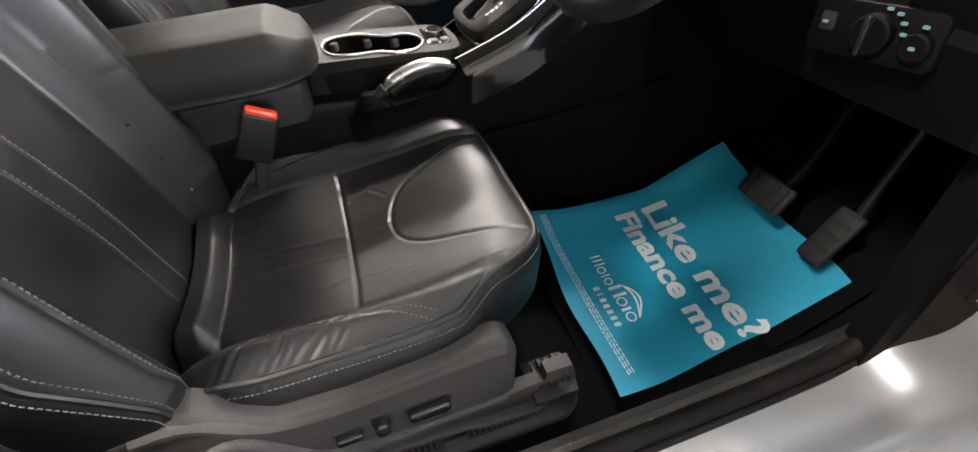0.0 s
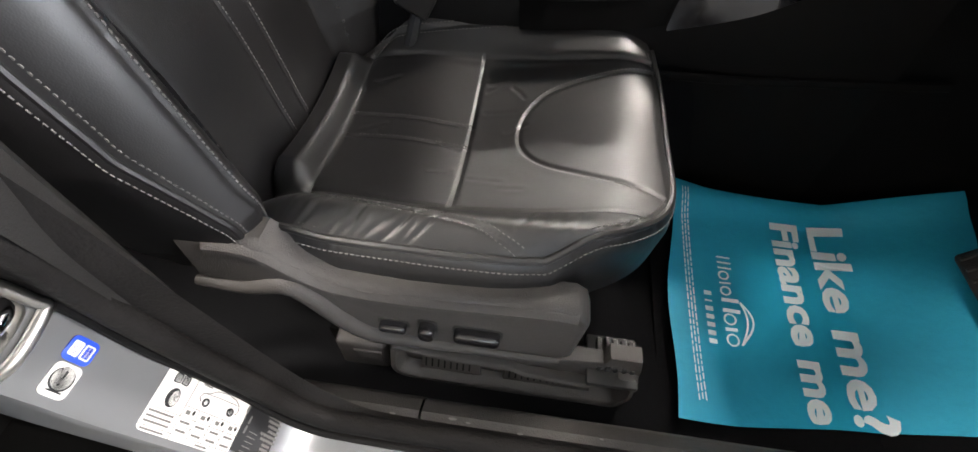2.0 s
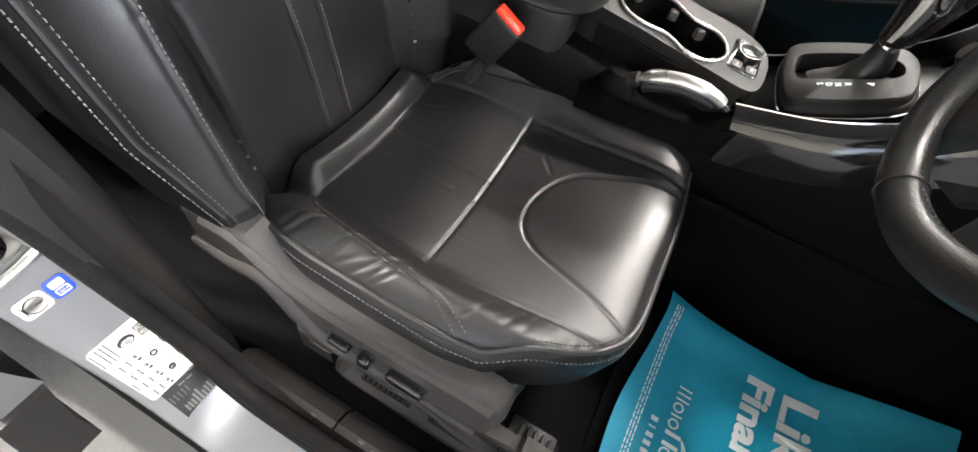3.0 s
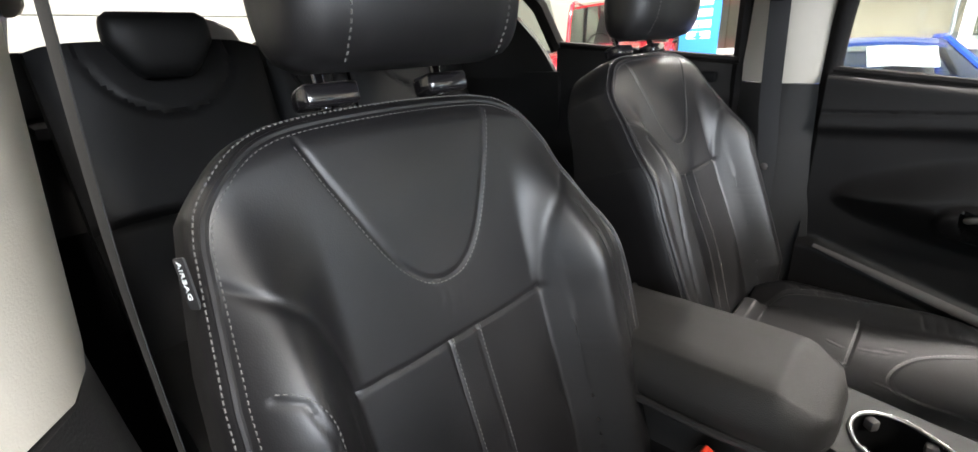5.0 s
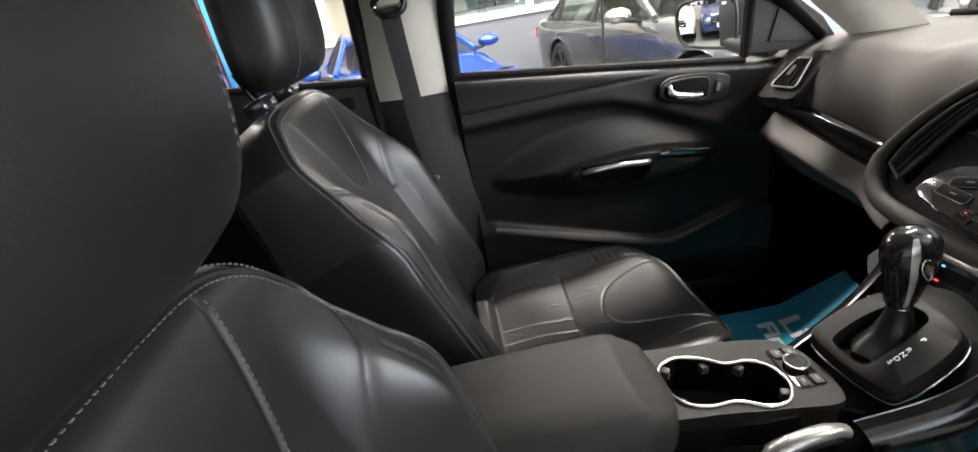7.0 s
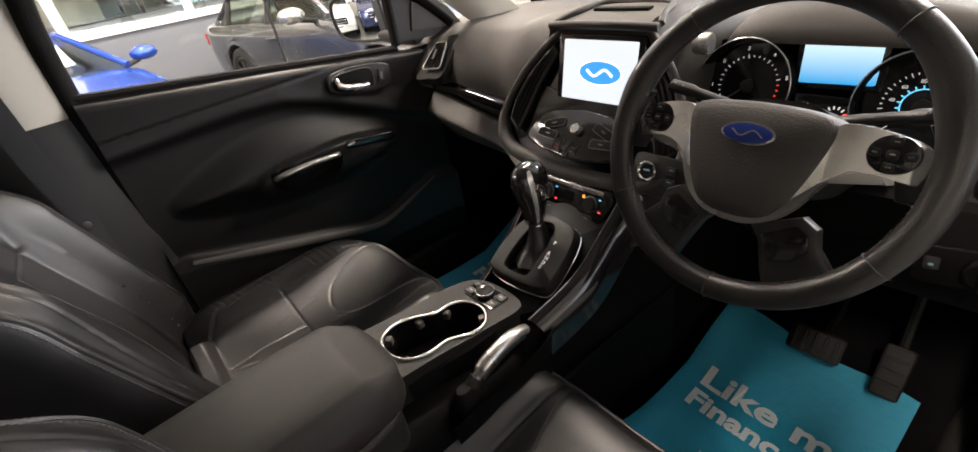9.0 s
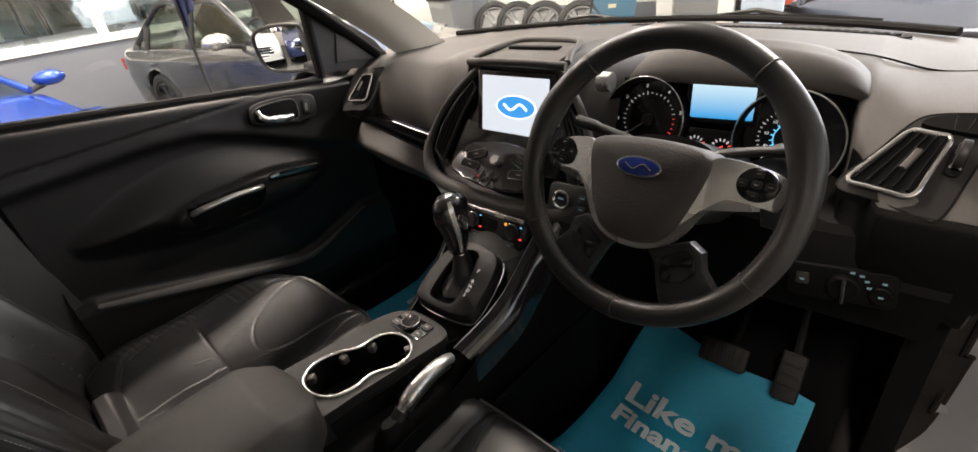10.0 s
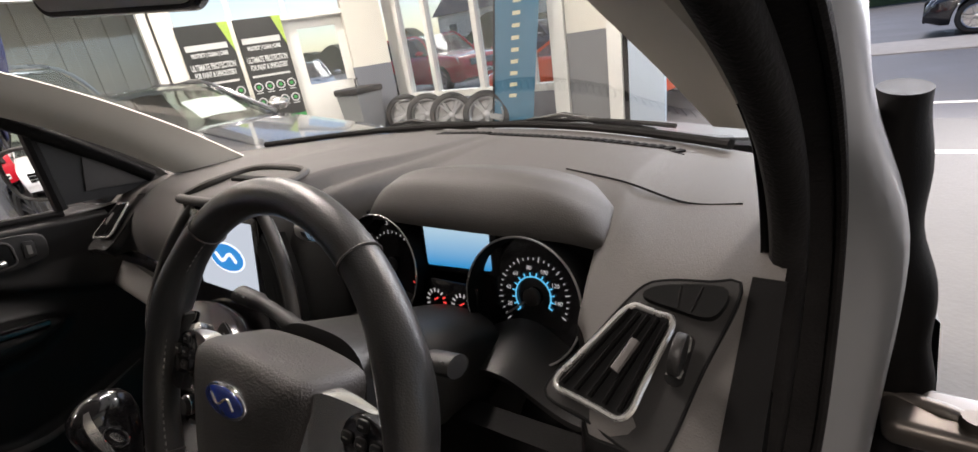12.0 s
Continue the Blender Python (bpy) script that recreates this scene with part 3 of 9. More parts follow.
    edge = spline(edge[::9], 420)[8:-8]
    mid = bplace(0, 0.33, 0.0)
    away = lambda p: ((p - mid) - e_d * (p - mid).dot(e_d)).normalized()
    dashes([p + away(p) * 0.0095 - e_d * 0.0062 for p in edge], lambda p: (away(p) * 0.6 + e_d * 0.8).normalized(), st)
    inset = []
    for p in edge:
        q = p - away(p) * 0.0060 - piv
        inset.append(bplace(q.x, q.dot(e_s), bh(q.x, q.dot(e_s)) + 0.0005))
    dashes(inset, nrm, st)
    part("stitching", st, THREAD, back, "pale grey stitching", kind="stuff")
    part("piping", tube([p - e_d * 0.002 for p in edge], 0.0042, 8), LEATHER, back)
    if driver:
        tag = frm(bplace(0.2530, 0.555, bh(0.2315, 0.555) - 0.020), tuple(-e_s), tuple(e_d)) @ Matrix.Rotation(radians(-12), 4, "X")
        lab = part("airbag_tag", prism(rrect(0.046, 0.019, 0.003), tag, 0.002, 0.0005), BELT, back, "black woven side airbag tag")
        part("tag_lettering", words("AIRBAG", 0.0100, tag @ at(-0.020, -0.0035, 0.0022)), PAPER_WHITE, lab)

    # headrest
    thing_part_headrest(seat, piv, e_s, e_d, 0.0 if driver else -0.032)
    # guides and posts
    for sx in (-0.080, 0.080):
        foot = bplace(sx, 0.688, -0.024 if driver else -0.046)
        post = part("headrest_post", tube([foot - e_s * 0.006, foot + e_s * 0.07], 0.0065, 14), GLOSS, seat)
        b = box(-0.036, 0.028, -0.019, 0.019, -0.004, 0.020, 0.006, 3)
        part("guide_collar", moved(b, Matrix.Translation(foot) @ Matrix.Rotation(-th, 4, "X").inverted()), GLOSS, post)
    if driver:
        side_valance(seat)
    else:
        b = box(-0.225, 0.225, -0.20, 0.21, 0.03, 0.125, 0.02, 3)
        part("seat_base", b, PLASTIC, seat)
    return seat


def thing_part_headrest(seat, piv, e_s, e_d, set_back):
    """A thick leather headrest with a stitched front panel and wrapped sides."""
    x0 = piv.x
    base = piv + e_s * 0.684
    cy, z0 = base.y + 0.022 + set_back, base.z + (0.034 if set_back == 0.0 else 0.022)

    def loop(z, w, front, rear, r):
        pts = []
        n = 72
        for i in range(n):
            a = 2 * math.pi * i / n
            c, s = math.cos(a), math.sin(a)
            k = 4.2
            rr = (abs(c) ** k + abs(s) ** k) ** (-1 / k)
            x, y = c * rr * w, s * rr
            y = y * (front if y > 0 else rear)
            if s > 0:
                y -= 0.020 * (abs(x) / w) ** 2
                g = min(abs(abs(x) - 0.098), 0.02)
                y -= 0.0045 * math.exp(-((g / 0.004) ** 2))
            pts.append(Vector((x0 + x, cy + y, z)))
        return pts

    rows = []
    H = 0.205
    for i in range(31):
        t = i / 30
        e = 1 - abs(2 * t - 1) ** 5
        e = max(0.0, e) ** 0.38
        w = (0.120 + 0.032 * e) * (1 - 0.10 * (t - 0.35) ** 2)
        f = 0.020 + 0.046 * e + 0.010 * math.sin(math.pi * t)
        r = 0.018 + 0.036 * e
        rows.append(loop(z0 + H * t - 0.004 * (1 - e), w, f, r, 0.03))
    hr = part("headrest", loft(rows), LEATHER, seat, angle=60)
    st = bmesh.new()
    for sx in (-1, 1):
        for off in (0.0,):
            pts = []
            for r in rows[1:-1]:
                cand = [p for p in r if p.y > cy and (p.x - x0) * sx > 0]
                tgt = 0.098 - off
                lo = max((p for p in cand if abs(p.x - x0) <= tgt), key=lambda p: abs(p.x - x0), default=None)
                hi = min((p for p in cand if abs(p.x - x0) >= tgt), key=lambda p: abs(p.x - x0), default=None)
                if lo is None or hi is None:
                    continue
                f = (tgt - abs(lo.x - x0)) / max(1e-6, abs(hi.x - x0) - abs(lo.x - x0))
                pts.append(lo.lerp(hi, f) + Vector((0, 0.0012, 0)))
            dashes(spline(pts, 90), lambda p: Vector((0, 1, 0)), st, length=0.0042, gap=0.0030, width=0.0011)
    part("stitching", st, THREAD, hr, "pale grey stitching", kind="stuff")
    return hr


def side_valance(seat):
    """The moulded outer cover of the powered seat with its three switches, and the rail housing below."""
    # own axes: origin at (0.333, -0.42, 0.38) of the car
    def yz(pts):
        return [(y + 0.42, z - 0.38) for y, z in pts]

    f = frm((0.232, 0, 0), (0, 1, 0), (0, 0, 1))
    top = yz([(-0.70, 0.640), (-0.655, 0.647), (-0.60, 0.643), (-0.565, 0.606), (-0.53, 0.586), (-0.45, 0.582), (-0.30, 0.594), (-0.262, 0.594), (-0.248, 0.584)])
    low = yz([(-0.240, 0.56), (-0.246, 0.478), (-0.262, 0.468), (-0.40, 0.466), (-0.50, 0.474), (-0.535, 0.505), (-0.565, 0.553), (-0.585, 0.568), (-0.64, 0.552), (-0.70, 0.56)])
    val = part("side_cover", prism(top + low, f, 0.040, 0.014, 4), VALANCE, seat, "grey-brown moulded seat side cover")
    lip = [(0.272, y, z) for y, z in yz([(-0.70, 0.556), (-0.64, 0.556), (-0.590, 0.572), (-0.566, 0.556), (-0.535, 0.508), (-0.50, 0.478), (-0.40, 0.469), (-0.262, 0.470)])]
    part("cover_lip", tube(spline(lip, 40), [0.006 + 0.006 * math.sin(math.pi * min(1, i / 30)) for i in range(40)], 10, flat=1.2, up=(0, 0, 1)), VALANCE, val)
    ledge = [(0.264, y, z) for y, z in yz([(-0.66, 0.630), (-0.61, 0.628), (-0.57, 0.594), (-0.53, 0.573), (-0.45, 0.568), (-0.30, 0.579), (-0.258, 0.577)])]
    part("cover_ledge", tube(spline(ledge, 40), 0.013, 10, flat=0.8, up=(0, 0, 1)), VALANCE, val)
    for y, z, w, h, d in ((-0.470, 0.513, 0.034, 0.015, 0.012), (-0.428, 0.517, 0.019, 0.026, 0.016), (-0.367, 0.517, 0.056, 0.020, 0.014)):
        g = frm((0.270, y + 0.42, z - 0.38), (0, 1, 0), (0, 0, 1))
        b = prism(rrect(w + 0.006, h + 0.006, 0.007), g, 0.003, 0.001)
        sw = part("switch_bezel", b, PLASTIC, val)
        part("power_seat_switch", prism(rrect(w, h, min(w, h) * 0.42), g @ at(0, 0, 0.002), d, 0.004, 3), GLOSS, sw, "glossy black power seat switch")
    # rail cover: a tray with a raised rim and a slotted floor, a plain flap behind it
    o = yz([(-0.492, 0.352), (-0.494, 0.400), (-0.486, 0.446), (-0.475, 0.452), (-0.260, 0.452), (-0.200, 0.452), (-0.196, 0.474), (-0.156, 0.474), (-0.148, 0.440), (-0.142, 0.374), (-0.160, 0.350)])
    rail = part("rail_housing", prism(o, frm((0.240, 0, 0), (0, 1, 0), (0, 0, 1)), 0.022, 0.004), VALANCE, seat, "grey-brown rail cover with a ribbed pocket")
    outer = yz([(-0.484, 0.438), (-0.486, 0.400), (-0.476, 0.372), (-0.44, 0.366), (-0.36, 0.362), (-0.20, 0.358), (-0.170, 0.362), (-0.158, 0.384), (-0.150, 0.418), (-0.152, 0.436), (-0.176, 0.438), (-0.19, 0.420), (-0.22, 0.414), (-0.30, 0.418), (-0.32, 0.424), (-0.40, 0.426), (-0.46, 0.432)])
    lipo = [Vector((0.266, y, z)) for y, z in outer]
    mid_y, mid_z = sum(p.y for p in lipo) / len(lipo), sum(p.z for p in lipo) / len(lipo)

    def shrink(p, ky, kz, x):
        return Vector((x, mid_y + (p.y - mid_y) * ky, mid_z + (p.z - mid_z) * kz - 0.001))
    so = spline(lipo, 90, True)
    rows = [[Vector((0.255, p.y, p.z)) for p in so], [Vector((0.280, p.y, p.z)) for p in so], [shrink(p, 0.992, 0.95, 0.284) for p in so], [shrink(p, 0.955, 0.74, 0.284) for p in so], [shrink(p, 0.945, 0.66, 0.280) for p in so], [shrink(p, 0.91, 0.56, 0.262) for p in so]]
    rows = [[v + Vector((-0.012 * smooth01(0.020, 0.045, v.z), 0, 0)) for v in r] for r in rows]
    tray = part("pocket_rim", loft(rows, cap=False), VALANCE, rail, angle=50)
    part("pocket_floor", box(0.255, 0.2605, -0.045, 0.235, -0.012, 0.050, 0.001, 1), SHADED_PLASTIC, rail)
    lean = frm((0.2635, 0, 0.018), (0, 1, 0), (-0.42, 0, 0.91))
    for y0, y1 in ((-0.446, -0.360), (-0.328, -0.206)):
        part("slot_panel", prism([(y0 + 0.42, -0.015), (y0 + 0.424, 0.016), (y1 + 0.416, 0.016), (y1 + 0.42, -0.015)], lean, 0.006, 0.002), VALANCE, tray)
        for i in range(int((y1 - y0 - 0.008) / 0.0088)):
            part("pocket_slot", moved(box(-0.0012, 0.0012, -0.010, 0.010, 0.0045, 0.0066, 0), lean @ at(y0 + 0.42 + 0.008 + i * 0.0088, 0.001, 0)), HOLE_SHADE, tray)
    part("rail_flap", box(0.240, 0.272, -0.146, -0.074, -0.030, 0.048, 0.008, 3), VALANCE, seat)
    part("flap_lid", box(0.270, 0.2745, -0.120, -0.080, -0.010, 0.034, 0.003, 2), VALANCE, seat)
    for i, (x0, x1) in enumerate(((0.215, 0.252),)):
        part("seat_rail", box(x0, x1, -0.16, 0.275, -0.02, 0.045, 0.003, 2), SHADED_PLASTIC, seat, "black steel seat runner")
        part("rail_cap", box(x0 - 0.004, x1 + 0.03, 0.20, 0.268, 0.045, 0.056, 0.003, 2), PLASTIC, seat)
        b = None
        for k in range(5):
            b = box(x0 + 0.004, x1 + 0.012, 0.212 + k * 0.011, 0.219 + k * 0.011, 0.056, 0.066 + 0.004 * (k % 2), 0.0015, 1, bm=b)
        part("connector", b, PLASTIC, seat)
    part("seat_base", box(-0.20, 0.21, -0.22, 0.19, 0.02, 0.125, 0.02, 3), PLASTIC, seat)


front_seat("driver_seat", at(0.333, -0.42, 0.38), 15.0, "black leather driver's seat with pale stitching and powered side switches", True)
front_seat("passenger_seat", at(-0.362, -0.425, 0.425), 20.0, "black leather passenger seat with pale stitching and tall headrest", False)


# ---------------------------------------------------------------- dashboard
dash = thing("dashboard", at(0.0, 0.35, 0.80), "dark grey soft-touch dashboard with screen, vents and instrument hood", "dashboard")

KEYX = [-0.735, -0.66, -0.60, -0.50, -0.34, -0.215, -0.160, -0.110, 0.0, 0.110, 0.130, 0.152, 0.182, 0.40, 0.542, 0.572, 0.62, 0.67, 0.735]
SIDE = [(0.30, 1.098), (0.235, 1.068), (0.152, 1.024), (0.137, 0.997), (0.141, 0.952), (0.165, 0.885), (0.235, 0.825), (0.50, 0.80)]
SIDEL = [(0.32, 1.105), (0.262, 1.078), (0.205, 1.032), (0.190, 1.000), (0.200, 0.972), (0.262, 0.945), (0.335, 0.845), (0.50, 0.80)]
PASS = [(0.33, 1.128), (0.275, 1.105), (0.232, 1.058), (0.214, 1.005), (0.222, 0.968), (0.275, 0.945), (0.330, 0.845), (0.50, 0.80)]
NEARC = [(0.32, 1.150), (0.255, 1.135), (0.215, 1.080), (0.200, 1.01), (0.190, 0.95), (0.185, 0.92), (0.230, 0.84), (0.50, 0.80)]
MID = [(0.320, 1.173), (0.240, 1.168), (0.196, 1.158), (0.200, 1.146), (0.212, 1.080), (0.200, 0.95), (0.205, 0.86), (0.50, 0.80)]
CLUS = [(0.46, 1.128), (0.40, 1.118), (0.350, 1.095), (0.345, 1.02), (0.335, 0.955), (0.230, 0.925), (0.225, 0.835), (0.50, 0.80)]
CLUE = [(0.36, 1.112), (0.290, 1.090), (0.235, 1.060), (0.235, 1.015), (0.225, 0.955), (0.185, 0.905), (0.230, 0.830), (0.50, 0.80)]
PROF = [SIDEL, SIDEL, SIDEL, PASS, PASS, NEARC, NEARC, MID, MID, MID, NEARC, NEARC, CLUS, CLUS, CLUS, CLUE, SIDE, SIDE, SIDE]


def dash_point(x, v):
    k = max(0, min(len(KEYX) - 2, int(np.searchsorted(KEYX, x)) - 1))
    t = (x - KEYX[k]) / (KEYX[k + 1] - KEYX[k])
    t = min(1, max(0, t))
    t = t * t * (3 - 2 * t)
    y0 = 0.855 - 0.47 * x * x
    pts = []
    for i in range(8):
        a, b = PROF[k][i], PROF[k + 1][i]
        pts.append((a[0] + (b[0] - a[0]) * t, a[1] + (b[1] - a[1]) * t))
    first = pts[0]
    top = [(y0, 1.116), (y0 * 0.70 + first[0] * 0.30, 1.122 * 0.8 + 0.2 * first[1]), (y0 * 0.34 + first[0] * 0.66, 1.128 * 0.5 + first[1] * 0.5)]
    return top + pts


def dash_f(u, v):
    x = -0.735 + 1.47 * u
    P = dash_point(x, v)
    s = v * (len(P) - 1)
    i = min(len(P) - 2, int(s))
    t = s - i
    a, b, c, d = P[max(i - 1, 0)], P[i], P[i + 1], P[min(i + 2, len(P) - 1)]
    q = [0.5 * (2 * b[k] + (c[k] - a[k]) * t + (2 * a[k] - 5 * b[k] + 4 * c[k] - d[k]) * t * t + (3 * b[k] - a[k] - 3 * c[k] + d[k]) * t ** 3) for k in (0, 1)]
    return Vector((x, q[0], q[1]))


part("dash_pad", sheet(dash_f, 150, 90), DASH, dash, angle=50)


def on_dash(x, y, lift=0.0):
    """The height of the dash top at a plan place."""
    best = min((dash_f((x + 0.735) / 1.47, v / 120) for v in range(0, 60)), key=lambda p: abs(p.y - y))
    return best.z + lift


# instrument hood
def hood_f(u, v):
    a = math.pi * (1 - u)
    y = 0.288 + 0.21 * v
    h = interp(v, [0, 0.06, 0.15, 0.35, 0.7, 1.0], [0.004, 0.028, 0.046, 0.054, 0.036, 0.0])
    half = interp(v, [0, 0.4, 1.0], [0.196, 0.192, 0.13])
    x = 0.372 + half * math.copysign(abs(math.cos(a)) ** 0.85, math.cos(a)) - 0.02 * v
    z = 1.118 + h * math.sin(a) ** 1.15 - 0.024 * abs(math.cos(a)) ** 5 * (1 - v)
    return Vector((x, y + 0.040 * abs(math.cos(a)) ** 3 * (1 - v), z))


part("instrument_hood", sheet(hood_f, 60, 24, (0, 0.002, -0.010)), DASH, dash, angle=60)


def gauge(cx, cz, r, blue):
    f = frm((cx, 0.302, cz), (1, 0, 0), (0, 0.26, 0.965))
    pod = part("gauge_pod", loft([[f @ Vector((p[0] * k, p[1] * k, d)) for p in oval(2 * r, 2 * r, 48)] for k, d in ((1.0, -0.004), (1.02, 0.016), (1.045, 0.030), (1.06, 0.030), (1.06, -0.004))], cap=False), HOLE_SHADE, dash)
    part("gauge_rim", tube([f @ Vector((p[0] * 1.05, p[1] * 1.05, 0.031)) for p in oval(2 * r, 2 * r, 64)], 0.0013, 6, closed=True), SATIN, pod)
    part("dial_face", prism(oval(2 * r, 2 * r, 48), f @ at(0, 0, -0.006), 0.004, 0), GLOSS, pod)
    ticks, red = None, None
    n = 25 if not blue else 29
    nums = ["0", "1", "2", "3", "4", "5", "6"] if not blue else ["20", "40", "60", "80", "100", "120", "140"]
    for i in range(n):
        a = radians(225 - 250 * i / (n - 1))
        m = f @ Matrix.Rotation(a, 4, "Z") @ at(r * (0.63 if blue else 0.66), 0, 0.0)
        long = 0.0030 if i % 4 == 0 else 0.0015
        b = moved(box(-long, long, -0.0006, 0.0006, 0, 0.0006, 0), m)
        if not blue and i > 20:
            red = join(red, b)
        else:
            ticks = join(ticks, b)
    part("dial_ticks", ticks, LIT_WHITE, pod, kind="stuff")
    if red:
        part("red_zone", red, LIT_RED, pod, kind="stuff")
    num = None
    for i, t in enumerate(nums):
        a = radians(225 - 250 * (i / 6 if not blue else (i + 0.6) / 7.2))
        s, rn = (0.0085, 0.84) if not blue else (0.0072, 0.48)
        num = words(t, s, f @ at(r * rn * math.cos(a) - 0.3 * s * len(t), r * rn * math.sin(a) - 0.35 * s, 0.0), 0.0003, num)
    part("dial_numbers", num, LIT_WHITE, pod, kind="stuff")
    if blue:
        arc = tube([f @ Vector((r * 0.33 * math.cos(a), r * 0.33 * math.sin(a), 0.0004)) for a in np.linspace(radians(225), radians(-25), 60)], 0.0010, 5)
        for i in range(15):
            a = radians(225 - 250 * i / 14)
            arc = join(arc, moved(box(-0.0015, 0.0045, -0.0009, 0.0009, 0, 0.0006, 0), f @ Matrix.Rotation(a, 4, "Z") @ at(r * 0.34, 0, 0.0)))
        part("inner_scale", arc, LIT_BLUE, pod, kind="stuff")
    a = radians(218)
    part("needle", moved(box(-0.008, r * 0.62, -0.0012, 0.0012, 0.002, 0.004, 0.0005), f @ Matrix.Rotation(a, 4, "Z")), STRIPG, pod)
    part("needle_hub", lathe([(0.011, 0), (0.011, 0.006), (0.008, 0.008)], f, 20), PLASTIC, pod)


gauge(0.238, 1.036, 0.074, False)
gauge(0.478, 1.030, 0.074, True)
fd = frm((0.368, 0.305, 1.083), (1, 0.10, 0), (0, 0.10, 0.99))
bez = part("display_bezel", prism(rrect(0.118, 0.082, 0.006), fd @ at(0, 0, -0.006), 0.005, 0.001), GLOSS, dash)
part("trip_display", prism(rrect(0.100, 0.062, 0.003), fd, 0.0015, 0), DISPLAY, bez, "lit blue and white trip display")
f2 = frm((0.360, 0.284, 1.015), (1, 0.0, 0), (0, 0.22, 0.97))
sm = part("fuel_gauge_panel", prism(rrect(0.092, 0.046, 0.012), f2, 0.004, 0.001), GLOSS, dash)
b, r = None, None
for cx in (-0.022, 0.022):
    for i in range(9):
        a = radians(200 - 200 * i / 8)
        t = moved(box(-0.0025, 0.0025, -0.0011, 0.0011, 0, 0.0006, 0), f2 @ at(cx, -0.008, 0.0045) @ Matrix.Rotation(a, 4, "Z") @ at(0.015, 0, 0))
        if i < 7:
            b = join(b, t)
        else:
            r = join(r, t)
    r = join(r, moved(box(-0.004, 0.004, -0.001, 0.001, 0, 0.0006, 0), f2 @ at(cx, -0.005, 0.0045) @ Matrix.Rotation(0.5, 4, "Z")))
part("small_dial_ticks", b, LIT_WHITE, sm, kind="stuff")
part("small_dial_red", r, LIT_RED, sm, kind="stuff")
part("cluster_backing", box(0.165, 0.555, 0.328, 0.345, 0.94, 1.105, 0.004), HOLE_SHADE, dash)
part("cluster_lower_visor", sheet(lambda u, v: Vector((0.155 + 0.42 * u, 0.315 - 0.105 * v, 0.985 - 0.020 * v - 0.018 * math.cos(4 * math.pi * u))), 40, 6, (0, 0, -0.008)), PLASTIC, dash)

# centre screen housing
SY = lambda z: 0.204 - (1.145 - z) * 0.44
SHELL = [(-0.085, 1.146), (-0.135, 1.110), (-0.180, 1.060), (-0.212, 1.000), (-0.218, 0.965), (-0.200, 0.930), (-0.150, 0.908), (0.0, 0.896), (0.150, 0.908), (0.205, 0.930), (0.225, 0.965), (0.218, 1.000), (0.190, 1.060), (0.150, 1.110), (0.110, 1.146)]
rim = spline([(x, SY(z) - 0.004, z) for x, z in SHELL], 110)
hous = part("screen_housing", tube(rim, [0.008 + 0.008 * smooth01(1.02, 0.90, p.z) for p in rim], 10, up=(0, -1, 0.4)), DASH, dash)
loops = []
for k, dy in ((1.0, 0.0), (0.985, 0.010), (0.955, 0.014), (0.0, 0.014)):
    loops.append([Vector((p.x * k + 0.003 * (1 - k), SY(1.02 + (p.z - 1.02) * k) + dy, 1.02 + (p.z - 1.02) * k)) for p in rim])
part("housing_tray", loft(loops, cap=False, closed=False), GLOSS, hous)
fs = frm((0.0135, 0.176, 1.076), (1, 0, 0), (0, 0.20, 0.98))
sb = part("screen_bezel", prism(rrect(0.200, 0.136, 0.006), fs @ at(0, 0, -0.02), 0.021, 0.003), GLOSS, hous)
part("lit_screen", prism(rrect(0.170, 0.112, 0.002), fs @ at(0, 0.002, 0.0008), 0.0012, 0), SCREEN, sb, "pale lit touch screen showing an oval badge")
part("badge_rim", prism(oval(0.104, 0.047, 40), fs @ at(0.006, 0.000, 0.0022), 0.0005, 0), SCREEN_WHITE, sb)
part("badge", prism(oval(0.096, 0.041, 40), fs @ at(0.006, 0.000, 0.0028), 0.0005, 0), SCREEN_BLUE, sb)
part("badge_bar", tube([fs @ Vector((0.006 + x, 0.006 * math.sin(x * 130), 0.0036)) for x in np.linspace(-0.030, 0.030, 24)], 0.0028, 6), SCREEN_WHITE, sb)
# vents each side of the screen
for sx in (-1, 1):
    off = 0.0 if sx < 0 else 0.014
    A = [Vector((sx * x + off, SY(z) - 0.002, z)) for x, z in ((0.104, 1.118), (0.150, 1.072), (0.182, 1.020), (0.196, 0.972))]
    B = [Vector((sx * x + off, SY(z) - 0.002, z)) for x, z in ((0.094, 1.104), (0.120, 1.060), (0.142, 1.010), (0.166, 0.952))]
    vent = part("side_vent", loft([spline(A, 20), [p + Vector((0, 0.030, 0)) for p in spline(A, 20)], [p + Vector((0, 0.030, 0)) for p in spline(B, 20)], spline(B, 20)], cap=False, closed=False), HOLE_SHADE, hous)
    for k in range(4):
        f = (k + 0.5) / 4
        P = [a.lerp(c, f) + Vector((0, 0.004, 0)) for a, c in zip(spline(A, 16), spline(B, 16))]
        part("vent_slat", tube(P, 0.0032, 6, flat=2.2, up=(0, 1, 0)), PLASTIC, vent)
    part("vent_frame", tube(spline(A, 24) + list(reversed(spline(B, 24))), 0.0035, 6, closed=True), PLASTIC, vent)
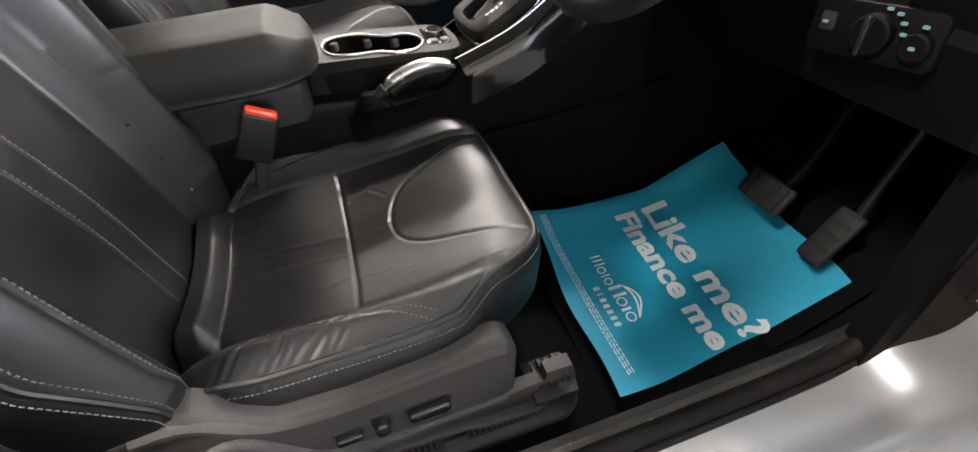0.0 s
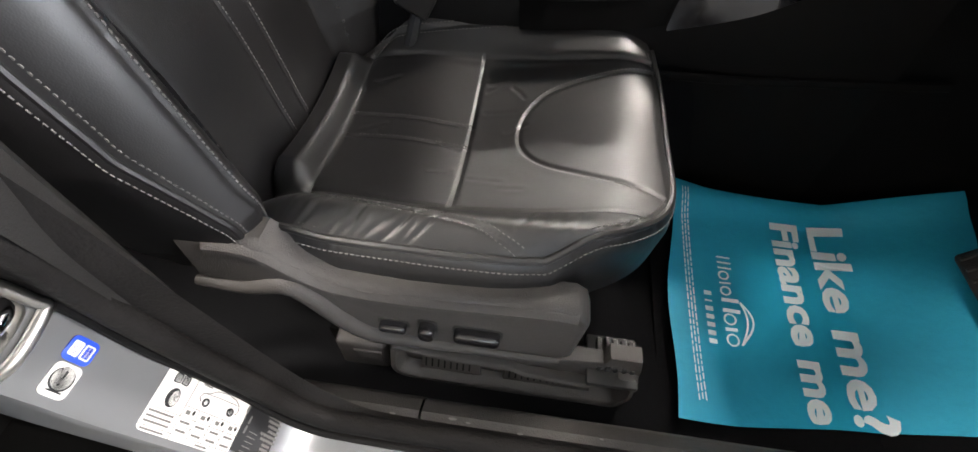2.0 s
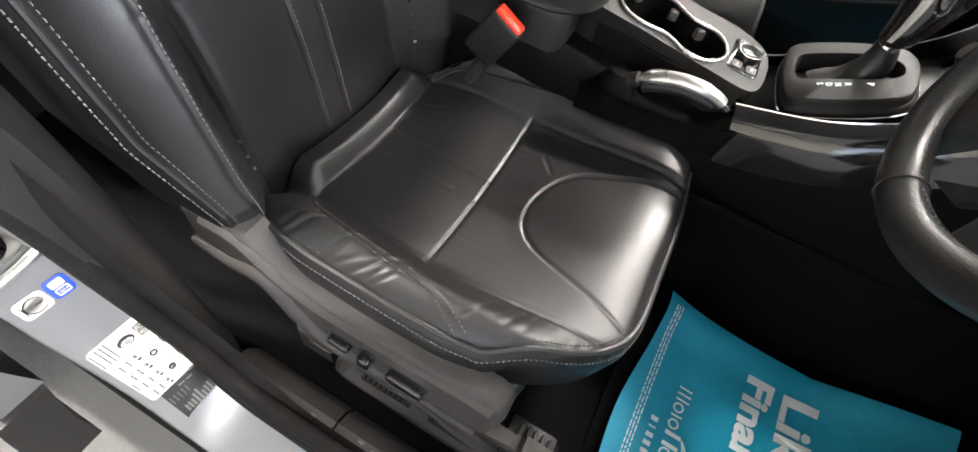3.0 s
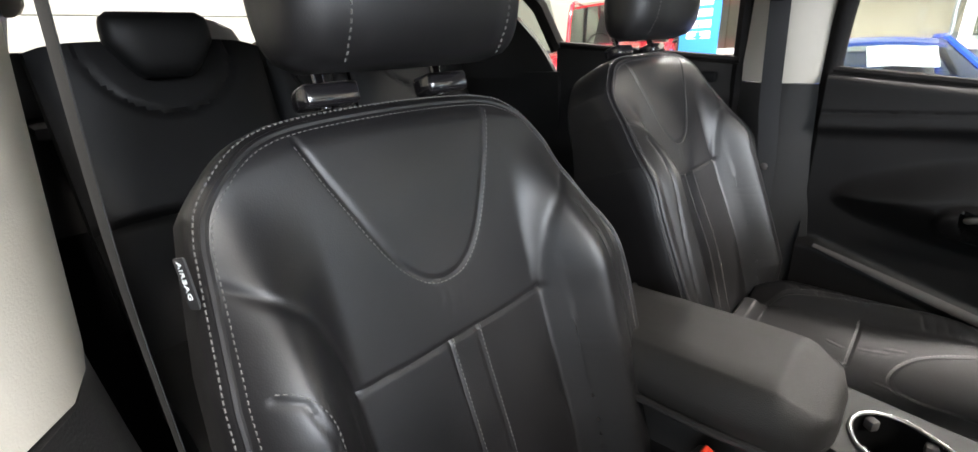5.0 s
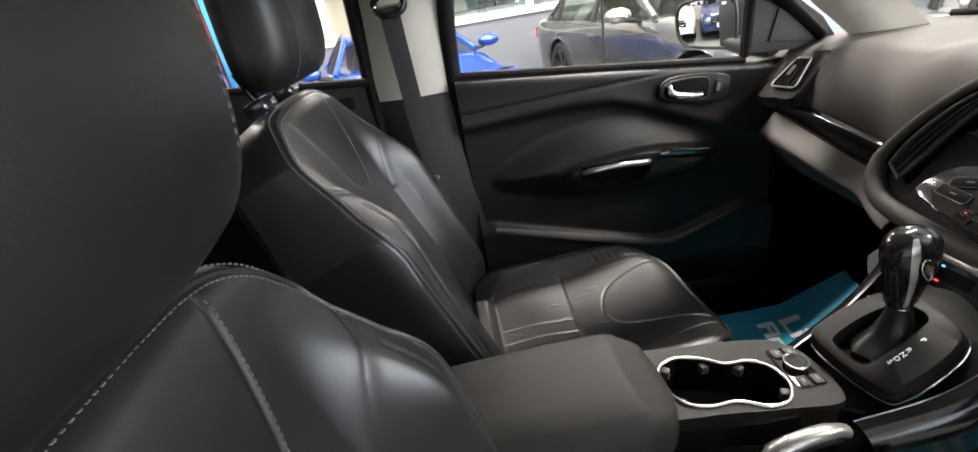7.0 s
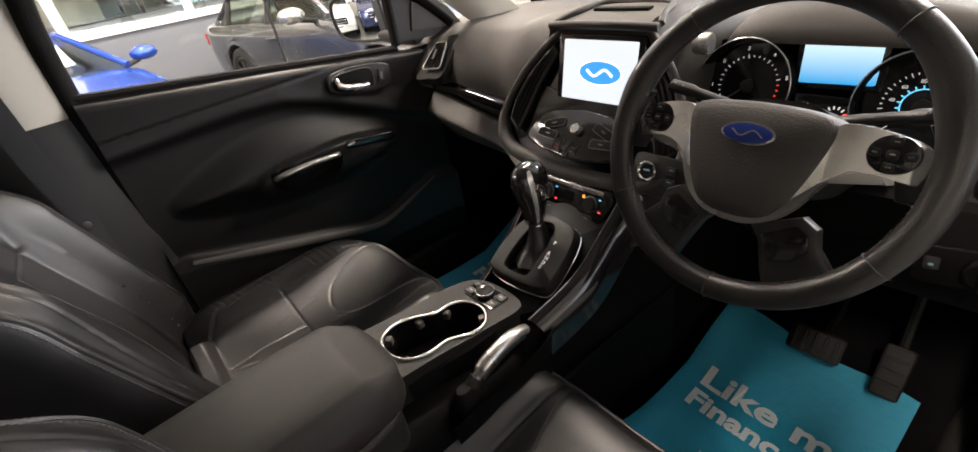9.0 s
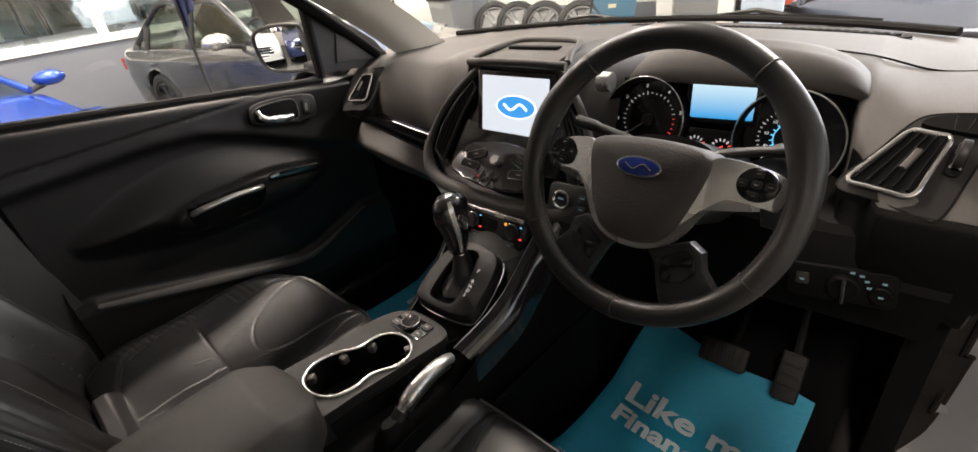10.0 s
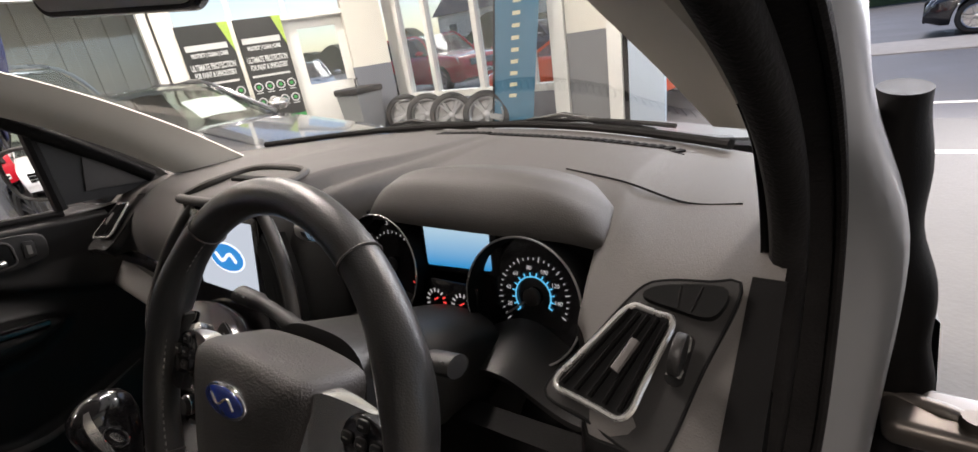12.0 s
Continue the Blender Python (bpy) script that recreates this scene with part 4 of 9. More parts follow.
# control panel under the screen
fc = frm((0.012, 0.112, 0.972), (1, 0, 0), (0, 0.72, 0.70))
cp = part("audio_panel", prism([(p.x, p.y) for p in spline([(-0.120, -0.025, 0), (-0.100, 0.028, 0), (-0.05, 0.045, 0), (0, 0.049, 0), (0.05, 0.045, 0), (0.100, 0.028, 0), (0.120, -0.025, 0), (0.06, -0.045, 0), (0, -0.050, 0), (-0.06, -0.045, 0)], 48, True)], fc, 0.010, 0.004), GLOSS, hous)
part("volume_knob", lathe([(0.0105, 0), (0.0105, 0.010), (0.0095, 0.012), (0.004, 0.0125)], fc @ at(0, 0.006, 0.010), 28), SATIN, cp, "ribbed silver volume knob")
for x, y, w, h, a in ((-0.060, 0.012, 0.050, 0.018, 20), (-0.066, -0.012, 0.050, 0.018, -5), (0.060, 0.012, 0.050, 0.018, -20), (0.066, -0.012, 0.050, 0.018, 5), (-0.03, -0.032, 0.016, 0.009, 0), (-0.010, -0.034, 0.016, 0.009, 0), (0.010, -0.034, 0.016, 0.009, 0)):
    fb = fc @ at(x, y, 0.009) @ Matrix.Rotation(radians(a), 4, "Z")
    bt = part("audio_button", prism(rrect(w, h, 0.006), fb, 0.004, 0.0015), SHADED_PLASTIC, cp)
    part("button_edge", tube([fb @ Vector((p[0], p[1], 0.0036)) for p in rrect(w, h, 0.006)], 0.0004, 4, closed=True), STRIPG, bt)
    part("button_mark", moved(box(-w * 0.10, w * 0.10, -0.0007, 0.0007, 0.004, 0.0046, 0), fb), LIT_RED if (x, y) == (-0.03, -0.032) else STRIPG, bt)
# card slot on the dash top
part("slot_recess", box(-0.052, 0.072, 0.252, 0.270, 1.1615, 1.1755, 0.002), HOLE_SHADE, dash)
slot_rim = spline([(-0.105, 0.200, 1.160), (-0.080, 0.235, 1.172), (-0.060, 0.30, 1.176), (0.0, 0.315, 1.176), (0.09, 0.30, 1.176), (0.115, 0.235, 1.171), (0.130, 0.200, 1.160)], 50)
part("binnacle_lip", tube(slot_rim, 0.0065, 8), DASH, dash)
part("front_lip", tube(spline([(-0.112, 0.192, 1.156), (-0.05, 0.184, 1.160), (0.01, 0.182, 1.161), (0.07, 0.184, 1.160), (0.132, 0.192, 1.156)], 30), 0.008, 10), DASH, dash)
# thumb wheel for the vents
part("vent_thumbwheel", moved(lathe([(0.016, -0.012), (0.017, -0.008), (0.017, 0.008), (0.016, 0.012)], None, 30), at(0.200, 0.212, 1.128) @ Matrix.Rotation(radians(90), 4, "Y")), SATIN, dash, "ribbed silver vent thumbwheel")

# heating panel and lower stack
fh = frm((0.018, 0.078, 0.848), (1, 0, 0), (0, 0.35, 0.94))
hv = part("heater_panel", prism([(p.x, p.y) for p in spline([(-0.092, 0.035, 0), (0, 0.050, 0), (0.095, 0.042, 0), (0.088, -0.012, 0), (0.045, -0.050, 0), (-0.045, -0.050, 0), (-0.085, -0.015, 0)], 44, True)], fh, 0.014, 0.004), GLOSS, dash, "gloss black heating control panel")
part("heater_strip", prism(rrect(0.160, 0.010, 0.003), fh @ at(0, 0.031, 0.012), 0.005, 0.002), SATIN, hv)
part("heater_display", prism(rrect(0.046, 0.020, 0.003), fh @ at(-0.012, 0.008, 0.0145), 0.001, 0), HOLE_SHADE, hv)
for sx in (-0.055, 0.055):
    k = part("heater_knob", lathe([(0.0155, 0), (0.0155, 0.010), (0.013, 0.014), (0.004, 0.0145)], fh @ at(sx, 0.006, 0.013), 26), PLASTIC, hv)
    part("knob_ring", tube([fh @ at(sx, 0.006, 0.020) @ Vector((p[0], p[1], 0)) for p in oval(0.031, 0.031, 28)], 0.0012, 5, closed=True), SATIN, k)
    part("heat_mark_warm", prism(oval(0.007, 0.0035, 12), fh @ at(sx + 0.020, -0.006, 0.0145), 0.0008, 0), LIT_RED, hv)
    part("heat_mark_cool", prism(oval(0.006, 0.003, 12), fh @ at(sx + 0.018, 0.018, 0.0145), 0.0008, 0), LIT_BLUE, hv)
part("heat_mark_seat", prism(rrect(0.006, 0.006, 0.001), fh @ at(0.034, 0.016, 0.0145), 0.0008, 0), LIT_AMBER, hv)
for i in range(4):
    fb = fh @ at(-0.046 + i * 0.031, -0.026, 0.013)
    bt = part("heater_button", prism(rrect(0.027, 0.016, 0.003), fb, 0.003, 0.001), PLASTIC, hv)
    part("button_light", prism(rrect(0.010, 0.0025, 0.001), fb @ at(0, 0.001, 0.0032), 0.0005, 0), DIM_BLUE, bt)
part("stack_infill", sheet(lambda u, v: Vector((-0.17 + 0.36 * u, interp(v, [0, 0.4, 0.7, 1], [0.135, 0.088, 0.055, 0.000]) + 0.35 * (u - 0.52) ** 2, interp(v, [0, 0.4, 0.7, 1], [0.915, 0.88, 0.835, 0.80]))), 24, 16, (0, 0.01, -0.004)), PLASTIC, dash)

# passenger side: gloss strip, glovebox, vent
strip = [Vector((x, interp(x, [-0.60, -0.5, -0.3, -0.20], [0.200, 0.212, 0.214, 0.150]), interp(x, [-0.60, -0.5, -0.3, -0.20], [0.990, 0.978, 0.955, 0.905]))) for x in np.linspace(-0.60, -0.17, 24)]
part("gloss_strip", tube(strip, 0.018, 8, flat=0.45, up=(0, -1, 0.5)), GLOSS, dash, "gloss black dash strip")
part("glovebox_lid", sheet(lambda u, v: Vector((-0.635 + 0.445 * u, interp(v, [0, 0.30, 0.36, 1], [0.214, 0.176, 0.178, 0.262]) - 0.045 * smooth01(0.7, 1, u), interp(v, [0, 0.30, 0.36, 1], [0.958, 0.912, 0.902, 0.80]) - 0.050 * u * (1 - v) - 0.035 * u)), 30, 22, (0, 0.02, -0.006)), GLOVE, dash, "grey glovebox lid")


def end_vent(mir):
    """The silver-framed vent at a dash end; mir -1 for the passenger side."""
    def W(p):
        q = Vector(p)
        return Vector((mir * q.x, q.y, q.z)) if mir > 0 else Vector((-q.x + 0.045, q.y - 0.005 + 0.020, q.z + 0.004))
    tl, tr, br, bl = W((0.622, 0.244, 1.080)), W((0.663, 0.238, 1.077)), W((0.645, 0.158, 1.026)), W((0.573, 0.170, 1.030))
    nrm = (tr - tl).cross(bl - tl).normalized()
    if nrm.y > 0:
        nrm = -nrm
    c = (tl + tr + br + bl) / 4
    if mir > 0:
        plate = [W(p) for p in ((0.566, 0.167, 1.028), (0.595, 0.216, 1.060), (0.622, 0.260, 1.090), (0.642, 0.271, 1.098), (0.680, 0.274, 1.102), (0.706, 0.272, 1.102), (0.689, 0.202, 1.056), (0.674, 0.143, 1.018), (0.655, 0.141, 1.016), (0.610, 0.154, 1.022))]
    else:
        plate = [W(p) for p in ((0.560, 0.160, 1.022), (0.598, 0.262, 1.090), (0.640, 0.278, 1.094), (0.680, 0.262, 1.080), (0.675, 0.150, 1.012), (0.61, 0.145, 1.012))]
    pl = part("vent_plate", loft([[p + nrm * 0.0012 for p in spline(plate, 60, True)], [p - nrm * 0.02 for p in spline(plate, 60, True)]]), DECK, dash)
    part("plate_gap", tube([p + nrm * 0.0002 for p in spline(plate, 60, True)], 0.0017, 6, closed=True), HOLE_SHADE, pl)
    fr = []
    for a, bb in ((tl, tr), (tr, br), (br, bl), (bl, tl)):
        fr += [a.lerp(bb, t) for t in (0.10, 0.3, 0.5, 0.7, 0.90)]
    part("vent_frame", tube(spline([p + nrm * 0.009 for p in fr], 90, True), 0.0029, 8, closed=True), SATIN, pl, "satin silver vent frame")
    part("vent_well", loft([[p.lerp(c, 0.04) + nrm * 0.0085 for p in spline(fr, 60, True)], [p.lerp(c, 0.08) + nrm * 0.0010 for p in spline(fr, 60, True)]]), HOLE_SHADE, pl)
    for k in range(5):
        f = (k + 0.6) / 5.2
        a, d = tl.lerp(tr, f), bl.lerp(br, f)
        part("vent_slat", tube([a.lerp(d, 0.06) + nrm * 0.0095, a.lerp(d, 0.94) + nrm * 0.0095], 0.0022, 6, flat=2.0, up=tuple(nrm)), SHADED_PLASTIC, pl)
    m = tl.lerp(br, 0.5)
    part("vent_tab", tube([m.lerp(tl.lerp(tr, 0.5), 0.35) + nrm * 0.0135, m.lerp(bl.lerp(br, 0.5), 0.30) + nrm * 0.0135], 0.0045, 8, flat=0.7, up=tuple(nrm)), TRIM, pl)
    if mir > 0:
        q = [W(p) for p in ((0.630, 0.253, 1.086), (0.646, 0.263, 1.094), (0.696, 0.267, 1.098), (0.690, 0.243, 1.083), (0.657, 0.246, 1.083))]
        w = part("demist_vent", loft([[p + nrm * 0.009 for p in spline(q, 40, True)], [p - nrm * 0.002 for p in spline(q, 40, True)]]), HOLE_SHADE, pl)
        for k in range(2):
            f = 0.3 + 0.35 * k
            part("vent_slat", tube([q[1].lerp(q[2], f) + nrm * 0.0085, q[4].lerp(q[3], f - 0.15) + nrm * 0.0085], 0.0013, 5), SHADED_PLASTIC, w)
        wb = frm(W((0.673, 0.209, 1.060)) + nrm * 0.008, (0.08, 0.80, 0.6), (1, 0, -0.1))
        well = part("wheel_slot", prism(rrect(0.044, 0.015, 0.006), wb, 0.0015, 0.0005), HOLE_SHADE, pl)
        part("vent_thumbwheel", moved(lathe([(0.0165, -0.0042), (0.0172, -0.003), (0.0172, 0.003), (0.0165, 0.0042)], None, 30), wb @ at(0, 0, -0.0145) @ Matrix.Rotation(radians(90), 4, "X")), PLASTIC, well, "ribbed black thumbwheel")
        for k in (-1, 1):
            part("wheel_edge", tube([wb @ Vector((0.0172 * math.cos(a), 0.0046 * k, -0.0145 + 0.0172 * math.sin(a))) for a in np.linspace(0.25, math.pi - 0.25, 20)], 0.0010, 6), STRIPG, well)
    return pl


end_vent(1)
end_vent(-1)

# demister grille along the windscreen
for i in range(36):
    x = -0.025 + i * 0.0168
    y = 0.772 - 0.42 * x * x
    z = on_dash(x, y, 0.0016)
    part("demister_slot", moved(box(-0.0068, 0.0068, -0.0085, 0.0085, -0.006, 0.0012, 0.001, 1), at(x, y, z) @ Matrix.Rotation(math.atan(-0.84 * x) - 0.25, 4, "Z")), HOLE_SHADE, dash)
demist = [(x, 0.772 - 0.42 * x * x) for x in np.linspace(-0.04, 0.575, 40)]
part("demister_rim", tube([(x, y - 0.0105, on_dash(x, y - 0.0105, 0.0004)) for x, y in demist], 0.0012, 5), SHADED_PLASTIC, dash)
part("pad_seam", tube(spline([(x, y, on_dash(x, y, 0.0003)) for x, y in [(0.436, 0.502), (0.539, 0.458), (0.623, 0.433), (0.682, 0.439)]], 24), 0.0016, 5), HOLE_SHADE, dash)

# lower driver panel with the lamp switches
part("knee_panel", sheet(lambda u, v: Vector((0.235 + 0.475 * u, interp(v, [0, 0.3, 0.8, 1], [0.160, 0.140, 0.170, 0.24]) + 0.10 * (1 - smooth01(0, 0.35, u)) * v, interp(v, [0, 1], [0.965, 0.785]) - 0.02 * (1 - u))), 40, 20, (0, 0.03, 0)), SHADED_PLASTIC, dash)
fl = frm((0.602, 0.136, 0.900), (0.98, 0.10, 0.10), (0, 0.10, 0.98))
sp = part("lamp_switch_panel", prism(rrect(0.122, 0.052, 0.010), fl, 0.006, 0.002), SHADED_PLASTIC, dash, "black lamp switch panel with dim blue marks")
part("lamp_knob", lathe([(0.019, 0), (0.0185, 0.010), (0.016, 0.012)], fl @ at(0.004, 0, 0.005), 28), SHADED_PLASTIC, sp)
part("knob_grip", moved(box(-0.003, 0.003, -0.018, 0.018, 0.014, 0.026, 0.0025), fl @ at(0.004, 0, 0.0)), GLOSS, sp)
part("dimmer_knob", lathe([(0.013, 0), (0.013, 0.008), (0.011, 0.010)], fl @ at(0.044, -0.004, 0.005), 24), SHADED_PLASTIC, sp)
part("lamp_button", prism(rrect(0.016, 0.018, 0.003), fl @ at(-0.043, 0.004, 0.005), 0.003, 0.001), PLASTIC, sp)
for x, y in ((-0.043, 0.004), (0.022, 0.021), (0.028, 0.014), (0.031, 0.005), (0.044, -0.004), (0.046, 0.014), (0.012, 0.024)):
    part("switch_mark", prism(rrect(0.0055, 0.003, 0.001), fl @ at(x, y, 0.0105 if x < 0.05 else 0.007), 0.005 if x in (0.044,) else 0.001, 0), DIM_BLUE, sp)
part("inner_fascia", sheet(lambda u, v: dash_f(0.835 + 0.052 * u, 0.655 + 0.28 * v) + Vector((0, -0.004, 0)), 12, 20, (0, 0.003, 0)), SHADED_PLASTIC, dash)
part("dash_end_trim", sheet(lambda u, v: dash_f((0.735 + 0.711 + 0.026 * u) / 1.47, 0.30 + 0.50 * v) + Vector((0, -0.003, 0.003)), 4, 40, (0, 0.002, -0.002)), SHADED_PLASTIC, dash)
part("lower_fascia", sheet(lambda u, v: dash_f(0.886 + 0.112 * u, 0.520 + 0.415 * v) + Vector((0, -0.004, 0)), 20, 24, (0, 0.003, 0)), SHADED_PLASTIC, dash, "black lower dash fascia")

# steering wheel
TILT = radians(25)
wheel_m = at(0.378, 0.006, 1.066) @ Matrix.Rotation(radians(90) - TILT, 4, "X")
wheel = thing("steering_wheel", wheel_m, "black leather steering wheel with silver spokes and a blue oval badge", "steering wheel", local=True)
R = 0.181
ring = [Vector((R * math.cos(a), R * math.sin(a), 0)) for a in np.linspace(0, 2 * math.pi, 96, endpoint=False)]
rad = []
for i in range(96):
    a = math.degrees(2 * math.pi * i / 96)
    g = max(math.exp(-(((a - 22) / 14) ** 2)), math.exp(-(((a - 158) / 14) ** 2)))
    rad.append(0.0165 + 0.0032 * g)
rim_ob = part("wheel_rim", tube(ring, rad, 16, closed=True), WHEEL_LEATHER, wheel)
for a in (52, 128, 212, 328, 270):
    c = Vector((math.cos(radians(a)), math.sin(radians(a)), 0))
    part("rim_seam", tube([c * R + (c * math.cos(t) + Vector((0, 0, 1)) * math.sin(t)) * 0.0174 for t in np.linspace(0, 2 * math.pi, 20, endpoint=False)], 0.0009, 5, closed=True), TRIM, rim_ob)
st = bmesh.new()
for a0, a1 in ((-50, 52), (128, 230), (235, 305)):
    pts = [Vector(((R - 0.0162) * math.cos(radians(a)), (R - 0.0162) * math.sin(radians(a)), 0.006)) for a in np.linspace(a0, a1, 60)]
    dashes(pts, lambda p: Vector((-p.x, -p.y, 0.3)).normalized(), st, length=0.004, gap=0.003)
part("stitching", st, THREAD, rim_ob, "grey stitching", kind="stuff")
pad = [(-0.080, 0.032), (-0.066, 0.046), (0.0, 0.051), (0.066, 0.046), (0.080, 0.032), (0.074, -0.005), (0.058, -0.052), (0.038, -0.078), (0.0, -0.086), (-0.038, -0.078), (-0.058, -0.052), (-0.074, -0.005)]
pl = [(p.x, p.y) for p in spline([(x, y, 0) for x, y in pad], 60, True)]
rows = []
for k, z in ((1.03, -0.045), (1.03, 0.0), (1.0, 0.010), (0.95, 0.017), (0.80, 0.022), (0.5, 0.025), (0.2, 0.026)):
    rows.append([Vector((x * k, y * k, z)) for x, y in pl])
hub = part("airbag_pad", loft(rows), VALANCE, wheel, angle=70)
part("badge_rim", prism(oval(0.062, 0.027, 40), at(0, 0.014, 0.0235), 0.004, 0.001), CHROME, hub)
part("badge", prism(oval(0.056, 0.022, 40), at(0, 0.014, 0.0255), 0.0035, 0.0008), BADGE, hub, "blue oval badge with a pale wave")
part("badge_wave", tube([(x, 0.014 + 0.0035 * math.sin(x * 230), 0.0292) for x in np.linspace(-0.018, 0.018, 24)], 0.0011, 5), SATIN, hub)
for sx in (-1, 1):
    part("horn_mark", tube([(sx * (0.046 + 0.008 * t), 0.022 + 0.004 * math.sin(3.1 * t), 0.0220) for t in (0, 0.3, 0.6, 1)], 0.0008, 5), STRIPG, hub)
    # the silver wings sweep from the pad's lower side out to the rim
    outer = [(0.042, -0.072), (0.060, -0.045), (0.074, -0.005), (0.080, 0.020), (0.084, 0.040), (0.120, 0.040), (0.156, 0.030), (0.162, 0.012), (0.156, -0.010), (0.125, -0.006), (0.101, -0.011), (0.083, -0.028), (0.065, -0.060), (0.0455, -0.080), (0.024, -0.0900), (0.0, -0.0920), (0.0, -0.086), (0.028, -0.080)]
    o = [(sx * x, y) for x, y in outer]
    sh = [(p.x, p.y) for p in spline([(x, y, 0) for x, y in o], 70, True)]
    sp = part("silver_spoke", loft([[Vector((x, y, -0.012)) for x, y in sh], [Vector((x, y, 0.009 - 0.03 * (abs(x) / 0.17) ** 2)) for x, y in sh], [Vector((x * 0.99, y * 0.985, 0.013 - 0.03 * (abs(x) / 0.17) ** 2)) for x, y in sh]]), SATIN, wheel, "satin silver spoke with black buttons")
    pod = part("button_pod", prism([(sx * 0.132 + a, 0.017 + c) for a, c in oval(0.046, 0.040, 36)], at(0, 0, -0.012), 0.012, 0.003), GLOSS, sp)
    for ax, ay in ((0, 0), (0.015, 0), (-0.015, 0), (0, 0.013), (0, -0.013)):
        bt = part("wheel_button", prism(rrect(0.011, 0.009, 0.003), at(sx * 0.132 + ax, 0.017 + ay, -0.001), 0.003, 0.001), PLASTIC, pod)
        part("button_mark", prism(rrect(0.005, 0.0016, 0.0006), at(sx * 0.132 + ax, 0.017 + ay, 0.002), 0.0005, 0), SATIN, bt)
    part("outer_spoke", prism([(sx * x, y) for x, y in ((0.150, 0.050), (0.176, 0.055), (0.182, 0.0), (0.172, -0.030), (0.146, -0.028), (0.140, -0.008), (0.158, -0.010), (0.166, 0.014), (0.158, 0.036))], at(0, 0, -0.014), 0.010, 0.003), PLASTIC, wheel)
    low = [(0.022, -0.090), (0.076, -0.066), (0.094, -0.076), (0.100, -0.098), (0.126, -0.126), (0.112, -0.150), (0.062, -0.172), (0.050, -0.140), (0.036, -0.106)]
    lsp = part("lower_spoke", prism([(sx * x, y) for x, y in low], at(0, 0, -0.020), 0.020, 0.006), WHEEL_LEATHER, wheel)
    part("spoke_insert", prism([(sx * x, y) for x, y in ((0.040, -0.098), (0.074, -0.078), (0.088, -0.086), (0.092, -0.104), (0.078, -0.120), (0.054, -0.128))], at(0, 0, -0.003), 0.005, 0.002), GLOSS, lsp)
part("column_boss", moved(lathe([(0.045, -0.10), (0.052, -0.05), (0.045, -0.03)], None, 30), at(0, -0.02, 0)), PLASTIC, wheel)

column = thing("steering_column", at(0.378, 0.10, 0.98), "black moulded steering column with stalks and start button", "steering column")
part("shroud", moved(loft([[Vector((0.075 * math.copysign(abs(math.cos(a)) ** 0.7, math.cos(a)), 0.062 * math.copysign(abs(math.sin(a)) ** 0.7, math.sin(a)), z)) for a in np.linspace(0, 2 * math.pi, 40, endpoint=False)] for z in (-0.27, -0.12, -0.055)]), wheel_m), PLASTIC, column)
for sx in (-1, 1):
    c = [wheel_m @ Vector(p) for p in ((sx * 0.06, 0.045, -0.075), (sx * 0.11, 0.058, -0.072), (sx * 0.160, 0.066, -0.064))]
    s = part("column_stalk", tube(spline(c, 14), [0.010] * 4 + [0.0085] * 5 + [0.0115] * 5, 12, flat=0.75, up=(0, 0, 1)), PLASTIC, column)
    for k in (0.55, 0.8):
        part("stalk_mark", tube([c[1].lerp(c[2], k) + Vector((0, -0.008, 0.008)), c[1].lerp(c[2], k + 0.05) + Vector((0, -0.008, 0.008))], 0.0012, 5), STRIPG, s)
ft = frm((0.178, 0.094, 0.945), (1, 0, 0), (0, 0.35, 0.94))
part("start_plate", prism(rrect(0.100, 0.070, 0.012), ft @ at(0.018, -0.006, -0.012), 0.010, 0.003), PLASTIC, column)
sbn = part("start_ring", tube([ft @ Vector((p[0], p[1], 0.004)) for p in oval(0.031, 0.031, 36)], 0.003, 8, closed=True), CHROME, column)
part("start_button", lathe([(0.0145, 0), (0.0145, 0.003), (0.0125, 0.005), (0.003, 0.005)], ft, 30), GLOSS, sbn, "chrome-ringed start button")
part("start_print", prism(rrect(0.012, 0.003, 0.001), ft @ at(0, 0.002, 0.0052), 0.0005, 0), DIM_BLUE, sbn)
for y in (-0.012, 0.008):
    part("column_button", prism(rrect(0.018, 0.013, 0.003), ft @ at(0.042, y, -0.002), 0.003, 0.001), PLASTIC, column)
    part("button_light", prism(rrect(0.008, 0.002, 0.0008), ft @ at(0.042, y + 0.002, 0.0012), 0.0005, 0), DIM_BLUE, column)


# ---------------------------------------------------------------- centre console
console = thing("centre_console", at(0.03, -0.30, 0.38), "black moulded centre console with chrome cup holder rim", "console")


def tunnel(u, v):
    y = -0.80 + 0.98 * u
    w = interp(y, [-0.8, -0.4, -0.1, 0.18], [0.105, 0.105, 0.115, 0.16])
    zt = interp(y, [-0.8, -0.45, -0.19, -0.14, 0.0, 0.12, 0.18], [0.70, 0.715, 0.700, 0.735, 0.80, 0.85, 0.88])
    a = math.pi * v
    x = 0.032 - w * math.copysign(abs(math.cos(a)) ** 0.30, math.cos(a))
    z = 0.36 + (zt - 0.36) * abs(math.sin(a)) ** 0.30
    return Vector((x, y, z))


body = part("console_body", sheet(tunnel, 60, 48), SHADED_PLASTIC, console, angle=50)


def plate_z(y):
    return 0.764 - 0.05 * (y + 0.30)


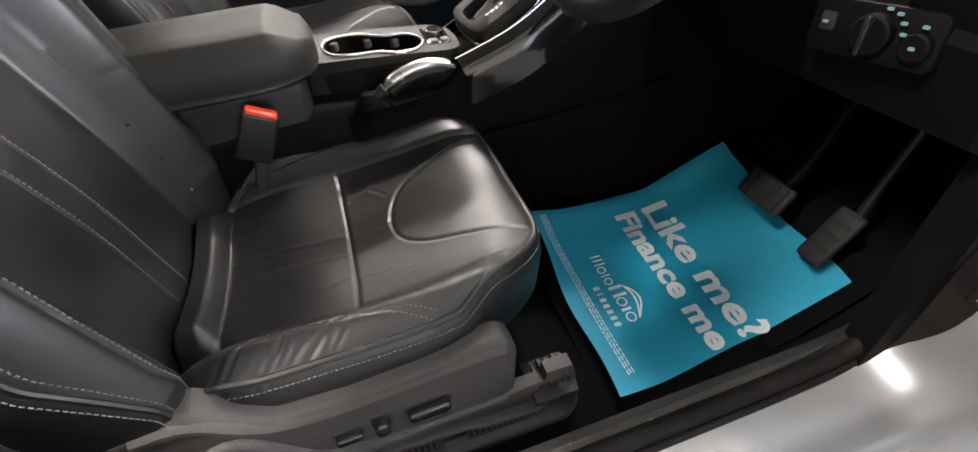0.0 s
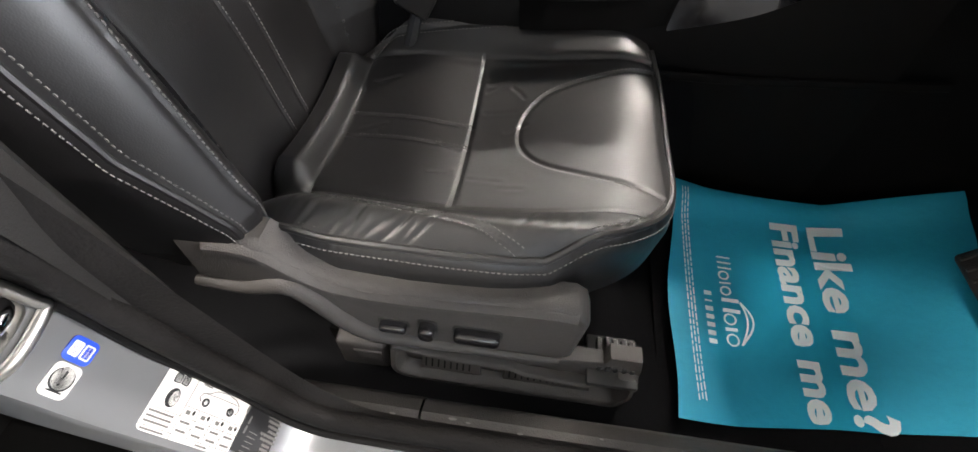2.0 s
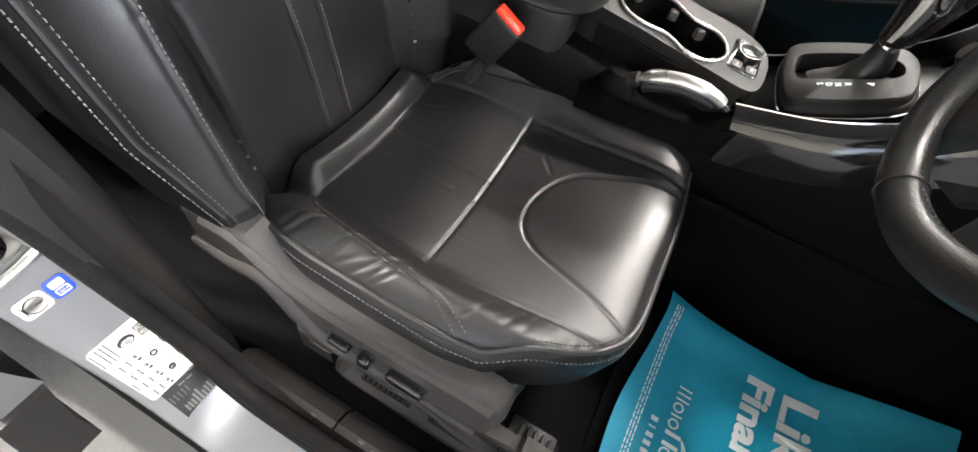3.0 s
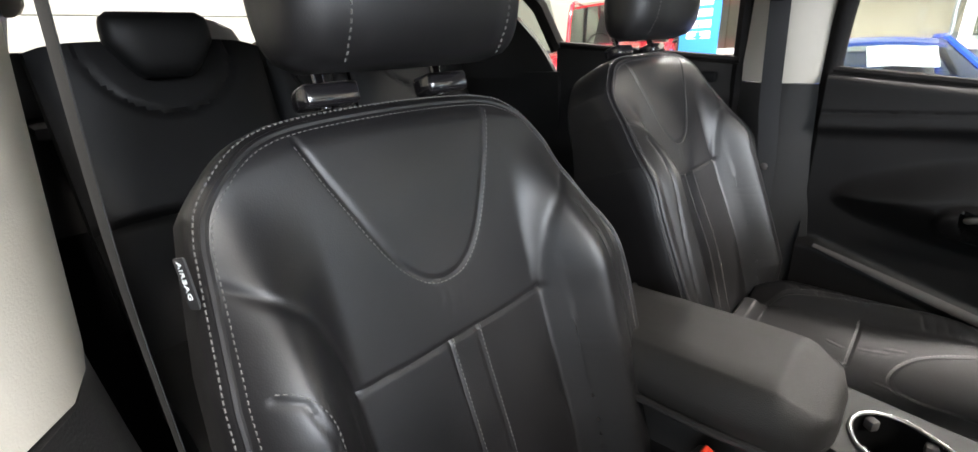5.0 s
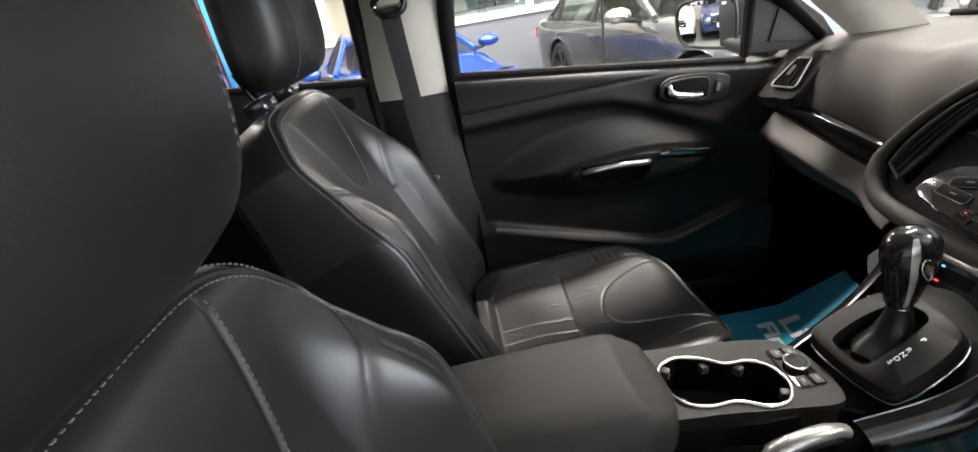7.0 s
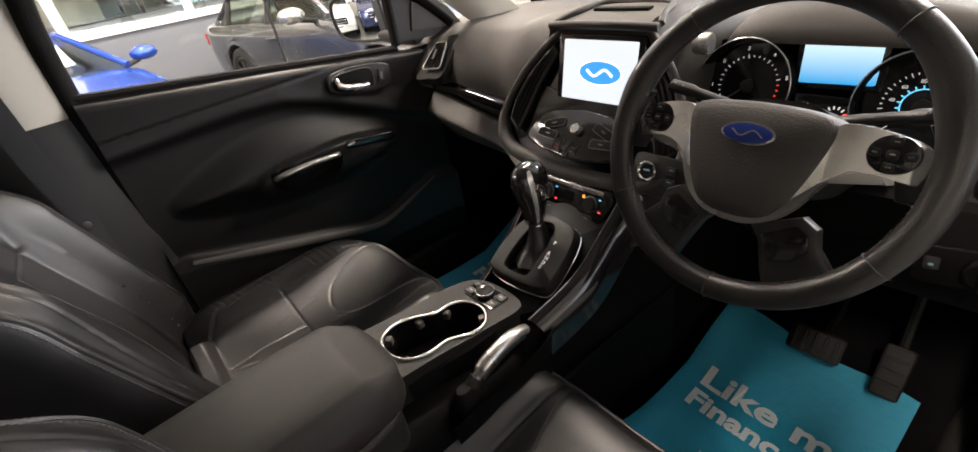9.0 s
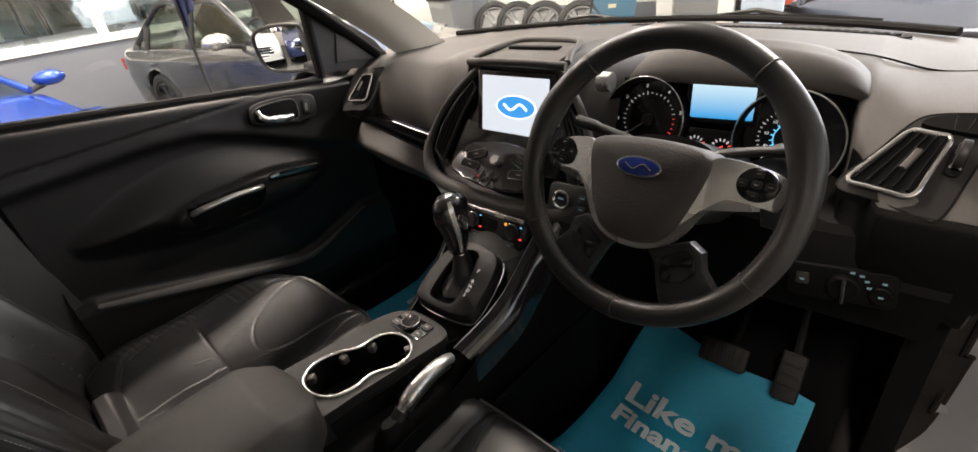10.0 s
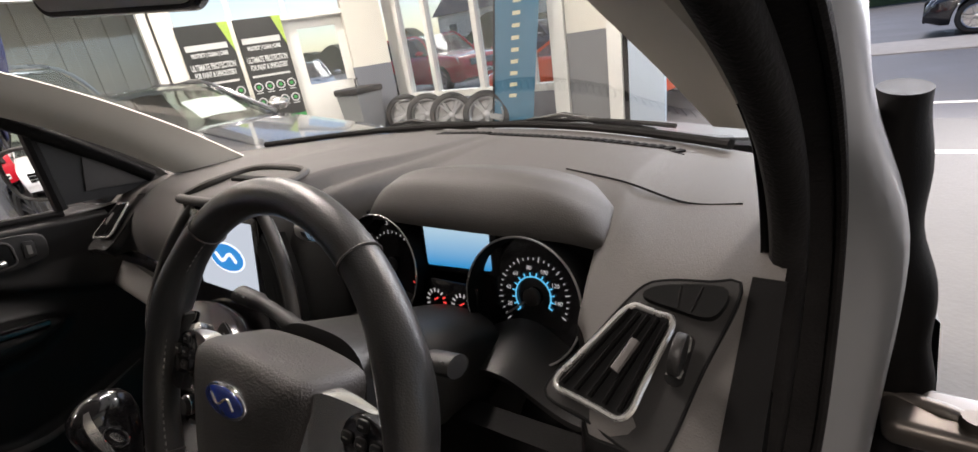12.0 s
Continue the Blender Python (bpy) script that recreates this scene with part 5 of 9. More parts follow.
CUPS = [(p.x, p.y) for p in spline([(-0.050, -0.342, 0), (-0.034, -0.376, 0), (0.004, -0.386, 0), (0.042, -0.370, 0), (0.056, -0.335, 0), (0.055, -0.297, 0), (0.072, -0.262, 0), (0.070, -0.228, 0), (0.040, -0.206, 0), (0.004, -0.210, 0), (-0.018, -0.235, 0), (-0.020, -0.272, 0), (-0.040, -0.305, 0)], 96, True)]
b = bmesh.new()
outer = [b.verts.new((x, y, plate_z(y))) for x, y in [(p.x, p.y) for p in spline([(-0.076, -0.430, 0), (-0.074, -0.30, 0), (-0.062, -0.19, 0), (-0.030, -0.148, 0), (0.03, -0.140, 0), (0.072, -0.146, 0), (0.087, -0.165, 0), (0.083, -0.22, 0), (0.072, -0.32, 0), (0.058, -0.430, 0), (0.0, -0.436, 0)], 96, True)]]
ci = sum((Vector((x, y, 0)) for x, y in CUPS), Vector()) / 96
inner = [b.verts.new((x, y, plate_z(y))) for x, y in CUPS]
order = sorted(range(96), key=lambda i: math.atan2(CUPS[i][1] - ci.y, CUPS[i][0] - ci.x))
oorder = sorted(range(96), key=lambda i: math.atan2(outer[i].co.y - ci.y, outer[i].co.x - ci.x))
for i in range(96):
    j = (i + 1) % 96
    b.faces.new((outer[oorder[i]], outer[oorder[j]], inner[order[j]], inner[order[i]]))
skirt = [b.verts.new(v.co + Vector((0.002 if v.co.x > 0 else -0.002, 0, -0.06))) for v in outer]
for i in range(96):
    j = (i + 1) % 96
    b.faces.new((outer[i], outer[j], skirt[j], skirt[i]))
deck = part("console_deck", b, DECK, console, "dark grey console deck")
well = loft([[Vector((x, y, plate_z(y) - d)) for x, y in CUPS] for d in (0.0, 0.075)], cap=False)
c2 = [Vector((x, y, plate_z(y) - 0.075)) for x, y in CUPS]
wl = part("cup_well", join(well, loft([c2, [p.lerp(Vector((ci.x, ci.y, p.z)), 0.98) for p in c2]], cap=False)), HOLE_SHADE, deck)
part("cup_rim", tube([(x, y, plate_z(y) + 0.002) for x, y in CUPS], 0.0030, 12, closed=True), SATIN, deck, "chrome double cup holder rim")
for i in (6, 22, 46, 58, 76, 88):
    x, y = CUPS[i]
    d = (Vector((ci.x, ci.y, 0)) - Vector((x, y, 0))).normalized()
    part("cup_finger", moved(box(-0.007, 0.007, 0, 0.014, -0.020, -0.004, 0.003), at(x, y, plate_z(y)) @ Matrix.Rotation(math.atan2(-d.x, d.y), 4, "Z")), TRIM, wl)
fdial = frm((0.010, -0.176, plate_z(-0.176)), (1, 0, 0), (0, 1, -0.05))
dial = part("mode_plate", prism(rrect(0.086, 0.046, 0.008), fdial @ at(0, 0, -0.002), 0.004, 0.001), GLOSS, console)
part("mode_dial", lathe([(0.0175, 0), (0.0175, 0.010), (0.0165, 0.012), (0.0135, 0.012), (0.013, 0.0105), (0.004, 0.0105)], fdial @ at(0, 0, 0.002), 32), GLOSS, dial, "black rotary dial with a silver edge")
part("dial_edge", tube([fdial @ Vector((p[0], p[1], 0.0125)) for p in oval(0.034, 0.034, 40)], 0.0011, 6, closed=True), SATIN, dial)
part("dial_cap", lathe([(0.0128, 0), (0.0128, 0.012), (0.004, 0.0125)], fdial @ at(0, 0, 0.002), 28), GLOSS, dial)
for x, y in ((-0.030, 0.012), (-0.030, -0.010), (0.031, 0.012), (0.031, -0.010)):
    bt = part("console_button", prism(rrect(0.019, 0.015, 0.003), fdial @ at(x, y, 0.001), 0.004, 0.001), PLASTIC, dial)
    part("button_light", prism(rrect(0.008, 0.003, 0.001), fdial @ at(x, y, 0.0052), 0.0005, 0), STRIPG, bt)

# gear selector on its tilted plate
fg = frm((0.043, -0.062, 0.813), (1.0, 0.10, 0.0), (-0.10, 0.9, 0.42))
gl = [(p.x, p.y) for p in spline([(-0.066, -0.067, 0), (-0.01, -0.074, 0), (0.048, -0.070, 0), (0.063, -0.052, 0), (0.064, 0.010, 0), (0.054, 0.054, 0), (0.030, 0.071, 0), (-0.028, 0.078, 0), (-0.060, 0.064, 0), (-0.077, 0.018, 0), (-0.080, -0.045, 0)], 88, True)]
gate = [(p.x, p.y) for p in spline([(-0.040, -0.056, 0), (-0.012, -0.060, 0), (0.008, -0.058, 0), (0.015, -0.048, 0), (0.016, 0.008, 0), (0.013, 0.046, 0), (0.003, 0.060, 0), (-0.018, 0.061, 0), (-0.038, 0.046, 0), (-0.048, 0.010, 0), (-0.049, -0.040, 0)], 88, True)]
sel = thing("gear_selector", at(0.043, -0.062, 0.80), "automatic gear selector with a black and silver knob", "gear lever")
rows = [[fg @ Vector((x * k, y * k, z)) for x, y in gl] for k, z in ((1.06, -0.10), (1.06, -0.022), (1.045, -0.014), (1.012, -0.012), (1.012, -0.006), (1.0, -0.001), (0.97, 0.0015))]
rows += [[fg @ Vector((x, y, z)) for x, y in gate] for z in (0.0012,)] + [[fg @ Vector((x * 0.985, y * 0.985, z)) for x, y in gate] for z in (-0.002, -0.024)]
base = part("selector_plate", loft(rows, cap=False), DECK, sel, "dark grey plate round the gear gate", angle=50)
part("plate_chrome", tube([fg @ Vector((x * 1.066, y * 1.066, -0.024)) for x, y in gl], 0.0018, 6, closed=True), CHROME, base)
part("gate_recess", prism([(x * 0.99, y * 0.99) for x, y in gate], fg @ at(0, 0, -0.026), 0.003, 0), HOLE_SHADE, base)
let = None
for ch, y in (("P", 0.020), ("R", -0.004), ("N", -0.0145), ("D", -0.0245), ("S", -0.0345)):
    let = words(ch, 0.0105, fg @ at(0.026, y, 0.0020), 0.0003, let)
part("gate_letters", let, LIT_WHITE, base, "white gear letters", kind="stuff")
kb = Vector((0.028, -0.044, 0.858))
ka = Vector((-0.07, 0.17, 0.98)).normalized()
foot = fg @ Vector((-0.016, -0.002, -0.022))
rows = []
for t, r in ((0.0, 0.036), (0.07, 0.034), (0.16, 0.026), (0.28, 0.0215), (0.42, 0.0205), (0.60, 0.018), (0.80, 0.0155), (1.0, 0.0135)):
    c = foot.lerp(kb, t) + Vector((0, 0.010 * math.sin(math.pi * t), 0))
    rows.append([c + Vector((r * math.cos(a) * (1 + 0.09 * (1 - t) * math.sin(4 * a + 9 * t)), r * 1.12 * math.sin(a) * (1 + 0.07 * (1 - t) * math.sin(7 * a + 5 * t)), 0.35 * r * math.sin(a) * (1 - t) + 0.004 * math.sin(3 * a + 7 * t) * (1 - t))) for a in np.linspace(0, 2 * math.pi, 48, endpoint=False)])
part("lever_boot", loft(rows), LEATHER, sel, "wrinkled leather boot", angle=70)
part("lever_collar", tube([kb - ka * 0.003, kb + ka * 0.004], 0.0148, 24), CHROME, sel)
knob_rows = []
for t, r, q in ((0.003, 0.0150, 1.05), (0.010, 0.0180, 1.12), (0.030, 0.0205, 1.18), (0.055, 0.0240, 1.28), (0.080, 0.0270, 1.36), (0.098, 0.0270, 1.36), (0.110, 0.0240, 1.32), (0.118, 0.0170, 1.2), (0.122, 0.007, 1.1)):
    c = kb + ka * t + Vector((0, -0.020 * (t / 0.118) ** 2, 0))
    knob_rows.append([c + Vector((math.copysign(abs(math.cos(a)) ** 0.8, math.cos(a)) * r, r * q * math.sin(a), 0.22 * r * math.sin(a))) for a in np.linspace(0, 2 * math.pi, 40, endpoint=False)])
kn = part("lever_knob", loft(knob_rows), GLOSS, sel, "gloss black gear knob", angle=70)
# silver blade up the side of the knob that faces the driver, with a ringed button
side = [[p + Vector((0.0014, -0.0002, 0.0004)) for p in r[-4:-1]] for r in knob_rows[1:8]]
part("knob_blade", loft(side, cap=False, closed=False), SATIN, kn, "satin silver side blade", angle=60)
fk = frm(kb + ka * 0.072 + Vector((0.0262, -0.0100, 0)), (-0.25, 0.85, 0.35), (-0.10, -0.35, 0.95))
part("knob_button", prism(oval(0.017, 0.032, 28), fk, 0.003, 0.001), GLOSS, kn)
part("button_ring", tube([fk @ Vector((p[0], p[1], 0.003)) for p in oval(0.018, 0.033, 32)], 0.0013, 6, closed=True), CHROME, kn)
part("button_inset", prism(oval(0.008, 0.020, 20), fk @ at(0, 0, 0.003), 0.001, 0.0003), SATIN, kn)

# side rails that climb from the selector to the screen housing
for sx in (-1, 1):
    pts = [Vector((0.043 + sx * 0.066, -0.165, 0.745)), Vector((0.043 + sx * 0.086, -0.06, 0.79)), Vector((0.030 + sx * 0.098, 0.03, 0.845)), Vector((0.02 + sx * 0.118, 0.085, 0.905))]
    P = spline(pts, 26)
    rl = part("console_rail", loft([spline([p + Vector((sx * 0.002, 0, 0.003)), p + Vector((sx * 0.012, 0.002, 0.002)), p + Vector((sx * 0.026, 0.006, -0.008)), p + Vector((sx * 0.034, 0.012, -0.030)), p + Vector((sx * 0.036, 0.016, -0.075))], 14) for p in P], cap=False, closed=False), GLOSS, console, "gloss dark console side rail")
    part("rail_chrome", tube([p + Vector((sx * 0.003, 0, 0.004)) for p in P], 0.0013, 6), CHROME, rl)
part("driver_side_panel", sheet(lambda u, v: Vector((interp(u, [0, 0.3, 0.6, 1], [0.142, 0.150, 0.185, 0.21]) + 0.012 * v - 0.02 * (1 - v) ** 6, -0.30 + 1.10 * u, interp(u, [0, 0.2, 0.4, 0.57, 1.0], [0.66, 0.70, 0.80, 0.86, 0.90]) * (1 - v) + 0.36 * v)), 30, 20, (-0.012, 0, 0)), CARPET, console)
part("side_ridge", tube([(0.158, -0.22, 0.60), (0.168, 0.0, 0.615), (0.20, 0.25, 0.66)], 0.008, 8, flat=0.5, up=(1, 0, 0)), SHADED_PLASTIC, console)

# handbrake
hb = thing("handbrake", at(0.125, -0.26, 0.70), "satin silver handbrake lever with a black grip", "handbrake")
hp = spline([(0.121, -0.310, 0.716), (0.122, -0.280, 0.738), (0.123, -0.240, 0.752), (0.122, -0.200, 0.752), (0.120, -0.182, 0.744)], 20)
part("lever", tube(hp, [0.009] * 4 + [0.013] * 4 + [0.0125] * 8 + [0.0105] * 4, 14, flat=0.85, up=(0, 0, 1)), SATIN, hb)
part("release_button", tube([hp[-1], hp[-1] + Vector((-0.001, 0.012, -0.006))], 0.0055, 10), CHROME, hb)
part("under_grip", tube([p + Vector((0, 0.004, -0.013)) for p in hp[3:18]], 0.009, 10), PLASTIC, hb)
part("pivot_boot", loft([[Vector((0.121 + r * math.cos(a), -0.325 + 1.5 * r * math.sin(a), z)) for a in np.linspace(0, 2 * math.pi, 24, endpoint=False)] for r, z in ((0.026, 0.690), (0.022, 0.700), (0.015, 0.716), (0.010, 0.722))]), SHADED_PLASTIC, hb)
part("dark_grip_end", tube([hp[0] + (hp[0] - hp[1]).normalized() * 0.012, hp[0], hp[2]], [0.0115, 0.0125, 0.0125], 14, flat=0.85, up=(0, 0, 1)), PLASTIC, hb)
rim = spline([(0.066, -0.40, 0.748), (0.078, -0.28, 0.748), (0.084, -0.165, 0.746), (0.105, -0.132, 0.744), (0.135, -0.130, 0.738), (0.152, -0.155, 0.728), (0.158, -0.25, 0.712), (0.152, -0.38, 0.700)], 50)
part("well_rim", loft([rim, [p + Vector((0, 0, -0.003)) + (Vector((0.115, -0.27, p.z)) - p).normalized() * 0.006 for p in rim], [p + Vector((0, 0, -0.050)) + (Vector((0.115, -0.27, p.z)) - p).normalized() * 0.010 for p in rim]], cap=False, closed=False), SHADED_PLASTIC, hb, "black recessed handbrake well")

# armrest lid
arm = thing("armrest", at(0.028, -0.56, 0.72), "dark grey vinyl centre armrest lid with rounded front", "armrest")


def arm_loop(y, grow, zt):
    w0 = interp(y, [-0.74, -0.60, -0.50, -0.44, -0.41, -0.395], [0.098, 0.104, 0.108, 0.100, 0.078, 0.030])
    pts = []
    for x, z in ((-1.00, 0.0), (-1.03, 0.022), (-1.0, 0.036), (-0.93, 0.052), (-0.81, 0.0715), (-0.75, 0.0750), (-0.40, 0.0765), (0, 0.0770), (0.40, 0.0765), (0.75, 0.0750), (0.81, 0.0715), (0.93, 0.052), (1.0, 0.036), (1.03, 0.022), (1.00, 0.0)):
        dz = min(z, 0.0770 - 0.50 * max(0.0, y + 0.462)) * (1 if y < -0.41 else 1 - 0.20 * ((y + 0.41) / 0.015) ** 2)
        pts.append(Vector((0.026 + w0 * x, y, 0.772 + dz)))
    return pts


ys = [-0.745, -0.742, -0.735, -0.70, -0.62, -0.54, -0.48, -0.468, -0.462, -0.456, -0.445, -0.43, -0.418, -0.408, -0.400, -0.395]
part("lid", loft([arm_loop(y, 1, 0) for y in ys]), LID, arm, angle=60)
part("lid_edge", tube(spline([(-0.080, -0.74, 0.770), (-0.084, -0.50, 0.770), (-0.05, -0.418, 0.770), (0.026, -0.400, 0.770), (0.10, -0.418, 0.770), (0.136, -0.50, 0.770), (0.132, -0.74, 0.770)], 50), 0.006, 8), PLASTIC, arm)
part("armrest_box", box(-0.068, 0.120, -0.74, -0.425, 0.50, 0.770, 0.02, 3), PLASTIC, arm)
part("hinge_cover", tube([(-0.066, -0.738, 0.836), (0.110, -0.738, 0.836)], 0.006, 10), PLASTIC, arm)

# seat belt buckles
for nm, x, y, z in (("driver_buckle", 0.160, -0.500, 0.745), ("passenger_buckle", -0.135, -0.50, 0.735)):
    bk = thing(nm, at(x, y, z - 0.15), "black seat belt buckle with a red release button", "seat belt buckle", "belt buckles")
    m = at(x, y, z) @ Matrix.Rotation(radians(-28), 4, "X")
    part("buckle_body", moved(box(-0.013, 0.013, -0.028, 0.028, -0.085, 0.0, 0.006, 3), m), PLASTIC, bk)
    part("release_button", moved(box(-0.0105, 0.0105, -0.024, 0.024, -0.008, 0.006, 0.004, 3), m), RED, bk, "red release button")
    part("buckle_stalk", tube([(x, y - 0.03, z - 0.08), (x, y - 0.06, z - 0.18), (x, y - 0.07, z - 0.30)], 0.010, 8), BELT, bk)


# ---------------------------------------------------------------- car body round the cabin
def ribbon(curves, n, material, name, parent=None, thick=None, across=10, **k):
    """A surface through several long curves, each a list of points, skinned across."""
    C = [spline(c, n) for c in curves]
    rows = []
    for i in range(n):
        rows.append(spline([c[i] for c in C], across))
    b = loft(rows, cap=False, closed=False)
    if thick is not None:
        t = Vector(thick)
        b2 = loft([[p + t for p in r] for r in rows], cap=False, closed=False)
        b = join(b, b2)
        for edge in ([r[0] for r in rows], [r[-1] for r in rows]):
            b = join(b, loft([edge, [p + t for p in edge]], cap=False, closed=False))
        for r in (rows[0], rows[-1]):
            b = join(b, loft([r, [p + t for p in r]], cap=False, closed=False))
        bmesh.ops.remove_doubles(b, verts=b.verts[:], dist=1e-5)
    return part(name, b, material, parent, **k) if parent is not None else single(name, b, material, k.pop("label", ""), kind="structure", **k)


shell = thing("car_body", at(0, 0, 0.36), "silver estate car body seen from inside with open driver's doorway", "car")

# floor and tunnel carpet
part("floor_carpet", sheet(lambda u, v: Vector((-0.74 + 1.48 * u, -2.15 + 3.05 * v, 0.362 + interp(-2.15 + 3.05 * v, [-2.2, -1.5, -1.2, 0.30, 0.75, 0.9], [0.50, 0.10, 0.0, 0.0, 0.28, 0.60]))), 20, 40, (0, 0, -0.05)), CARPET, shell)
part("bulkhead", box(-0.75, 0.75, 0.80, 0.86, 0.30, 1.09, 0.01), CARPET, shell)

# driver's sill
SILL = [(0.640, 0.330), (0.648, 0.385), (0.662, 0.420), (0.680, 0.432), (0.700, 0.430)]
rows = [[Vector((x, y, z + 0.02 * smooth01(0.25, 0.42, y))) for x, z in SILL] for y in np.linspace(-0.425, 0.44, 20)]
trim = part("sill_trim", loft(rows, cap=False, closed=False), DUSTY, shell, "scuffed dark sill trim")
rows = [[Vector((x - 0.0, y, z + 0.002)) for x, z in SILL] for y in np.linspace(-0.60, -0.428, 8)]
part("rear_sill_trim", loft(rows, cap=False, closed=False), DUSTY, shell)
for x, y, w, d in ((0.684, -0.385, 0.004, 0.004), (0.690, -0.30, 0.003, 0.004), (0.686, -0.365, 0.0025, 0.004), (0.682, -0.20, 0.002, 0.004), (0.688, -0.46, 0.003, 0.004), (0.690, -0.08, 0.0025, 0.004)):
    part("scuff_mark", moved(lathe([(w, 0), (w * 0.6, 0.0008), (0.001, 0.001)], None, 9), at(x, y, 0.4335) @ Matrix.Diagonal((0.5, 1.4, 0.6, 1))), STRIPG, trim)

# the door opening's rubber seal, trim band and painted jamb
A = [(0.690, 0.231, 0.743), (0.690, 0.249, 0.567), (0.690, 0.225, 0.470), (0.690, 0.130, 0.438), (0.690, -0.10, 0.432), (0.690, -0.44, 0.434), (0.686, -0.520, 0.455), (0.685, -0.567, 0.53), (0.700, -0.597, 0.724), (0.702, -0.615, 0.80), (0.706, -0.635, 0.88), (0.722, -0.645, 1.05), (0.724, -0.640, 1.20), (0.702, -0.610, 1.36), (0.655, -0.52, 1.46)]
S = [(0.722, 0.262, 0.743), (0.712, 0.268, 0.575), (0.708, 0.246, 0.480), (0.706, 0.150, 0.446), (0.706, -0.10, 0.440), (0.706, -0.47, 0.440), (0.706, -0.550, 0.462), (0.706, -0.598, 0.55), (0.713, -0.640, 0.70), (0.719, -0.649, 0.80), (0.731, -0.675, 0.90), (0.742, -0.690, 1.05), (0.742, -0.685, 1.20), (0.718, -0.650, 1.38), (0.668, -0.56, 1.49)]
C = [(0.772, 0.280, 0.735), (0.762, 0.292, 0.560), (0.728, 0.264, 0.468), (0.726, 0.160, 0.432), (0.726, -0.10, 0.426), (0.724, -0.48, 0.424), (0.722, -0.567, 0.445), (0.718, -0.615, 0.53), (0.720, -0.662, 0.63), (0.722, -0.690, 0.72), (0.746, -0.704, 0.84), (0.790, -0.725, 1.0), (0.812, -0.725, 1.2), (0.780, -0.690, 1.40), (0.72, -0.58, 1.52)]
ribbon([A, S, C], 90, RUBBER, "doorway_band", shell)
part("door_seal", tube(spline([(x + 0.004, y, z + 0.004) for x, y, z in S], 140), 0.0125, 10), RUBBER, shell, "black rubber doorway seal")
part("seal_lip", tube(spline([(x - 0.002, y + 0.004, z + 0.002) for x, y, z in C], 140), 0.0055, 8), RUBBER, shell)


def outward(p):
    x, y, z = p
    up = smooth01(0.40, 0.62, z) if y < -0.3 else 0.0
    if y > 0.14:
        k = smooth01(0.44, 0.60, z)
        return (x + 0.060, y + 0.012 * k, z - 0.016 * (1 - k)), (x + 0.095, y + 0.05 * k, z - 0.05 * (1 - k)), (x + 0.105, y + 0.10 * k, z - 0.10 * (1 - k))
    return (x + 0.058, y - 0.004 * up, z - 0.012 * (1 - up) - 0.004), (x + 0.066, y - 0.018 * up, z - 0.024 * (1 - up) - 0.010), (x + 0.066, y - 0.075 * up, z - 0.09 * (1 - up) - 0.03)


ribbon([C] + [[outward(p)[k] for p in C] for k in range(3)], 90, SILVER, "painted_jamb", shell, across=16, label="silver painted door jamb")


def jamb_at(t, w):
    """A place on the jamb: t along it (0..1), w outward in metres, and its frame."""
    c = spline(C, 200)
    i = int(t * 199)
    p, q = c[i], c[min(i + 2, 199)]
    o = Vector(outward(p)[0])
    along = (q - p).normalized()
    out = (o - p).normalized()
    return p + out * w, along, out


def jamb_sticker(t, w, size, material, name, label, marks=()):
    """A sticker whose lines run down the jamb; size along and across it."""
    p, along, out = jamb_at(t, w)
    ex = -along if along.z > 0 else along
    f = frm(p, ex, -out)
    f.translation = p + (f.to_3x3() @ Vector((0, 0, 1))) * 0.0015
    st = single(name, prism(rrect(size[0], size[1], 0.005), f, 0.0012, 0.0004), material, label, "sticker")
    for kind, (x, y, w2, h2), mt in marks:
        o = rrect(w2, h2, min(w2, h2) * 0.2) if kind == "bar" else oval(w2, h2, 20)
        part("print_" + kind, prism([(a + x, b2 + y) for a, b2 in o], f @ at(0, 0, 0.0013), 0.0003, 0), mt, st)
    return st, f


def nearest_t(y, z):
    c = spline(C, 200)
    return min(range(200), key=lambda i: abs(c[i].y - y) + abs(c[i].z - z)) / 199


t1 = nearest_t(-0.635, 0.555)
# lines of the table, then its rows of print, then the pictures
grid = [("bar", (-0.018, 0.0, 0.0006, 0.058), STRIPG), ("bar", (0.0, -0.008, 0.104, 0.0006), STRIPG), ("bar", (0.0, -0.024, 0.104, 0.0006), STRIPG), ("bar", (0.017, 0.002, 0.070, 0.0006), STRIPG), ("bar", (0.017, -0.016, 0.070, 0.0005), STRIPG)]
grid += [("bar", (-0.001 + 0.0175 * j, -0.011, 0.0005, 0.026), STRIPG) for j in range(3)]
grid += [("bar", (-0.036, -0.0112 - 0.0045 * i, 0.026, 0.0020), STRIPG) for i in range(3)] + [("bar", (-0.036, -0.0268, 0.024, 0.0018), STRIPG), ("bar", (0.018, -0.0268, 0.014, 0.0018), STRIPG)]
grid += [("bar", (-0.010 + 0.0175 * j, -0.012 - 0.008 * i, 0.011, 0.0022), STRIPG) for i in range(2) for j in range(4)]
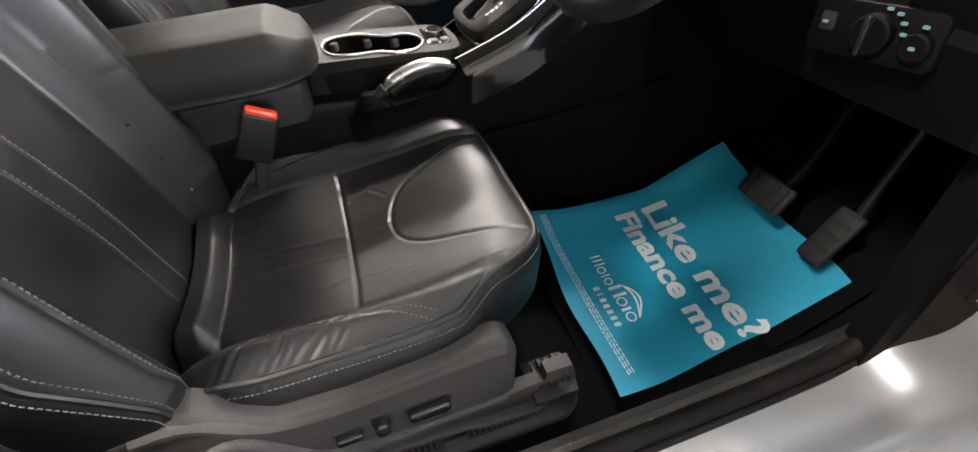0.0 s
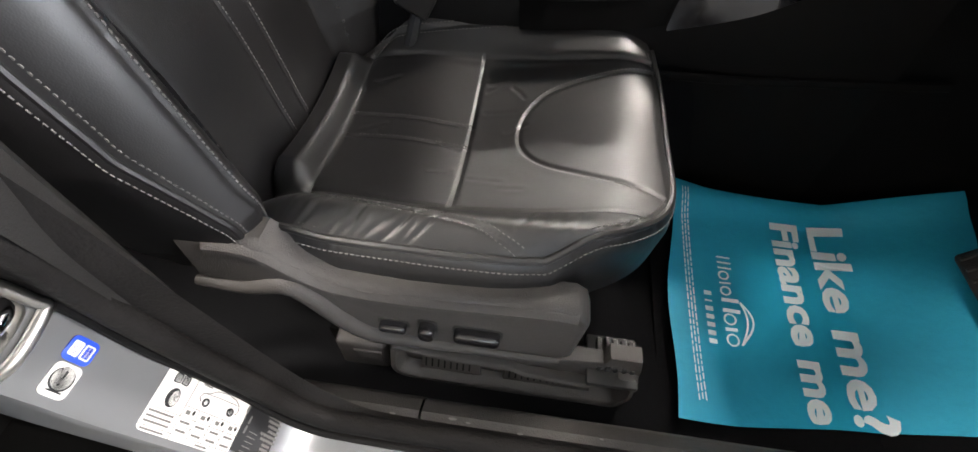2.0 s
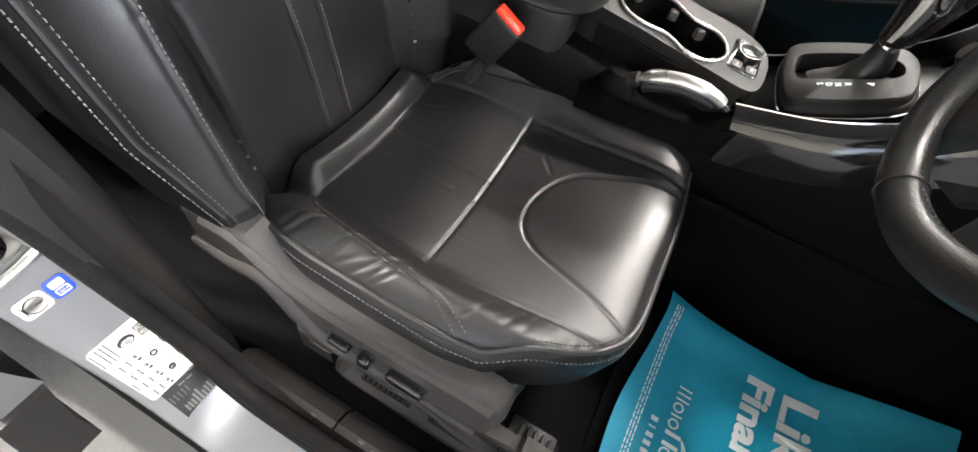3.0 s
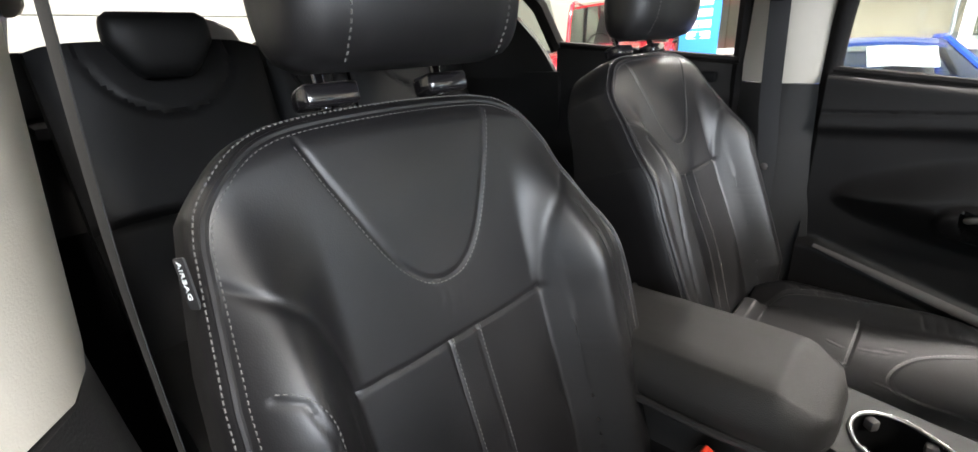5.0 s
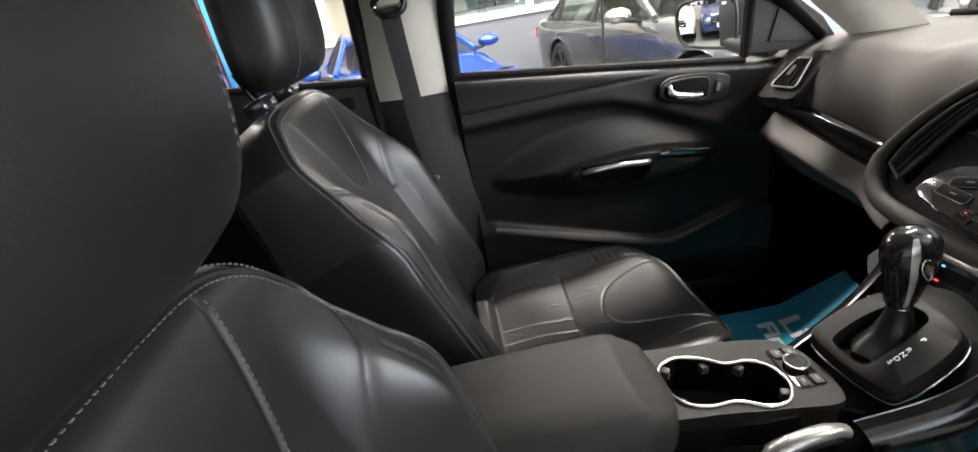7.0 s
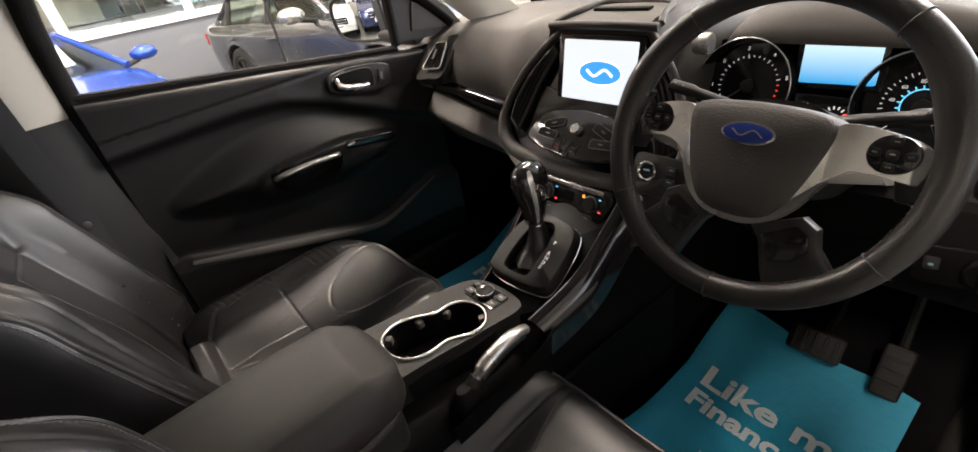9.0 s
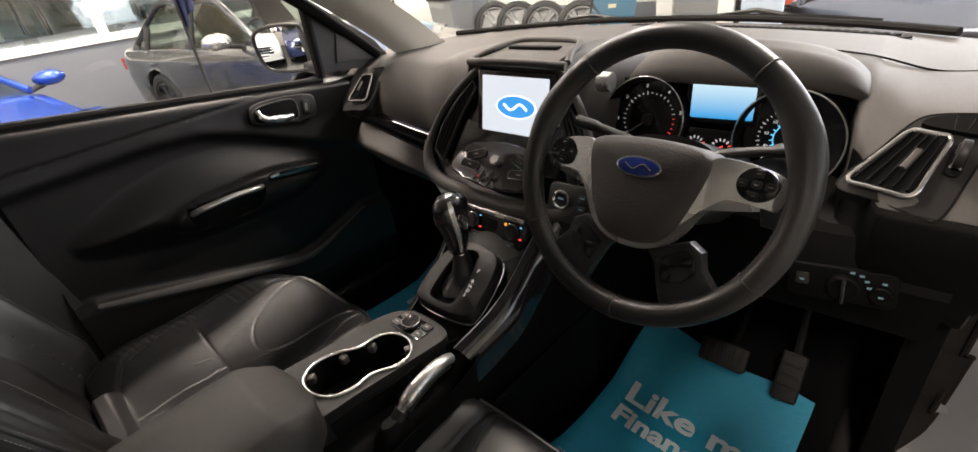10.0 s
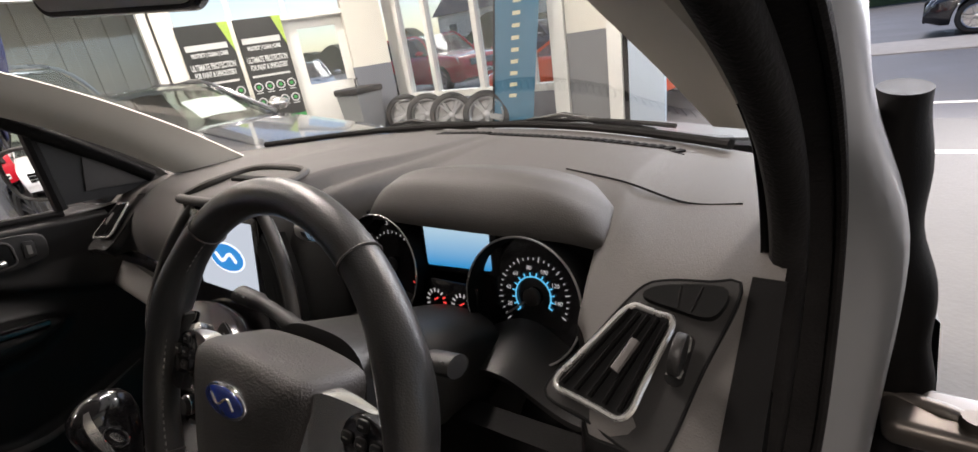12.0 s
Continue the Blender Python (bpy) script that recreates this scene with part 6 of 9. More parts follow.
grid += [("bar", (-0.012 + 0.0175 * j, -0.003, 0.005, 0.004), STRIPG) for j in range(4)] + [("oval", (-0.006 + 0.0175 * j, -0.002, 0.003, 0.005), INK) for j in range(4)]
grid += [("oval", (-0.034, 0.004, 0.013, 0.018), INK), ("oval", (-0.0325, 0.004, 0.0085, 0.014), WHITE), ("oval", (-0.0325, 0.004, 0.004, 0.007), INK), ("bar", (-0.0385, 0.0215, 0.0075, 0.009), INK), ("bar", (-0.0300, 0.0215, 0.0075, 0.009), INK), ("bar", (-0.0385, 0.0215, 0.0055, 0.007), WHITE), ("bar", (-0.0300, 0.0215, 0.0055, 0.007), WHITE)]
grid += [("oval", (0.000, 0.0105, 0.0085, 0.0085), INK), ("oval", (0.000, 0.0105, 0.0045, 0.0045), WHITE), ("oval", (0.031, 0.0105, 0.0085, 0.0085), INK), ("oval", (0.031, 0.0105, 0.0045, 0.0045), WHITE), ("bar", (-0.006, 0.025, 0.011, 0.0016), STRIPG)]
white_label, wf = jamb_sticker(t1, 0.029, (0.102, 0.058), WHITE, "tyre_pressure_label", "white printed tyre pressure label on the silver door jamb", grid)
car_line = [(-0.006, 0.010), (-0.009, 0.013), (-0.007, 0.0175), (0.000, 0.0195), (0.007, 0.0240), (0.020, 0.0255), (0.031, 0.0235), (0.038, 0.0190), (0.040, 0.0130), (0.037, 0.0100)]
part("print_car", tube([wf @ Vector((x, y, 0.0016)) for x, y in car_line], 0.0004, 4), INK, white_label)
part("print_car_waist", tube([wf @ Vector((x, y, 0.0016)) for x, y in ((-0.005, 0.0180), (0.010, 0.0190), (0.036, 0.0190))], 0.0003, 4), INK, white_label)
t2 = nearest_t(-0.593, 0.475)
bars = [("bar", (0.014, 0.021 - 0.0048 * i, 0.034 - 0.006 * (i % 4), 0.0026), STRIPG) for i in range(6)] + [("bar", (-0.012, -0.002 - 0.005 * i, 0.012, 0.0009), STRIPG) for i in range(5)] + [("bar", (0.012, -0.008 - 0.0045 * i, 0.012, 0.0026), STRIPG) for i in range(3)]
bars += [("bar", (-0.033, 0.016 - 0.011 * i, 0.0035, 0.008), STRIPG) for i in range(3)] + [("bar", (-0.024, 0.008 - 0.010 * i, 0.0025, 0.008), STRIPG) for i in range(2)] + [("bar", (0.034, -0.016 + 0.0055 * i, 0.004, 0.0035), STRIPG) for i in range(3)]
jamb_sticker(t2, 0.024, (0.092, 0.050), INK, "black_maker_plate", "black printed maker's plate on the silver door jamb", bars)
t3 = nearest_t(-0.679, 0.672)
jamb_sticker(t3, 0.020, (0.024, 0.020), BLUE_ST, "manual_sticker", "blue sticker with a white open book symbol", [("bar", (-0.005, 0.0, 0.0085, 0.012), WHITE), ("bar", (0.005, 0.0, 0.0085, 0.012), WHITE), ("bar", (-0.005, 0.0, 0.0062, 0.0095), BLUE_ST), ("bar", (0.005, 0.0, 0.0062, 0.0095), BLUE_ST), ("bar", (0.005, -0.0008, 0.0016, 0.0045), WHITE), ("oval", (0.005, 0.0032, 0.0018, 0.0018), WHITE)])
jamb_sticker(t3, 0.0445, (0.023, 0.026), WHITE, "tyre_warning_sticker", "white sticker with a tyre warning symbol", [("oval", (0.0, 0.001, 0.019, 0.019), INK), ("oval", (0.0, 0.002, 0.0165, 0.018), WHITE), ("bar", (0.0, -0.0085, 0.013, 0.0012), INK), ("bar", (0.0, 0.004, 0.0018, 0.007), INK), ("oval", (0.0, -0.003, 0.0020, 0.0020), INK)])
# striker loop
p, along, out = jamb_at(nearest_t(-0.697, 0.745), 0.030)
n = out.cross(along).normalized()
n = -n if n.y < 0 else n
striker = thing("door_striker", Matrix.Translation(p), "bare steel door striker loop bolted to the jamb", "door striker")
def st_at(a, b2, d):
    return p + along * a + out * b2 + n * d


frame_pts = [(-0.034, -0.022), (-0.034, 0.030), (0.036, 0.030), (0.036, -0.012), (0.020, -0.016), (0.012, -0.026), (-0.020, -0.026)]
part("striker_plate", prism([(a, c) for a, c in rrect(0.066, 0.050, 0.010)], frm(st_at(0, 0.003, 0), along, out) if along.cross(out).dot(n) > 0 else frm(st_at(0, 0.003, 0.003), along, out), 0.003, 0.001), METAL, striker)
part("striker_frame", tube(spline([st_at(a, b2, 0.010) for a, b2 in frame_pts], 60, True), 0.0050, 10, closed=True), METAL, striker)
part("striker_loop", tube(spline([st_at(0.006, -0.016, 0.0), st_at(0.006, -0.014, 0.028), st_at(0.006, 0.0, 0.034), st_at(0.006, 0.014, 0.028), st_at(0.006, 0.016, 0.0)], 24), 0.0055, 10), CHROME, striker)
for k in (-1, 1):
    part("striker_bolt", loft([[st_at(k * 0.020 + r2 * math.cos(a), 0.006 + r2 * math.sin(a), d) for a in np.linspace(0, 2 * math.pi, 12, endpoint=False)] for r2, d in ((0.008, 0.002), (0.008, 0.008), (0.005, 0.010))]), METAL, striker)

# B pillar trims, both sides
for s in (1, -1):
    zb = 1.128 if s > 0 else 1.150
    up = [(s * 0.672, -0.800, 1.52), (s * 0.695, -0.800, 1.36), (s * 0.706, -0.795, zb + 0.005)]
    uf = [(s * 0.655, -0.590, 1.52), (s * 0.688, -0.605, 1.36), (s * 0.702, -0.617, zb)]
    mid_ = [(s * 0.640, -0.70, 1.52), (s * 0.664, -0.70, 1.36), (s * 0.687, -0.705, zb + 0.002)]
    ur = [(0.705, -0.560, 1.52), (0.752, -0.570, 1.36), (0.768, -0.578, zb)]
    ribbon([up, mid_, uf] + ([ur] if s > 0 else []), 20, BEIGE, "upper_pillar_trim", shell, thick=(s * 0.02, 0, 0), label="beige upper B pillar trim")
    lo = [(s * 0.707, -0.800, zb + 0.002), (s * 0.695, -0.82, 0.80), (s * 0.675, -0.86, 0.40)]
    lf = [(s * 0.703, -0.612, zb - 0.002), (s * 0.688, -0.635 if s > 0 else -0.585, 0.80), (s * 0.672, -0.600 if s > 0 else -0.520, 0.40)]
    lm = [(s * 0.689, -0.706, zb), (s * 0.660, -0.70, 0.80), (s * 0.648, -0.69, 0.40)]
    lr = [(0.768, -0.574, zb - 0.002), (0.705, -0.632, 0.80), (0.676, -0.600, 0.40)]
    ribbon([lo, lm, lf] + ([lr] if s > 0 else []), 24, PLASTIC, "lower_pillar_trim", shell, thick=(s * 0.02, 0, 0))
    belt = thing("seat_belt", at(s * 0.665, -0.71, 0.50), "black webbing seat belt hanging on the B pillar", "seat belt", "seat belts")
    top = Vector((s * 0.650, -0.712, 1.365))
    if s < 0:
        run = [(s * 0.652, -0.715, 1.36), (s * 0.652, -0.705, 1.10), (s * 0.640, -0.690, 0.95), (s * 0.630, -0.70, 0.55)]
    else:
        run = [(s * 0.650, -0.712, 1.36), (s * 0.655, -0.765, 1.15), (s * 0.652, -0.80, 0.95), (s * 0.645, -0.85, 0.50)]
    part("webbing", tube(spline(run, 30), 0.0235, 10, flat=0.06, up=(1, 0, 0)), BELT, belt)
    part("guide_ring", tube([top + Vector((0, 0.034 * math.cos(a), 0.022 * math.sin(a))) for a in np.linspace(0, 2 * math.pi, 30, endpoint=False)], 0.0075, 8, closed=True), GLOSS, belt)
    part("guide_cover", moved(box(-0.010, 0.012, -0.030, 0.030, 0.0, 0.055, 0.008, 3), at(s * 0.658, -0.712, 1.362)), BEIGE, belt)
    part("belt_stop", moved(lathe([(0.009, 0), (0.009, 0.004), (0.006, 0.006)], None, 16), at(s * 0.630, -0.69, 0.955) @ Matrix.Rotation(radians(-90 * s), 4, "Y")), TRIM, belt)

# A pillars
for s in (-1, 1):
    low = 1.118 if s < 0 else 1.235
    door_side = [(s * 0.640, 0.395, 1.118), (s * 0.648, 0.27, 1.225), (s * 0.640, 0.12, 1.325), (s * 0.612, -0.10, 1.425), (s * 0.575, -0.32, 1.485)]
    glass_side = [(s * 0.588, 0.560, 1.118), (s * 0.578, 0.40, 1.245), (s * 0.560, 0.20, 1.370), (s * 0.530, -0.02, 1.465), (s * 0.49, -0.25, 1.510)]
    mid_ = [(s * 0.610, 0.455, 1.118), (s * 0.610, 0.32, 1.232), (s * 0.596, 0.15, 1.345), (s * 0.566, -0.07, 1.445), (s * 0.53, -0.29, 1.495)]
    if s > 0:
        door_side = [(0.703, 0.296, 1.231), (0.699, 0.212, 1.278), (0.690, 0.15, 1.318), (0.660, 0.02, 1.388), (0.628, -0.12, 1.440), (0.59, -0.32, 1.49)]
        mid_ = [(0.692, 0.328, 1.225), (0.672, 0.258, 1.278), (0.652, 0.19, 1.325), (0.625, 0.04, 1.405), (0.59, -0.10, 1.458), (0.55, -0.30, 1.50)]
        glass_side = [(0.664, 0.360, 1.220), (0.633, 0.310, 1.277), (0.602, 0.26, 1.330), (0.575, 0.08, 1.428), (0.54, -0.07, 1.480), (0.50, -0.27, 1.512)]
    ribbon([door_side, mid_, glass_side], 40, BEIGE, "front_pillar_trim", shell, thick=(s * 0.02, 0.012, 0), label="beige windscreen pillar trim")
for sx in (-1, 1):
    part("kick_panel", sheet(lambda u, v: Vector((sx * (0.690 + 0.006 * math.sin(3 * u)), (0.232 if sx > 0 else 0.16) + 0.62 * u, 0.34 + (0.62 if sx > 0 else 0.74) * v)), 10, 10, (sx * 0.04, 0, 0)), SHADED_PLASTIC, shell)
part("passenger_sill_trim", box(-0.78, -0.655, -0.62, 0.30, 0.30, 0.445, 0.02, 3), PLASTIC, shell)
# sheet closing the space under the dash, shade painted in as near-black
part("under_dash_panel", box(-0.72, 0.72, 0.36, 0.84, 0.79, 0.80, 0.004), HOLE_SHADE, shell)
ribbon([[(0.704, 0.292, 1.230), (0.712, 0.34, 1.10), (0.706, 0.42, 0.85), (0.700, 0.44, 0.58)], [(0.697, 0.330, 1.226), (0.710, 0.38, 1.10), (0.704, 0.47, 0.85), (0.690, 0.50, 0.58)], [(0.690, 0.362, 1.222), (0.708, 0.43, 1.10), (0.700, 0.54, 0.85), (0.67, 0.60, 0.58)]], 30, SHADED_PLASTIC, "lower_front_pillar", shell, thick=(0.02, 0.004, 0))
FS = [(0.714, 0.262, 0.60), (0.722, 0.285, 0.74), (0.732, 0.330, 0.90), (0.735, 0.340, 1.08), (0.728, 0.262, 1.22), (0.706, 0.130, 1.335), (0.668, -0.02, 1.428), (0.630, -0.22, 1.490), (0.615, -0.50, 1.505), (0.63, -0.62, 1.49)]
part("front_door_seal", tube(spline(FS, 90), 0.015, 10), RUBBER, shell, "black rubber doorway seal")
ribbon([[(x - 0.02, y + 0.03, z - 0.01) for x, y, z in FS], [(x + 0.008, y + 0.02, z) for x, y, z in FS], [(x + 0.035 + 0.010 * smooth01(1.20, 0.95, z), y + 0.022, z + 0.006) for x, y, z in FS]], 60, RUBBER, "front_doorway_band", shell)
JA = [(x + 0.035 + 0.010 * smooth01(1.20, 0.95, z), y + 0.022, z + 0.006) for x, y, z in FS]
JB = [(x + 0.050 + 0.040 * smooth01(1.25, 1.05, z), y + 0.058, z + 0.012) for x, y, z in FS]
JC = [(x + 0.054 + 0.040 * smooth01(1.25, 1.05, z), y + 0.190, z + 0.012) for x, y, z in FS]
part("jamb_seal_lip", tube(spline([(x - 0.002, y - 0.004, z) for x, y, z in JA], 80), 0.0045, 8), RUBBER, shell)
ribbon([JA, JB, JC], 60, SILVER, "front_jamb", shell, across=12, label="silver painted front door jamb")
# rubber hinge seal, its shadow carried by the near-black colour
part("hinge_seal", loft([[Vector((0.844 - 0.034 * smooth01(0.85, 1.2, z) + (0.026 + 0.010 * smooth01(1.2, 0.9, z)) * math.cos(a) + 0.004 * math.sin(z * 45) * math.cos(a), 0.50 + 0.05 * math.sin(a), z)) for a in np.linspace(0, 2 * math.pi, 20, endpoint=False)] for z in np.linspace(0.60, 1.225, 40)]), SHADED_PLASTIC, shell)
hg = part("door_hinge", join(moved(box(-0.05, 0.05, -0.05, 0.03, -0.016, 0.016, 0.012, 4), at(0.880, 0.45, 0.880)), tube([(0.832, 0.46, 0.885), (0.880, 0.44, 0.893), (0.935, 0.43, 0.885)], 0.012, 12)), HINGE, shell, "bare metal door hinge")
part("hinge_pin", tube([(0.902, 0.425, 0.845), (0.902, 0.425, 0.908)], 0.012, 14), HINGE, hg)

# rear door outside, with black lower cladding
rd = thing("rear_door", at(0.88, -1.25, 0.30), "closed silver rear door with black lower cladding", "car door")
part("door_skin", sheet(lambda u, v: Vector((0.872 + 0.035 * math.sin(math.pi * min(1, v * 1.1)), -0.745 - 0.95 * u - 0.05 * v, 0.47 + 0.68 * v)), 16, 16, (-0.05, 0, 0)), SILVER, rd)
part("lower_cladding", sheet(lambda u, v: Vector((0.905 - 0.02 * v * v, -0.735 - 0.97 * u, 0.30 + 0.17 * v)), 16, 8, (-0.06, 0, 0)), PLASTIC, rd)
part("sill_cladding", sheet(lambda u, v: Vector((0.792 - 0.03 * (1 - v), 0.55 - 1.30 * u, 0.24 + 0.10 * v)), 20, 6, (-0.04, 0, 0)), PLASTIC, shell)

# roof lining, roof and rear
part("headliner", sheet(lambda u, v: Vector((-0.60 + 1.20 * u, -0.22 - 1.95 * v, 1.512 + 0.035 * math.sin(math.pi * u) + 0.02 * math.sin(math.pi * v))), 16, 20, (0, 0, 0.03)), LINER, shell)
part("header_trim", sheet(lambda u, v: Vector((-0.56 + 1.12 * u, -0.02 - 0.22 * v - 0.22 * (2 * u - 1) ** 2, 1.475 + 0.045 * v + 0.03 * math.sin(math.pi * u))), 16, 6, (0, 0, 0.02)), LINER, shell)
part("roof_skin", sheet(lambda u, v: Vector((-0.66 + 1.32 * u, 0.02 - 2.25 * v - 0.2 * (2 * u - 1) ** 2 * (1 - v), 1.56 + 0.05 * math.sin(math.pi * u))), 12, 16, (0, 0, 0.012)), SILVER, shell)
for s in (-1, 1):
    part("cant_rail", tube(spline([(s * 0.585, -0.25, 1.49), (s * 0.625, -0.60, 1.515), (s * 0.63, -1.10, 1.50), (s * 0.61, -1.60, 1.47), (s * 0.58, -2.0, 1.42)], 24), 0.038, 12, flat=1.0), LINER, shell)
    # rear pillars and quarter
    ribbon([[(s * 0.60, -1.62, 1.48), (s * 0.68, -1.45, 1.28), (s * 0.70, -1.38, 1.16)], [(s * 0.58, -1.85, 1.47), (s * 0.64, -1.75, 1.30), (s * 0.66, -1.70, 1.16)], [(s * 0.56, -2.05, 1.45), (s * 0.60, -2.05, 1.30), (s * 0.62, -2.08, 1.14)]], 14, PLASTIC, "rear_pillar_trim", shell, thick=(s * 0.02, 0, 0))
    part("rear_side_panel", sheet(lambda u, v: Vector((s * (0.71 - 0.03 * v), -1.36 - 0.85 * u, 0.40 + 0.78 * v)), 8, 8, (s * 0.02, 0, 0)), PLASTIC, shell)
part("tailgate_panel", sheet(lambda u, v: Vector((-0.66 + 1.32 * u, -2.16 + 0.08 * v, 0.45 + 0.86 * v)), 12, 8, (0, -0.03, 0)), PLASTIC, shell)
part("tailgate_header", box(-0.60, 0.60, -2.10, -2.02, 1.535, 1.58, 0.015), PLASTIC, shell)
part("parcel_deck", box(-0.62, 0.62, -2.10, -1.80, 1.12, 1.15, 0.01), CARPET, shell)
wp = thing("rear_wiper", at(0.16, -2.12, 1.36), "dark rear wiper motor cover with a silver catch", "wiper motor")
part("motor_cover", loft([[Vector((0.16 + w * math.cos(a), -2.09 + 0.03 * math.sin(a), z)) for a in np.linspace(0, 2 * math.pi, 24, endpoint=False)] for w, z in ((0.12, 1.32), (0.10, 1.36), (0.05, 1.385), (0.02, 1.39))]), STRIPG, wp)

# windows
def ws(u, v):
    x = (-0.72 + 1.44 * u) * (1 - 0.13 * v)
    k = min(1.12, ((-0.72 + 1.44 * u) / 0.605) ** 2)
    y = (0.872 - 0.185 * k) * (1 - v) + (0.18 - 0.20 * k) * v
    z = 1.122 + (1.515 - 1.122) * v - 0.03 * k * v
    return Vector((x, y, z))


g = part("windscreen_glass", sheet(ws, 24, 12), SCREEN_GLASS, shell)
g.visible_shadow = False
part("windscreen_frit", tube([ws(u, 0.0) + Vector((0, -0.012, 0.004)) for u in np.linspace(0.06, 0.94, 40)], 0.008, 8), RUBBER, shell)
g = part("passenger_window_glass", sheet(lambda u, v: Vector((-0.715 + 0.075 * v, -0.585 + 0.76 * u - 0.30 * u * v, 1.170 - 0.062 * u + (0.33 - 0.02 * u) * v)), 8, 8), SCREEN_GLASS, shell)
g.visible_shadow = False
g = part("rear_window_glass", sheet(lambda u, v: Vector((-0.56 + 1.12 * u, -2.10 + 0.05 * v, 1.30 + 0.25 * v)), 6, 4, (0, -0.004, 0)), GLASS, shell)
g.visible_shadow = False
# wipers outside the windscreen
for x0, x1, yy in ((-0.05, 0.50, 0.80), (-0.52, -0.02, 0.80)):
    w = thing("wiper", at(x0, 0.85, 1.12), "black windscreen wiper arm and blade", "wiper", "windscreen wipers")
    pts = [(x, 0.930 - 0.30 * x * x, 1.124 + 0.012 * math.sin(5 * (x - x0))) for x in np.linspace(x0, x1, 16)]
    part("blade", tube([(x, y + 0.010, z - 0.018) for x, y, z in pts], 0.0055, 6), RUBBER, w)
    part("arm", tube([(x1 - 0.05, 0.965 - 0.30 * x1 * x1, 1.094), (0.5 * (x0 + x1), 0.945 - 0.30 * (0.5 * (x0 + x1)) ** 2, 1.130), (0.7 * x0 + 0.3 * x1, 0.935, 1.118)], [0.010, 0.007, 0.0045], 6), PLASTIC, w)
single("bonnet", sheet(lambda u, v: Vector((-0.80 + 1.6 * u, 0.93 + 0.95 * v - 0.42 * (2 * u - 1) ** 2, 1.045 + 0.02 * math.sin(math.pi * u) - 0.15 * v ** 1.5)), 20, 14, (0, 0, -0.02)), SILVER, "silver painted bonnet in front of the windscreen", "bonnet")
single("scuttle_panel", sheet(lambda u, v: Vector((-0.70 + 1.4 * u, 0.885 + 0.10 * v - 0.23 * (2 * u - 1) ** 2, 1.095 - 0.030 * v)), 20, 4, (0, 0, -0.02)), PLASTIC, "black plastic scuttle panel below the windscreen", "scuttle")

# rear-view mirror
rv = thing("rear_view_mirror", at(0.0, 0.20, 1.47), "black rear-view mirror on the windscreen", "mirror")
mm = at(0.045, 0.155, 1.450) @ Matrix.Rotation(radians(22), 4, "Z") @ Matrix.Rotation(radians(6), 4, "Y") @ Matrix.Rotation(radians(-8), 4, "X")
part("mirror_back", moved(loft([[Vector((0.13 * k * c[0] / 0.13, y, c[1] * k)) for c in rrect(0.25, 0.068, 0.028, 8)] for k, y in ((0.6, 0.035), (0.9, 0.022), (1.0, 0.0), (0.97, -0.006))]), mm), GLOSS, rv)
part("mirror_face", moved(prism(rrect(0.236, 0.056, 0.024, 8), frm((0, -0.0062, 0), (1, 0, 0), (0, 0, 1)), 0.001, 0), mm), MIRROR, rv)
part("mirror_stem", tube([(0.040, 0.180, 1.462), (0.02, 0.245, 1.490)], 0.014, 10), PLASTIC, rv)

